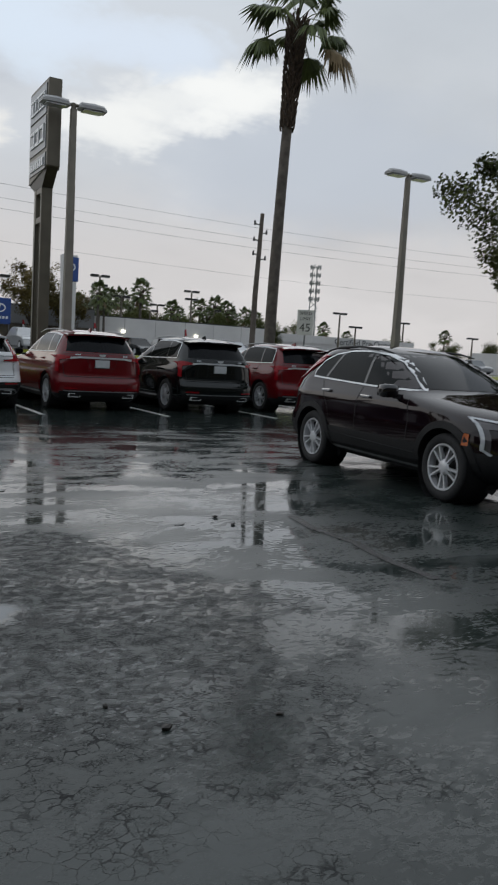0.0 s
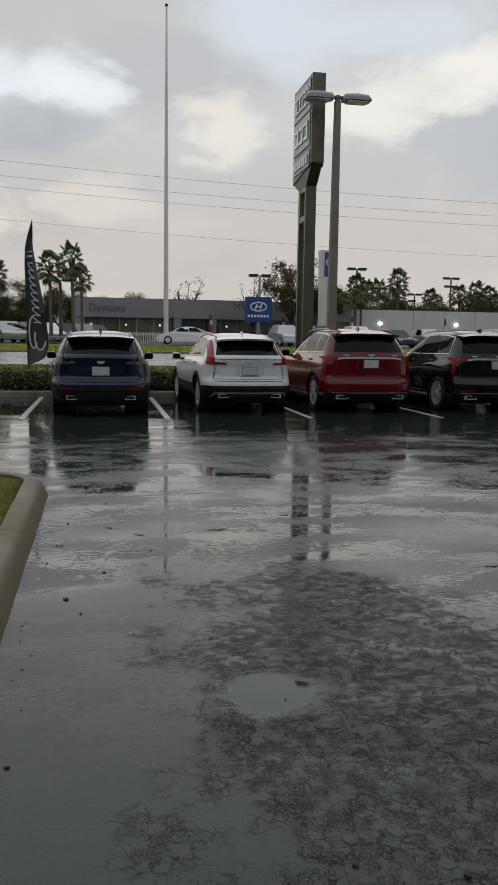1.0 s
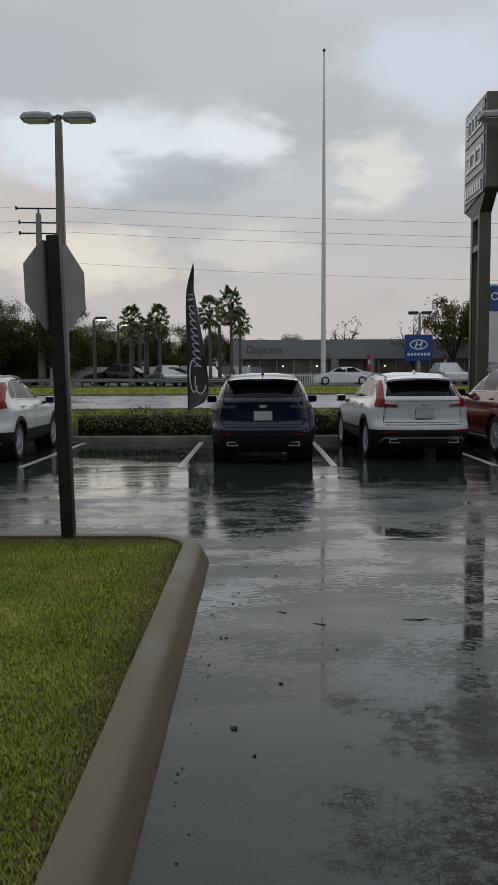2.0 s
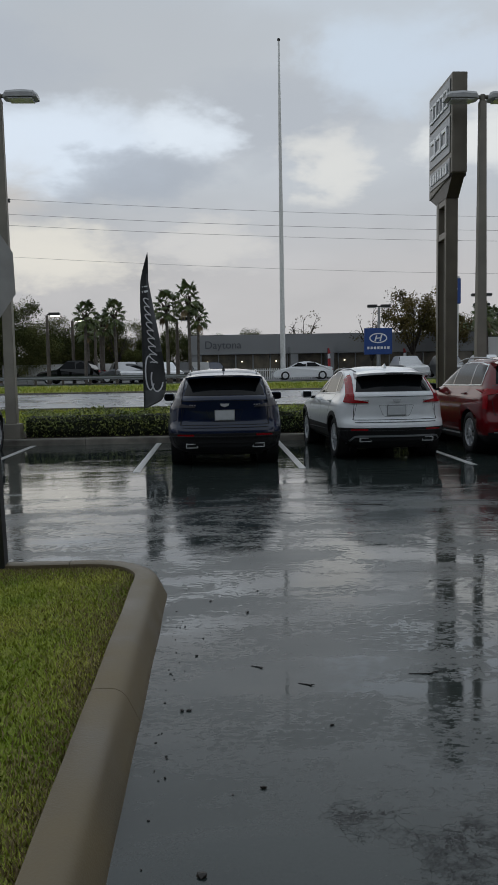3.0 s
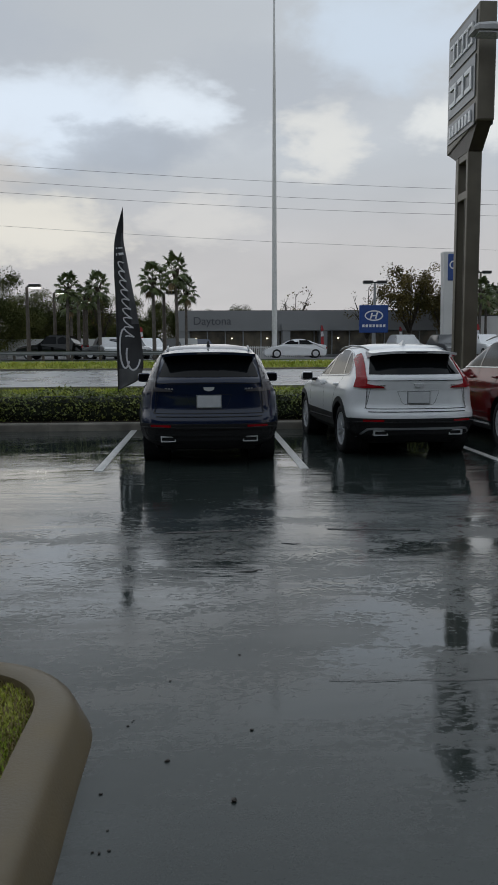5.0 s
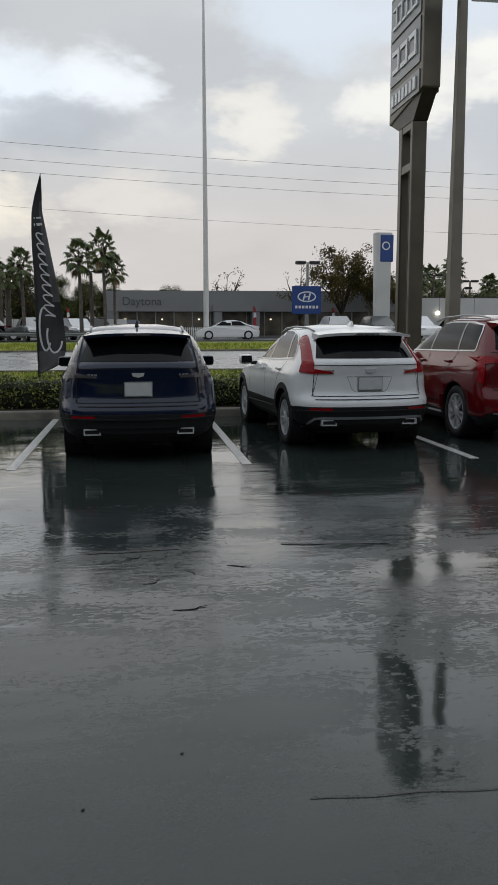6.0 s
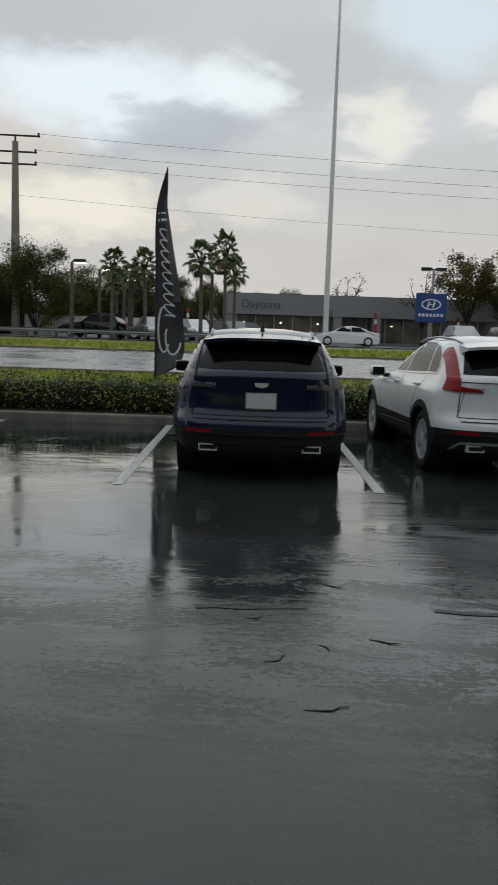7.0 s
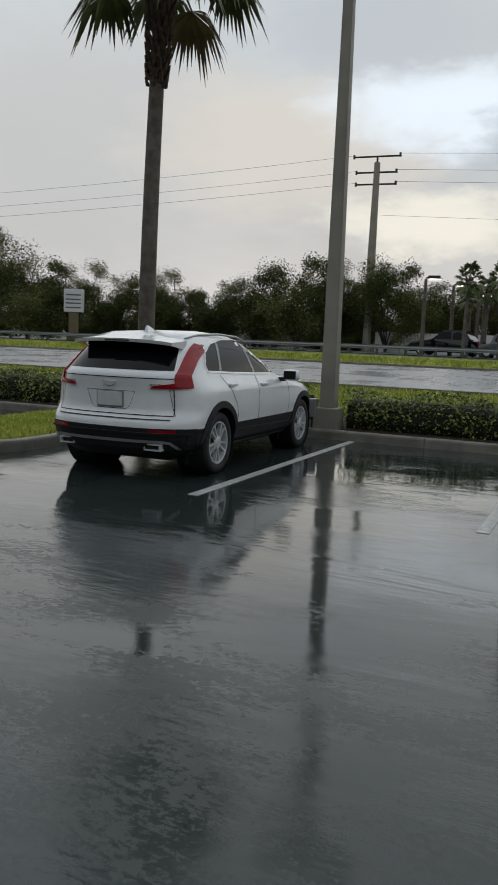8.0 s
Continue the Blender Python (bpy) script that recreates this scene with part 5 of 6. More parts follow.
# the tree that reaches in over the dark car
near_tree = tree_maker("live_oak", "live oak with small leaves hanging over the car lot", 33, 9.3, 4.4, 70000, 0.105, M["leaf"], 0.06, 0.22, (0.06, 0.17))
near_tree(17.0, -2.9, 0.0, 1.18, 60, "", None, 0.98)


# ---- palms ----
def fan(bm_v, bm_f, base, azim, tilt, size, rnd, n=22, droop=0.5):
    """One fan-shaped frond on its stalk."""
    ca, sa = math.cos(azim), math.sin(azim)
    out = Vector((ca * math.cos(tilt), sa * math.cos(tilt), math.sin(tilt)))
    side = Vector((-sa, ca, 0))
    up = out.cross(side) * -1
    stalk = size * 1.05
    sag = Vector((0, 0, -droop * 0.35 * size))
    hub = Vector(base) + out * stalk + sag * 0.6
    mid = Vector(base) + out * stalk * 0.55 + sag * 0.1
    w = 0.02 * size
    i = len(bm_v)
    for p in (Vector(base), mid, hub):
        bm_v += [tuple(p - side * w), tuple(p + side * w), tuple(p + up * w)]
    for k in (0, 3):
        for a, b in ((0, 1), (1, 2), (2, 0)):
            bm_f.append((i + k + a, i + k + b, i + k + 3 + b, i + k + 3 + a))
    for k in range(n):
        t = (k / (n - 1) - 0.5) * 2
        ang = t * 2.0
        d = (out * math.cos(ang) + side * math.sin(ang) + up * 0.22 * math.cos(ang * 0.5)).normalized()
        ln = size * 0.85 * (1.0 - 0.28 * abs(t)) * rnd.uniform(0.85, 1.1)
        perp = d.cross(up).normalized() * (0.050 if n > 20 else 0.085) * size
        drop = Vector((0, 0, -1)) * ln * droop * rnd.uniform(0.6, 1.2)
        p1 = hub + d * ln * 0.55 + drop * 0.12
        p2 = hub + d * ln * 0.95 + drop * 0.62
        i = len(bm_v)
        bm_v += [tuple(hub), tuple(p1 - perp), tuple(p1 + perp), tuple(p2)]
        bm_f += [(i, i + 1, i + 2), (i + 1, i + 3, i + 2)]


def palm_meshes(seed, height, fronds, size, r0, boots, lean=(0.0, 0.0), dense_leaf=22, droop=0.5, low=-0.75):
    rnd = random.Random(seed)
    bm = bmesh.new()
    n = 16
    pts, rad = [], []
    for i in range(n + 1):
        t = i / n
        pts.append((lean[0] * t * t, lean[1] * t * t, -0.1 + (height + 0.1) * t))
        rad.append(r0 * (1.25 - 0.55 * t if t < 0.12 else 1.18 - 0.30 * t) * (1 + 0.03 * noise.noise((i, seed, 0))))
    sweep(bm, pts, rad, 14)
    trunk = mesh_of("trunk", bm, M["trunk"], True)
    top = Vector((lean[0], lean[1], height))
    vb, fb = [], []
    if boots:
        rows = int(boots / 0.11)
        for k in range(rows * 7):
            t = k / (rows * 7)
            z = height - boots + boots * t
            tt = z / height
            a = k * 2.399
            r = r0 * 0.9 + 0.02 + 0.05 * t
            c = Vector((lean[0] * tt * tt, lean[1] * tt * tt, z))
            o = Vector((math.cos(a), math.sin(a), 0))
            s = Vector((-math.sin(a), math.cos(a), 0))
            w, hh = 0.085 * (r0 / 0.2), rnd.uniform(0.16, 0.30) * (1 + 0.5 * t)
            i = len(vb)
            tip = c + o * (r + 0.09 + 0.08 * t) + Vector((0, 0, hh))
            for q in (c + o * r - s * w, c + o * r + s * w, c + o * (r + 0.07), tip + s * w * 0.4, tip - s * w * 0.4, tip - o * 0.04):
                vb.append(tuple(q))
            fb += [(i, i + 2, i + 4), (i + 2, i + 3, i + 4), (i + 2, i + 1, i + 3), (i, i + 4, i + 5), (i + 1, i + 5, i + 3), (i + 5, i + 4, i + 3)]
    vf, ff = [], []
    vd, fd = [], []
    for k in range(fronds):
        t = k / fronds
        tilt = 1.35 + (low - 1.35) * t ** 0.85
        fan(vf if t < 0.94 else vd, ff if t < 0.94 else fd, top + Vector((0, 0, 0.25 - 0.45 * t)), k * 2.399, tilt, size * rnd.uniform(0.85, 1.12), rnd, dense_leaf, droop * (0.5 + t))
    crown = leaf_mesh("crown", (vf, ff), M["frond"])
    return trunk, (leaf_mesh("boots", (vb, fb), M["boot"]) if boots else None), crown, (leaf_mesh("dead_fronds", (vd, fd), M["frond_dry"]) if fd else None)


def palm_maker(name, label, *a, **k):
    trunk, boots, crown, dead = palm_meshes(*a, **k)

    def put(x, y, z, s=1.0, turn=0.0, group="", sz=None):
        t = thing(name, label, "palm tree", pose(x, y, z, 0, 0, turn) @ Matrix.Diagonal((s, s, sz or s, 1)), group)
        for nm, me in (("trunk", trunk), ("boot_sheath", boots), ("crown", crown), ("frond_skirt", dead)):
            if me:
                o = new(nm, me)
                o.parent = t
        return t
    return put


palm_maker("palm_tree", "tall fan palm with shaggy brown boots behind the car row", 4, 11.7, 19, 1.14, 0.165, 3.3, (0.35, 0.0), 34, 1.0, low=-0.3)(13.12, 6.7, 0.18)
palm_maker("palm_tree", "fan palm with curled brown boots behind the white car", 9, 8.6, 20, 1.25, 0.150, 2.5, (0.25, 0.0), 34, 1.0, low=-0.2)(-9.2, 6.7, 0.18)
sabal = palm_maker("sabal_palm", "small sabal palm across the road", 14, 5.1, 30, 0.66, 0.11, 0.4, (0.1, 0.05), 16, 0.85, low=-0.65)
FP = "sabal palms across the road"
for x, y, h, s in ((-1.9, 44.5, 6.3, 1.0), (-3.5, 45.0, 5.8, 1.1), (-1.3, 45.2, 5.0, 0.85), (-9.6, 46.0, 5.3, 1.0), (-7.4, 46.5, 5.4, 1.0), (-8.7, 49, 4.8, 0.9), (-10.8, 55, 4.6, 1.0), (-39.5, 56, 4.6, 1.1),
                   (22.5, 54, 5.6, 1.0), (24.5, 58, 5.0, 1.0), (27.5, 66, 6.0, 1.1), (30.5, 70, 6.4, 1.2), (33.5, 72, 7.6, 1.4), (36.5, 70, 5.6, 1.2), (44, 78, 6.6, 1.3), (47, 80, 7.2, 1.3), (50.5, 82, 6.0, 1.2),
                   (40, 76, 5.5, 1.2), (26.5, 73, 5.6, 1.3), (28.4, 75, 5.2, 1.3), (37.4, 83, 6.6, 1.5), (47.5, 80, 6.0, 1.4), (49.5, 81, 6.7, 1.4), (45.5, 79, 5.6, 1.3), (52.8, 79, 5.8, 1.4), (54, 84, 6.4, 1.2), (78, 100, 6.2, 1.3), (83, 100, 5.2, 1.2), (96, 102, 5.6, 1.2), (106, 100, 6.6, 1.4)):
    sabal(x, y, 0.85, s, x * 77, FP, sz=h / 5.35)


# ---- lamp posts by the hedge ----
def twin_lamp(x, y, h, label):
    t = thing("parking_lamp", label, "street lamp", pose(x, y, 0), "twin lamps along the hedge")
    bm = bmesh.new()
    box(bm, -0.20, 0.20, -0.20, 0.20, 0.10, 0.48, 0.02)
    part("base_cover", bm, M["poleconc"], t)
    bm = bmesh.new()
    a, b = 0.125, 0.075
    lo = [bm.verts.new((sx * a, sy * a, 0.10)) for sx, sy in ((-1, -1), (1, -1), (1, 1), (-1, 1))]
    hi = [bm.verts.new((sx * b, sy * b, h)) for sx, sy in ((-1, -1), (1, -1), (1, 1), (-1, 1))]
    for i in range(4):
        j = (i + 1) % 4
        bm.faces.new((lo[i], lo[j], hi[j], hi[i]))
    bm.faces.new(hi)
    bm.faces.new(lo[::-1])
    bmesh.ops.bevel(bm, geom=list(bm.edges), offset=0.012, segments=2, affect="EDGES")
    part("pole", bm, M["poleconc"], t)
    bm = bmesh.new()
    tube(bm, (-0.16, 0, h + 0.09), (0.16, 0, h + 0.09), 0.045, 0.045, 10)
    tube(bm, (0, 0, h - 0.02), (0, 0, h + 0.14), 0.07, 0.06, 10)
    part("bracket", bm, M["bronze"], t)
    for s in (-1, 1):
        bm = bmesh.new()
        secs = [(0.12, 0.13, 0.08), (0.18, 0.20, 0.15), (0.5, 0.23, 0.17), (0.78, 0.22, 0.15), (0.86, 0.17, 0.08)]
        rings = []
        for dx, w, hh in secs:
            rings.append([bm.verts.new((s * dx, yy * w, h + 0.01 + zz * hh + 0.015)) for yy, zz in ((-1, 0), (-1, 0.55), (-0.7, 0.95), (0, 1.12), (0.7, 0.95), (1, 0.55), (1, 0), (0, -0.02))])
        for p, q in zip(rings, rings[1:]):
            for i in range(8):
                j = (i + 1) % 8
                bm.faces.new((p[i], p[j], q[j], q[i]))
        bm.faces.new(rings[0])
        bm.faces.new(rings[-1])
        bmesh.ops.recalc_face_normals(bm, faces=bm.faces)
        hd = part("lamp_head", bm, M["poleside"], t, "grey weathered lamp housing")
        bm = box(bmesh.new(), min(s * 0.24, s * 0.76), max(s * 0.24, s * 0.76), -0.17, 0.17, h - 0.012, h + 0.018)
        part("lens", bm, M["clear_lens"], hd)
    return t


twin_lamp(-4.74, 5.25, 7.55, "tapered concrete twin lamp post at the kerb")
twin_lamp(6.02, 5.4, 7.55, "tapered bronze-grey twin lamp post in the hedge bed")
twin_lamp(17.3, 5.4, 7.55, "tapered twin lamp post beyond the cars")

# service box at the foot of the first post
t = thing("service_box", "small grey service box on two legs beside the lamp post", "utility box", pose(-5.02, 5.12, 0.1))
part("cabinet", box(bmesh.new(), -0.15, 0.13, -0.08, 0.06, 0.22, 0.52, 0.015), M["galv"], t)
for dx in (-0.08, 0.06):
    part("leg", box(bmesh.new(), dx - 0.02, dx + 0.02, -0.03, 0.01, 0.0, 0.23), M["poledark"], t)


# ---- pylon sign of the dealer ----
def pylon():
    t = thing("pylon_sign", "tall bronze pylon sign with three lettered panels", "sign", pose(5.50, 5.95, 0.16))
    # x: thickness, y: away from the lot
    bm = box(bmesh.new(), 0.0, 0.36, 0.0, 2.0, 5.72, 8.25, 0.03)
    for v in bm.verts:
        if v.co.z < 5.9 and v.co.y < 0.4:
            v.co.z += 0.25
    cab = part("cabinet", bm, M["bronze"], t)
    prism(bm := bmesh.new(), [(0.02, 6.0), (0.56, 5.50), (1.46, 5.50), (1.96, 5.72), (1.96, 6.0)], 0.03, 0.33, "x")
    part("shoulder", bm, M["bronze_dark"], t)
    for z0, z1, nm in ((7.36, 8.14, 0), (6.46, 7.30, 1), (5.92, 6.34, 2)):
        for s, x0, x1 in ((-1, -0.022, -0.002), (1, 0.362, 0.382)):
            fp = part("panel", box(bmesh.new(), x0, x1, 0.14, 1.90, z0, z1, 0.006), M["signface"], cab)
            x2, x3 = (x0 - 0.03, x0 - 0.001) if s < 0 else (x1 + 0.001, x1 + 0.03)
            zc, hh = (z0 + z1) / 2, (z1 - z0) * 0.27
            n_ = (5, 3, 7)[nm]
            wd = 1.5 / n_
            for k in range(n_):
                yc = 0.26 + wd * (k + 0.5)
                bm = bmesh.new()
                if nm == 2:
                    box(bm, x2, x3, yc - wd * 0.3, yc + wd * 0.3, zc - hh, zc + hh)
                else:
                    b_ = wd * 0.42
                    th = 0.055 if nm == 0 else 0.09
                    q = [(yc - b_, zc - hh), (yc + b_, zc - hh), (yc + b_, zc - hh + th), (yc - b_ + th, zc - hh + th), (yc - b_ + th, zc + hh - th), (yc + b_, zc + hh - th), (yc + b_, zc + hh), (yc - b_, zc + hh)]
                    prism(bm, q, x2, x3, "x")
                part("raised_shape", bm, M["signtext"], fp, "pale raised shape on the panel")
    for y0, y1 in ((0.58, 0.71), (1.22, 1.42)):
        part("leg", box(bmesh.new(), 0.03, 0.33, y0, y1, -0.2, 5.5, 0.02), M["bronze"], t)
    for z in (4.64, 5.44):
        part("crosspiece", box(bmesh.new(), 0.04, 0.32, 0.71, 1.22, z - 0.08, z + 0.08, 0.01), M["bronze"], t)
    for y0 in (0.695, 1.205):
        part("slot_edge", box(bmesh.new(), 0.022, 0.05, y0, y0 + 0.03, -0.2, 4.56), M["bronze_dark"], t)


pylon()


# ---- feather flag ----
def feather_flag():
    t = thing("feather_flag", "black feather flag with white script-like strokes", "flag", pose(-1.84, 6.15, 0.15))
    bm = bmesh.new()
    spine = [(0.0, 0.0, -0.1), (0.0, 0, 1.0), (-0.01, 0, 2.2), (-0.02, 0.0, 3.2), (0.04, 0, 3.8), (0.17, 0, 4.25)]
    sweep(bm, spine, [0.016, 0.014, 0.012, 0.01, 0.008, 0.004], 8)
    part("pole", bm, M["poledark"], t)
    left = curve([(0.58, 0.0), (1.0, 0.0), (2.2, -0.01), (3.0, -0.035), (3.5, -0.02), (3.9, 0.065), (4.24, 0.165)])
    width = curve([(0.58, 0.03), (0.80, 0.44), (1.1, 0.52), (1.5, 0.50), (2.2, 0.42), (3.0, 0.30), (3.6, 0.18), (4.0, 0.09), (4.24, 0.01)])

    def put(u, z, off=0.0):
        wv = 0.05 * math.sin(z * 3.1 + u * 4) * u
        return (left(z) + width(z) * u, wv - off, z)
    bm = bmesh.new()
    rows = [0.58 + (4.24 - 0.58) * i / 60 for i in range(61)]
    g = [[bm.verts.new(put(k / 6, z)) for k in range(7)] for z in rows]
    for i in range(60):
        for k in range(6):
            f = bm.faces.new((g[i][k], g[i][k + 1], g[i + 1][k + 1], g[i + 1][k]))
            f.material_index = 1 if (k > 3 and 1.9 < rows[i] < 3.7) or rows[i] < 0.95 else 0
    thicken(bm, 0.004)
    part("cloth", bm, [M["flag"], M["flag_grey"]], t, smooth=True)
    # script-like strokes running up the cloth
    loop1 = [(0.30 + 0.20 * math.cos(a), 1.42 + 0.40 * math.sin(a)) for a in np.linspace(1.2, 5.6, 24)]
    loop2 = [(0.62 + 0.26 * math.cos(a), 1.28 + 0.30 * math.sin(a)) for a in np.linspace(2.6, 6.0, 20)]
    script = [(0.52 + 0.20 * math.sin(k * 0.42 - 1.1), 1.62 + k * 0.0125 + 0.05 * math.cos(k * 0.42)) for k in range(128)]
    for ln, w_, off in ((loop1, 0.035, 0.006), (loop2, 0.035, 0.009), (script, 0.026, 0.012), ([(0.2, 3.32), (0.5, 3.33), (0.8, 3.34)], 0.05, 0.007), ([(0.2, 3.44), (0.5, 3.45), (0.8, 3.46)], 0.03, 0.007)):
        bm = bmesh.new()
        pts = [Vector(put(*q)) for q in ln]
        n_ = len(ln)
        L_, R_ = [], []
        for k in range(n_):
            d = (pts[min(k + 1, n_ - 1)] - pts[max(k - 1, 0)])
            d.y = 0
            d.normalize()
            q = Vector((-d.z, 0, d.x)) * w_ / 2
            for lst, sg in ((L_, 1), (R_, -1)):
                p = pts[k] + q * sg
                lst.append(bm.verts.new((p.x, p.y - off, p.z)))
        for k in range(n_ - 1):
            bm.faces.new((L_[k], L_[k + 1], R_[k + 1], R_[k]))
        part("printed_stroke", bm, M["flag_white"], t)


feather_flag()


# ---- stop sign on the island ----
t = thing("stop_sign", "stop sign on a dark square post, seen from behind", "road sign", pose(-1.77, -6.98, 0.1, 0, -1.5, 0))
part("post", box(bmesh.new(), -0.055, 0.055, -0.055, 0.055, -0.1, 2.64, 0.006), M["poledark"], t)
bm = bmesh.new()
prism(bm, [(0.41 * math.cos(a), 2.22 + 0.41 * math.sin(a)) for a in (math.pi / 8 + math.pi / 4 * k for k in range(8))], 0.0, 0.004)
pl_ = part("plate", bm, M["stop_back"], t, "bare metal octagon back")
pl_.matrix_local = pose(-0.02, 0.075, 0, 0, 0, 62)


# ---- road furniture across the way ----
rail = thing("guard_rail", "galvanised guard rail beyond the far road", "guard rail", pose(0, 43.2, 0.86))
bm = bmesh.new()
prism(bm, [(0, 0.40), (0.05, 0.44), (0.0, 0.50), (0.0, 0.54), (0.05, 0.60), (0.0, 0.66), (-0.02, 0.66), (0.03, 0.60), (-0.02, 0.54), (-0.02, 0.50), (0.03, 0.44), (-0.02, 0.40)], -140, 3, "x")
part("beam", bm, M["galv"], rail)
pm = None
for k in range(76):
    if pm is None:
        p_ = part("rail_post", box(bmesh.new(), -0.08, 0.08, 0.06, 0.20, -0.1, 0.68), M["wood"], rail)
        pm = p_.data
    else:
        p_ = new("rail_post", pm)
        p_.parent = rail
    p_.matrix_local = pose(2.5 - 1.9 * k, 0, 0)

# concrete utility pole with its wires
UX, UY = -18.75, 55.0
t = thing("utility_pole", "tall concrete utility pole with three pairs of arms", "utility pole", pose(UX, UY, 0.8))
bm = bmesh.new()
sweep(bm, [(0, 0, -0.2), (0, 0, 7), (0.05, 0, 14.8)], [0.42, 0.34, 0.24], 8)
part("pole", bm, M["poleconc"], t)
ARMS = ((15.25, 1.85), (14.05, 1.6), (13.15, 1.6))
for z, w in ARMS:
    bm = bmesh.new()
    tube(bm, (-w, 0, z + 0.03), (w + 0.1, 0, z - 0.03), 0.07, 0.07, 8)
    tube(bm, (-w, 0, z - 0.1), (-w, 0, z + 0.2), 0.09, 0.09, 8)
    tube(bm, (w, 0, z - 0.1), (w, 0, z + 0.2), 0.09, 0.09, 8)
    part("cross_arm", bm, M["poledark"], t)
bm = bmesh.new()
tube(bm, (0.05, 0, 14.7), (0.05, 0, 15.3), 0.08, 0.08, 8)
part("insulator", bm, M["poledark"], t)


def wire(p, q, sag, r=0.012, n=14):
    bm = bmesh.new()
    pts = []
    for i in range(n + 1):
        u = i / n
        v = Vector(p).lerp(Vector(q), u)
        v.z -= sag * 4 * u * (1 - u)
        pts.append(v)
    sweep(bm, pts, [r] * (n + 1), 5)
    single("wire", bm, M["poledark"], "thin dark overhead power wire", "wire", "overhead wires")


for (z, w), z2 in zip(ARMS, (14.6, 13.5, 12.6)):
    wire((UX + w, UY, z + 0.95), (95, 57, z2 + 1.2), 1.6)
    wire((UX - w, UY, z + 0.95), (-120, 40, z2 - 2.2), 1.4)
wire((UX + 0.3, UY, 11.6), (95, 57, 10.6), 1.6, 0.010)

# flagpole
t = thing("flagpole", "very tall bare white flagpole before the showroom", "flagpole", pose(5.28, 50, 0.9))
bm = bmesh.new()
sweep(bm, [(0, 0, -0.2), (0, 0, 3.0), (0, 0, 12), (0, 0, 20), (0, 0, 25.9)], [0.22, 0.20, 0.16, 0.11, 0.07], 12)
part("pole", bm, M["white_pole"], t, smooth=True)
bm = bmesh.new()
bmesh.ops.create_icosphere(bm, subdivisions=2, radius=0.13, matrix=Matrix.Translation((0, 0, 26.0)))
part("finial", bm, M["poledark"], t, smooth=True)


# ---- showroom across the road ----
def showroom():
    t = thing("showroom", "long low grey showroom with shop windows", "building", pose(0, 60, 0.9))
    part("fascia", box(bmesh.new(), -2.35, 24.0, -0.6, 8, 2.32, 4.05), M["fascia"], t, "flat grey fascia")
    part("rear_wall", box(bmesh.new(), -2.3, 23.9, 4.0, 8, -0.3, 2.32), M["fascia_dark"], t)
    part("side_wall", box(bmesh.new(), -2.35, -1.4, -0.5, 4.0, -0.3, 2.32), M["fascia"], t)
    part("plinth", box(bmesh.new(), -1.4, 23.9, 0.05, 0.25, -0.3, 0.25), M["fascia"], t)
    gl = None
    for k in range(16):
        x0 = -1.35 + k * 1.58
        if 6.6 < x0 < 9.2:
            continue
        w = part("window", box(bmesh.new(), x0 + 0.06, x0 + 1.52, 0.12, 0.16, 0.26, 2.30), M["shopglass"], t)
        part("mullion", box(bmesh.new(), x0 - 0.05, x0 + 0.05, 0.02, 0.2, -0.2, 2.31), M["galv"], w)
        if k % 2 == 0:
            part("ceiling_lamp", box(bmesh.new(), x0 + 0.5, x0 + 0.62, 0.04, 0.10, 1.62, 1.72), M["shoplamp"], w)
    for x in (6.75, 10.0):
        part("portal_pier", box(bmesh.new(), x, x + 0.65, -1.5, 0.1, -0.3, 2.30), M["fascia"], t)
    part("portal_lintel", box(bmesh.new(), 6.65, 10.75, -1.55, -0.62, 2.305, 2.85), M["fascia"], t)
    part("entrance_door", box(bmesh.new(), 7.45, 9.95, 0.1, 0.16, -0.2, 2.3), M["shopglass"], t)
    d = part("door_frame", box(bmesh.new(), 8.1, 9.3, 0.02, 0.08, 0.1, 1.3), M["galv"], t)
    part("roof", box(bmesh.new(), -2.3, 23.95, -0.5, 7.9, 4.05, 4.09), M["dark_roof"], t)
    words("lettering", "Daytona", 0.98, M["fascia_dark"], t, pose(0.65, -0.62, 3.15, 90, 0, 0), 0.02)
    return t


showroom()
t = thing("workshop_hall", "plain white workshop hall beside the showroom", "building", pose(0, 60, 0.9))
for k in range(6):
    part("wall_panel", box(bmesh.new(), 24.05 + k * 3.3, 27.3 + k * 3.3, 0, 0.3, -0.3, 3.55), M["white_wall"], t)
part("roof", box(bmesh.new(), 24.0, 43.8, 0.05, 9, 3.551, 3.65), M["dark_roof"], t)
bm = bmesh.new()
for k in range(2):
    box(bm, 27.0 + 8 * k, 27.3 + 8 * k, -0.2, 0.0, 2.1, 2.35)
part("wall_lamp", bm, M["lamp_on"], t)


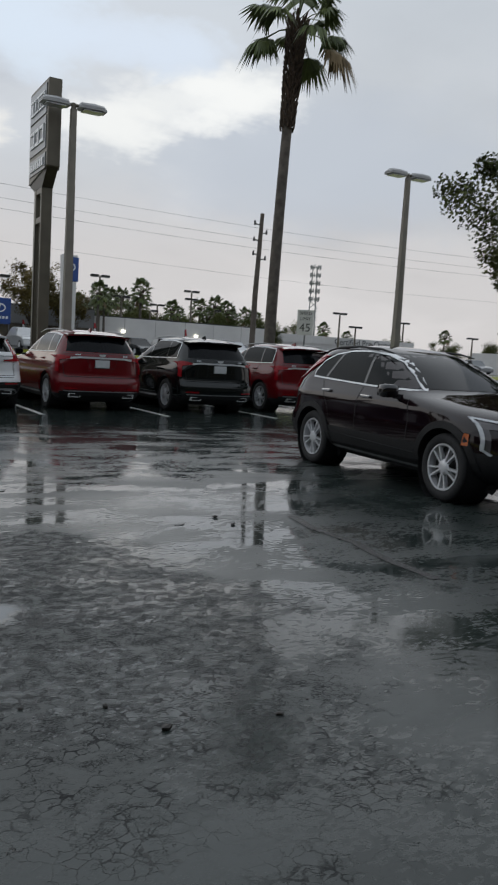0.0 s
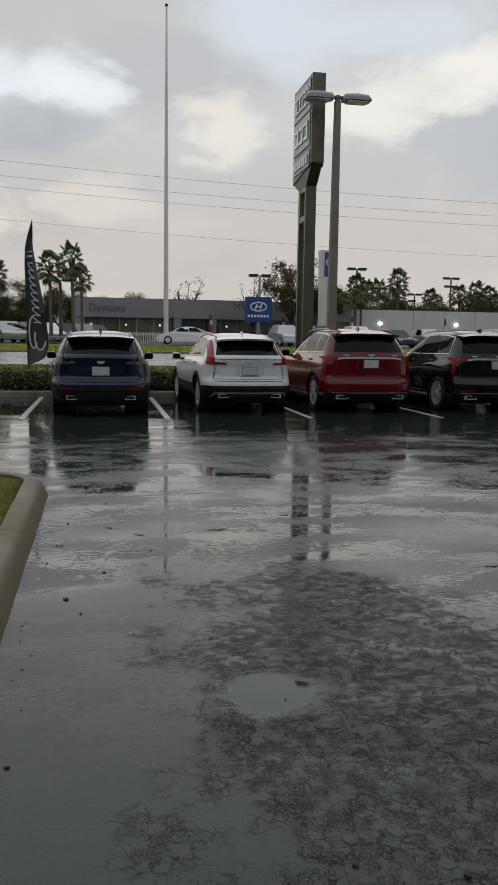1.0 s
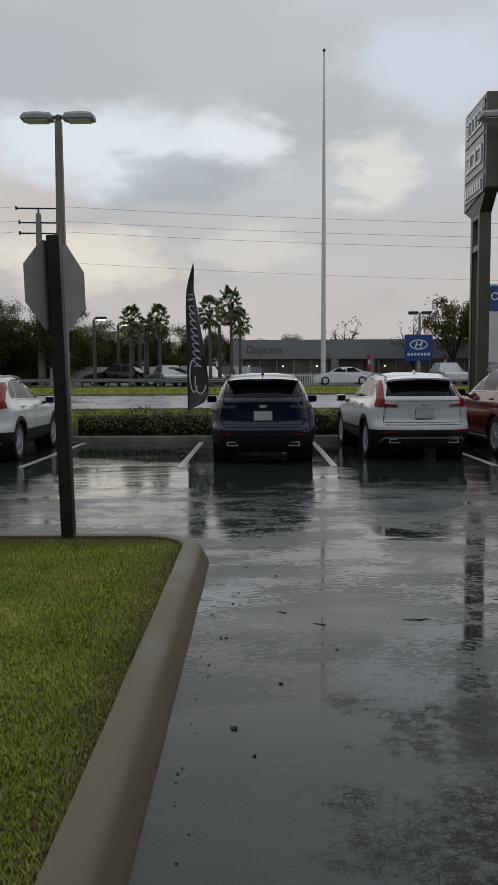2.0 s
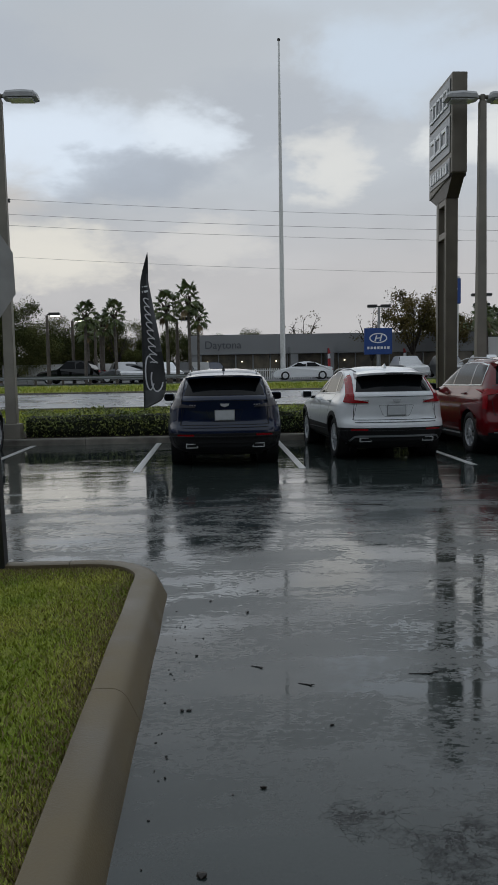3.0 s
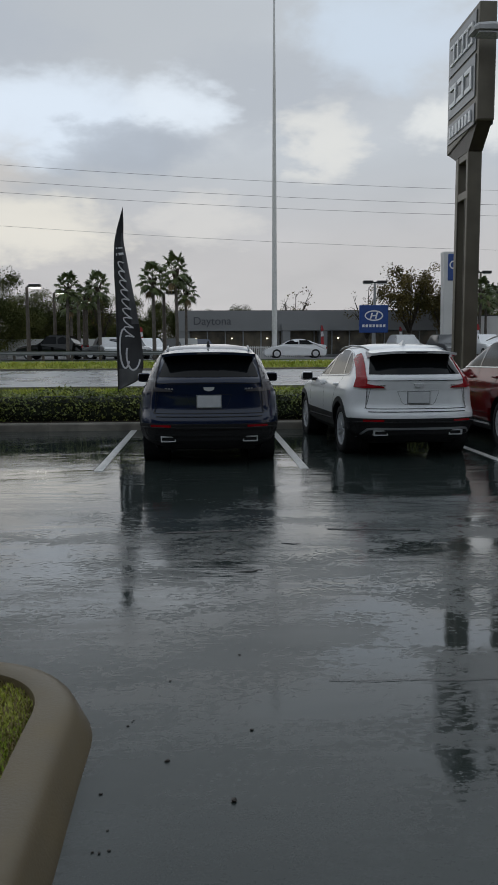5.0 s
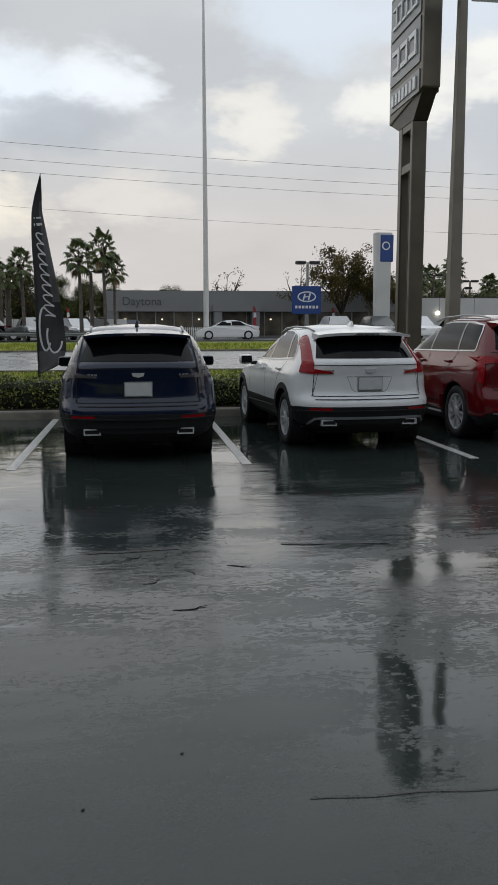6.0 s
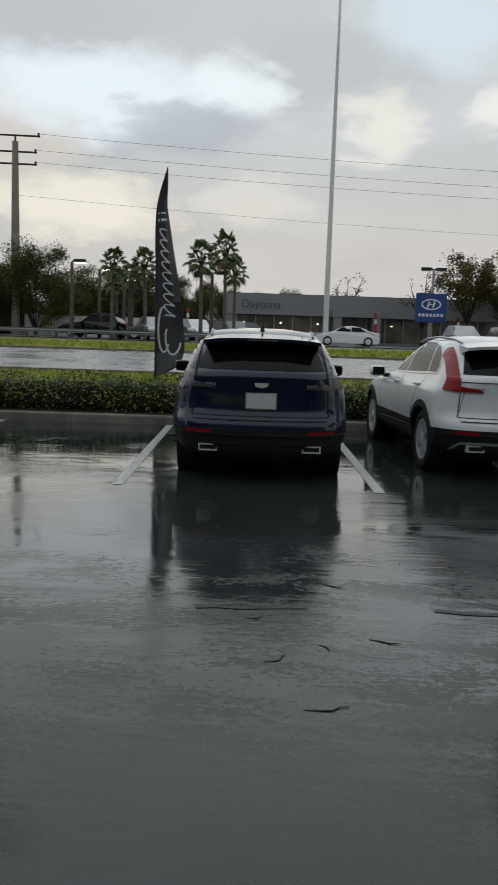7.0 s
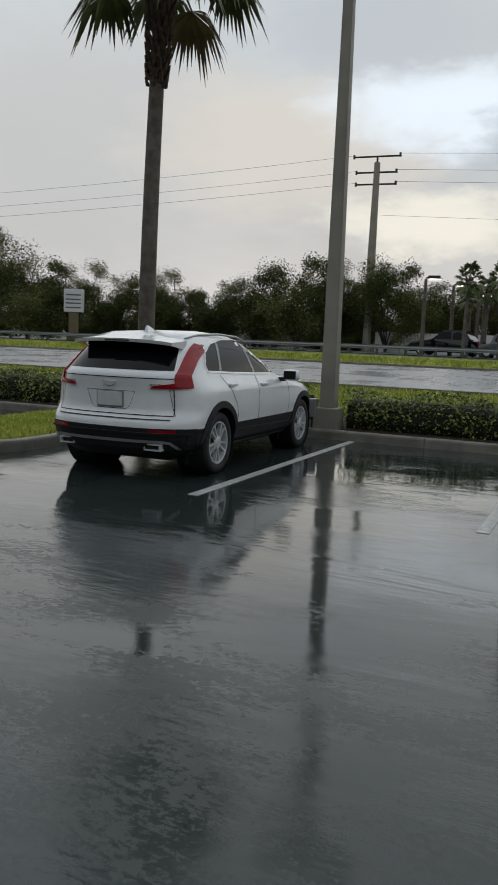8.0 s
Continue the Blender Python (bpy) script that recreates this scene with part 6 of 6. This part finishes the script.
def billboard(name, x, y, w, z0, z1, label):
    t = thing(name, label, "sign", pose(x, y, 0.9))
    p = part("panel", box(bmesh.new(), -w / 2, w / 2, -0.1, 0.1, z0, z1, 0.02), M["blue_sign"], t)
    cz = (z0 + z1) / 2
    bm = bmesh.new()
    ring_ = [(0.30 * w * math.cos(a), cz + 0.12 * (z1 - z0) + 0.17 * (z1 - z0) * math.sin(a)) for a in np.linspace(0, 2 * math.pi, 28)[:-1]]
    ribbon(bm, ring_, 0.10, lambda a, b: (a, -0.115, b), True)
    ribbon(bm, [(-0.12 * w, cz + 0.0), (-0.06 * w, cz + 0.22 * (z1 - z0))], 0.12, lambda a, b: (a, -0.116, b))
    ribbon(bm, [(0.06 * w, cz + 0.02), (0.12 * w, cz + 0.24 * (z1 - z0))], 0.12, lambda a, b: (a, -0.116, b))
    ribbon(bm, [(-0.08 * w, cz + 0.11 * (z1 - z0)), (0.08 * w, cz + 0.13 * (z1 - z0))], 0.09, lambda a, b: (a, -0.117, b))
    thicken(bm, 0.01)
    part("emblem", bm, M["signtext"], p, "pale oval emblem")
    bm = bmesh.new()
    for k in range(7):
        xx = (-0.36 + 0.12 * k) * w
        box(bm, xx - 0.04 * w, xx + 0.04 * w, -0.13, -0.101, cz - 0.30 * (z1 - z0), cz - 0.20 * (z1 - z0))
    part("bars", bm, M["signtext"], p)
    return t


t = billboard("blue_billboard", 13.3, 52, 2.3, 1.95, 4.1, "square blue sign with a pale oval emblem")
part("post", box(bmesh.new(), -0.1, 0.1, -0.05, 0.15, -0.1, 1.96), M["galv"], t)
t = thing("totem_sign", "tall pale totem sign with a blue head", "sign", pose(18.1, 48, 0.9))
bm = bmesh.new()
prism(bm, [(-0.5, -0.2), (0.5, -0.2), (0.52, 5.6), (0.58, 7.7), (-0.62, 7.7), (-0.56, 5.6)], -0.4, 0.4)
body_ = part("column", bm, M["white_wall"], t)
hd_ = part("blue_head", box(bmesh.new(), -0.30, 0.68, -0.47, 0.47, 5.62, 7.55, 0.08), M["blue_sign"], t)
bm = bmesh.new()
ribbon(bm, [(0.26 * math.cos(a) + 0.1, 6.75 + 0.26 * math.sin(a)) for a in np.linspace(0, 6.28, 20)[:-1]], 0.09, lambda a, b: (a, -0.485, b), True)
thicken(bm, 0.01)
part("emblem", bm, M["signtext"], hd_)


# ---- lamps of the far lots ----
def lot_lamp(x, y, h, heads=1, lit=False, mat="wood", group="lamps of the far lots"):
    t = thing("lot_lamp", "tall wooden lot lamp, lit" if lit else "tall lot lamp across the road", "street lamp", pose(x, y, 0.85), group)
    bm = bmesh.new()
    sweep(bm, [(0, 0, -0.1), (0, 0, h * 0.5), (0, 0, h)], [0.16, 0.13, 0.10], 8)
    part("pole", bm, M[mat], t)
    dirs = ((1,), (-1, 1), (-1, 1, 0.8, -0.8))[min(heads, 3) - 1]
    for k, s in enumerate(dirs):
        z = h - (0.0 if k < 2 else 0.9)
        bm = box(bmesh.new(), min(s * 0.15, s * 0.95), max(s * 0.15, s * 0.95), -0.22, 0.22, z - 0.02, z + 0.20, 0.05)
        hd = part("lamp_head", bm, M["poledark"], t)
        part("arm", box(bmesh.new(), min(0, s * 0.16), max(0, s * 0.16), -0.04, 0.04, z + 0.02, z + 0.10), M["poledark"], hd)
        part("lens", box(bmesh.new(), min(s * 0.25, s * 0.9), max(s * 0.25, s * 0.9), -0.17, 0.17, z - 0.06, z - 0.022), M["lamp_on" if lit else "poleside"], hd)
    return t


for x, y, h, n_, lit in ((-12.3, 46, 5.1, 1, True), (-11.0, 49, 4.9, 1, True), (-9.0, 50, 4.5, 1, False), (-9.9, 53, 4.5, 1, True), (-2.9, 47, 4.7, 1, False), (13.5, 52.6, 5.9, 2, False)):
    lot_lamp(x, y, h, n_, lit, "galv" if x > 0 else "wood")
for px, y, h, n_ in ((24.6, 60, 7.4, 3), (29.0, 66, 6.0, 2), (39.0, 70, 7.6, 3), (38.0, 78, 6.2, 2), (35.5, 74, 5.2, 1), (45, 76, 6.0, 1), (57.5, 66, 6.4, 2), (61.5, 68, 5.0, 2), (71, 70, 6.2, 2), (82, 68, 4.8, 2), (90, 70, 6.0, 2), (94, 66, 3.2, 1)):
    lot_lamp(px, y, h, n_, False, "bronze")

# pole with a transformer beyond the palms, and the mast
t = thing("wooden_pole", "leaning wooden power pole with small fittings", "utility pole", pose(19.8, 20, 0.6))
bm = bmesh.new()
sweep(bm, [(0, 0, -0.2), (0.05, 0, 4), (0.2, 0, 8.0)], [0.16, 0.14, 0.10], 9)
part("pole", bm, M["wood"], t)
for z, s in ((7.4, -1), (7.0, 1), (6.6, -1), (5.9, -1), (5.7, 1)):
    bm = bmesh.new()
    tube(bm, (0.15, 0, z), (0.15 + s * 0.35, 0, z + 0.08), 0.03, 0.03, 6)
    tube(bm, (0.15 + s * 0.35, 0, z), (0.15 + s * 0.35, 0, z + 0.22), 0.06, 0.04, 8)
    part("insulator", bm, M["poledark"], t)
t = thing("phone_mast", "thin lattice phone mast with antenna rings", "mast", pose(141, 200, 0.9))
for a in (0.5, 2.6, 4.7):
    bm = bmesh.new()
    tube(bm, (1.7 * math.cos(a), 1.7 * math.sin(a), 0), (0.9 * math.cos(a), 0.9 * math.sin(a), 30), 0.22, 0.16, 5)
    part("leg", bm, M["galv"], t)
for z in (20, 22.5, 25, 27.5, 30):
    bm = bmesh.new()
    for k in range(8):
        a = k * 0.785
        box(bm, 1.6 * math.cos(a) - 0.12, 1.6 * math.cos(a) + 0.12, 1.6 * math.sin(a) - 0.12, 1.6 * math.sin(a) + 0.12, z - 0.7, z + 0.7)
    tube(bm, (-2.2, 0, z), (2.2, 0, z), 0.12, 0.12, 5)
    tube(bm, (0, -2.2, z), (0, 2.2, z), 0.12, 0.12, 5)
    part("antenna_ring", bm, M["galv"], t)
for z in range(2, 20, 3):
    bm = bmesh.new()
    tube(bm, (-1.5, 0, z), (1.4, 0, z + 2.4), 0.10, 0.10, 5)
    tube(bm, (1.5, 0, z), (-1.4, 0, z + 2.4), 0.10, 0.10, 5)
    part("lattice", bm, M["galv"], t)

# speed limit sign
t = thing("speed_limit_sign", "white speed limit sign on a thin post", "road sign", pose(15.95, 9.0, 0.4, 0, 0, -38))
part("post", box(bmesh.new(), -0.03, 0.03, 0.012, 0.06, -0.2, 2.8), M["galv"], t)
p = part("plate", box(bmesh.new(), -0.305, 0.305, -0.005, 0.01, 1.88, 2.80, 0.003), M["white_sign"], t)
words("lettering", "SPEED", 0.17, M["ink"], p, pose(0, -0.008, 2.67, 90, 0, 0), 0.002)
words("lettering", "LIMIT", 0.17, M["ink"], p, pose(0, -0.008, 2.47, 90, 0, 0), 0.002)
words("lettering", "45", 0.42, M["ink"], p, pose(0, -0.008, 2.14, 90, 0, 0), 0.002)

# used-car hall far off
t = thing("used_car_hall", "long pale hall lettered Certified Pre-Owned", "building", pose(0, 70, 0.9))
part("wall", box(bmesh.new(), 51.0, 73.0, 0, 8, -0.3, 3.6), M["white_wall"], t)
part("band", box(bmesh.new(), 51.0, 73.0, -0.12, 0.0, 2.6, 3.62), M["white_wall"], t)
words("lettering", "Certified Pre-Owned", 1.15, M["fascia_dark"], t, pose(64.6, -0.14, 3.05, 90, 0, 0), 0.02)
t = thing("side_hall", "low pale hall beyond the car lots", "building", pose(0, 66, 0.9))
part("wall", box(bmesh.new(), 88.0, 125.0, 0, 8, -0.3, 3.0), M["white_wall"], t)
t = billboard("blue_totem", 104, 62, 3.2, 1.8, 4.6, "blue sign at the far car lot")
part("post", box(bmesh.new(), -1.0, 1.0, -0.05, 0.15, -0.1, 1.81), M["white_wall"], t)

# white wall of the far lot, grey board, house under the trees
t = thing("lot_wall", "low white wall at the edge of the far lot", "wall", pose(0, 55.5, 0.9))
for k in range(8):
    part("wall_panel", box(bmesh.new(), -18.2 + k * 2.2, -16.02 + k * 2.2, 0, 0.2, -0.2, 1.62), M["white_wall"], t)
t = thing("roadside_board", "grey roadside board with dark bars on a pillar", "sign", pose(-40.0, 45, 0.85, 0, 0, 25))
part("pillar", box(bmesh.new(), -0.38, 0.38, -0.2, 0.2, -0.1, 2.3), M["kerb"], t)
b_ = part("board", box(bmesh.new(), -0.75, 0.75, -0.3, 0.3, 2.31, 4.1, 0.02), M["white_wall"], t)
bm = bmesh.new()
for z in (2.6, 2.95, 3.25, 3.6):
    box(bm, -0.6, 0.6, -0.32, -0.301, z, z + 0.10)
part("bars", bm, M["fascia_dark"], b_)
t = thing("small_house", "tan house half hidden under the trees", "house", pose(-27, 66, 0.8))
part("wall", box(bmesh.new(), -6, 5, 0, 6, -0.2, 2.4), M["brick"], t)
bm = bmesh.new()
prism(bm, [(-0.6, 2.4), (6.6, 2.4), (3.0, 3.6)], -6.5, 5.5, "x")
part("roof", bm, M["dark_roof"], t)
for x in (-4.2, -1.0, 2.4):
    part("window", box(bmesh.new(), x, x + 1.1, -0.06, 0.0, 0.8, 1.9), M["shopglass"], t)

# red feather flags at the showroom
for x, y, h in ((9.4, 54, 2.6), (16.1, 55, 2.5), (21.6, 52, 2.6), (-5.2, 54, 2.5), (33, 58, 2.8)):
    t = thing("sales_flag", "small red and white feather flag", "flag", pose(x, y, 0.9), "red sales flags")
    bm = bmesh.new()
    tube(bm, (0, 0, -0.1), (0, 0, h), 0.03, 0.02, 6)
    part("pole", bm, M["poledark"], t)
    for k, (z0, z1) in enumerate(((0.9, 1.7), (1.7, 2.1), (2.1, h))):
        bm = prism(bmesh.new(), [(0.03, z0), (0.26, z0 + 0.1), (0.25 - 0.06 * k, z1), (0.03, z1)], -0.01, 0.01)
        part("cloth", bm, M["flag_red" if k != 1 else "flag_white"], t)

# white picket fence by the showroom door
t = thing("picket_fence", "low white picket fence before the showroom", "fence", pose(2.0, 56, 0.93))
part("fence_rail", box(bmesh.new(), 0, 6.4, 0, 0.04, 0.75, 0.83), M["white_sign"], t)
pk = None
for k in range(40):
    if pk is None:
        p_ = part("picket", box(bmesh.new(), 0, 0.07, -0.03, -0.001, 0, 0.95), M["white_sign"], t)
        pk = p_.data
    else:
        p_ = new("picket", pk)
        p_.parent = t
    p_.matrix_local = pose(k * 0.16, 0, 0)


# ---- cars across the road ----
def plain_car(x, y, z, turn, length, height, paint, label, group="cars in the far lots", saloon=False):
    """A far car: body with glasshouse, windows, wheels and lamps."""
    t = thing("far_car", label, "car", pose(x, y, z, 0, 0, turn), group)
    h, l, hw = height, length, 0.92
    bm = bmesh.new()
    prof = [(0.05, 0.30), (0.0, 0.60), (0.06, 0.52 * h + 0.08), (0.10 * l, 0.60 * h), (0.20 * l, 0.97 * h), (0.30 * l, h), (0.50 * l, 0.985 * h), (0.66 * l, 0.62 * h), (0.90 * l, 0.54 * h), (0.985 * l, 0.44 * h), (l, 0.36), (0.99 * l, 0.24), (0.02 * l, 0.24)]
    if saloon:
        prof = [(0.04, 0.28), (0.0, 0.42 * h), (0.03, 0.66 * h), (0.07 * l, 0.70 * h), (0.16 * l, 0.74 * h), (0.27 * l, 0.90 * h), (0.37 * l, 0.98 * h), (0.46 * l, h), (0.55 * l, 0.96 * h), (0.64 * l, 0.84 * h), (0.73 * l, 0.67 * h),
                (0.86 * l, 0.60 * h), (0.95 * l, 0.50 * h), (0.99 * l, 0.40 * h), (l, 0.30 * h), (0.985 * l, 0.18), (0.02 * l, 0.18)]
    rows = [[bm.verts.new((s * (hw * (0.80 if saloon and b > 0.93 * h else 0.88 if saloon and b > 0.8 * h else 1.0 if saloon else 0.78 if b > 0.7 * h else (0.92 if b < 0.3 else 1.0))), a, b)) for a, b in prof] for s in (-1, 1)]
    n = len(prof)
    bm.faces.new(rows[0])
    bm.faces.new(rows[1][::-1])
    for i in range(n):
        j = (i + 1) % n
        bm.faces.new((rows[0][j], rows[0][i], rows[1][i], rows[1][j]))
    bmesh.ops.recalc_face_normals(bm, faces=bm.faces)
    bmesh.ops.bevel(bm, geom=list(bm.edges), offset=0.05, segments=2, affect="EDGES")
    part("body", bm, paint, t, smooth=False)
    for s in (-1, 1):
        for a0, a1, b0, b1 in (((0.22, 0.44, 0.31, 0.44), (0.455, 0.69, 0.455, 0.58)) if saloon else ((0.20, 0.36, 0.23, 0.37), (0.38, 0.62, 0.39, 0.53))):
            bm = bmesh.new()
            x0, x1 = s * hw * (1.005 if saloon else 0.965), s * hw * (0.84 if saloon else 0.80)
            zl, zh = (0.72 * h, 0.92 * h) if saloon else (0.64 * h, 0.93 * h)
            v = [bm.verts.new(q) for q in ((x0, a0 * l, zl), (x0, a1 * l, zl), (x1, b1 * l, zh), (x1, b0 * l, zh))]
            bm.faces.new(v)
            thicken(bm, 0.02)
            part("side_window", bm, M["glass"], t)
        for yy in (0.18 * l, 0.80 * l):
            bm = bmesh.new()
            tube(bm, (s * (hw - 0.2), yy, 0.33), (s * (hw + 0.015), yy, 0.33), 0.33, 0.33, 20)
            w_ = part("wheel", bm, M["tyre"], t)
            bm = bmesh.new()
            tube(bm, (s * (hw + 0.016), yy, 0.33), (s * (hw + 0.022), yy, 0.33), 0.21, 0.20, 14)
            part("rim", bm, M["rim"], w_)
        part("head_lamp", box(bmesh.new(), min(s * 0.5, s * 0.85), max(s * 0.5, s * 0.85), 0.965 * l, 0.985 * l + 0.02, 0.40 * h, 0.46 * h), M["clear_lens"], t)
        part("tail_lamp", box(bmesh.new(), min(s * 0.6, s * 0.88), max(s * 0.6, s * 0.88), 0.0, 0.06, 0.48 * h, 0.58 * h), M["red_lens"], t)
    return t


plain_car(9.0, 49.0, 0.93, 90, 4.65, 1.42, PAINT["white"], "white sedan parked beside the showroom drive", saloon=True)
plain_car(-8.6, 47.5, 0.93, 82, 4.9, 1.75, PAINT["black"], "black SUV at the end of a far car row")
rc = random.Random(3)
cols = ["silver", "grey", "white", "black", "silver", "blue"]
for k in range(6):
    plain_car(-7.6 + k * 1.3, 49.5 + k * 2.2, 0.93, 200, 4.6, 1.6, PAINT[cols[k]], "parked SUV in the far row, wet " + cols[k])
plain_car(-4.6, 48, 0.93, 95, 4.6, 1.45, PAINT["grey"], "grey sedan parked in the far lot", saloon=True)
for k in range(9):
    plain_car(14.5 + k * 3.1, 50 + rc.uniform(-.4, .4), 0.93, 185, 4.6, rc.choice((1.45, 1.6, 1.7)), PAINT[cols[k % 6]], "parked car before the workshop hall, " + cols[k % 6])
for k in range(14):
    plain_car(30 + k * 3.0, 56 + rc.uniform(-.4, .4), 0.93, 170, 4.6, rc.choice((1.45, 1.6, 1.7)), PAINT[cols[(k * 5 + 2) % 6]], "parked car in the used-car lot, " + cols[(k * 5 + 2) % 6])
plain_car(-30, 60, 0.85, 80, 4.6, 1.5, PAINT["white"], "pale car under the far trees")
plain_car(-42, 62, 0.85, 95, 4.6, 1.6, PAINT["silver"], "silver car under the far trees")


# ---- litter on the asphalt ----
rl = random.Random(17)


def twig(x, y, ln, a, z=0.001):
    bm = bmesh.new()
    pts = [(x + ln * (u - 0.5) * math.cos(a) + 0.02 * math.sin(u * 5), y + ln * (u - 0.5) * math.sin(a) + 0.012 * math.cos(u * 7), z + 0.004 * u) for u in (0, .25, .5, .75, 1)]
    sweep(bm, pts, [0.002, 0.0035, 0.0035, 0.003, 0.0015], 6)
    single("twig", bm, M["twig"], "small wet twig lying on the asphalt", "twig", "twigs on the asphalt")


def crumb(x, y, r):
    bm = bmesh.new()
    bmesh.ops.create_icosphere(bm, subdivisions=1, radius=r, matrix=Matrix.Translation((x, y, r * 0.45)) @ Matrix.Diagonal((rl.uniform(.7, 1.5), rl.uniform(.6, 1.2), 0.55, 1)))
    for v in bm.verts:
        v.co += Vector((rl.uniform(-.3, .3), rl.uniform(-.3, .3), 0)) * r
    single("leaf_scrap", bm, M["twig"], "dark wet leaf scrap on the asphalt", "leaf scrap", "leaf scraps on the asphalt")


for x, y, ln, a in ((0.9, -8.95, 0.20, 0.1), (0.25, -5.05, 0.22, 0.2), (0.05, -4.55, 0.16, 0.6), (0.62, -4.3, 0.18, -0.3), (0.42, -3.4, 0.22, -0.5), (0.3, -4.4, 0.10, -0.8), (-0.05, -4.0, 0.12, 0.3),
                    (1.55, -8.5, 0.10, 0.2), (2.6, -10.2, 0.12, 0.1), (0.28, -9.05, 0.10, -0.3), (0.05, -8.8, 0.09, -.4)):
    twig(x, y, ln, a)
for x, y, r in ((-0.22, -10.5, 0.022), (-0.13, -10.75, 0.013), (0.03, -7.85, 0.020), (-0.21, -7.57, 0.014), (0.12, -7.35, 0.012), (-0.30, -9.3, 0.014), (-0.37, -9.9, 0.012), (-0.33, -9.3, 0.016), (0.0, -10.0, 0.016),
                (1.0, -13.1, 0.025), (1.15, -13.35, 0.03), (0.7, -13.0, 0.018), (1.6, -13.4, 0.02), (3.0, -10.0, 0.035), (3.02, -10.3, 0.03), (-0.35, -12.3, 0.015), (-0.28, -8.6, 0.014), (0.33, -9.5, 0.012)):
    crumb(x, y, r * 0.65)
for k in range(45):
    crumb(rl.uniform(-0.4, 6), rl.uniform(-13.5, -2.5), rl.uniform(0.003, 0.007))
for k in range(40):
    crumb(-0.43 + abs(rl.gauss(0, 0.04)), rl.uniform(-13, -7.2), rl.uniform(0.003, 0.006))

# tar seams and cracks in the asphalt
for pts, w in (([(-0.40, -3.86), (-0.1, -3.84), (0.24, -3.80)], 0.055), ([(0.98, -3.80), (1.3, -3.83), (1.75, -3.88)], 0.05), ([(2.4, -3.75), (3.6, -3.8), (6.0, -3.98), (12, -4.3)], 0.03), ([(0.5, -6.90), (1.2, -6.93), (2.2, -6.96)], 0.007),
               ([(3.70, -10.1), (3.62, -10.6), (3.66, -11.1), (3.56, -11.6), (3.58, -12.1)], 0.085)):
    bm = bmesh.new()
    line = dense(pts, 0.07)
    line = [(x + 0.02 * noise.noise((x * 3, y * 3, 1)), y + 0.03 * noise.noise((x * 4, y * 4, 7))) for x, y in line]
    ribbon(bm, line, w, lambda a, b: (a, b, 0.004))
    single("tar_seam", bm, M["tar"], "dark tar seam across the wet asphalt", "seam", "tar seams")
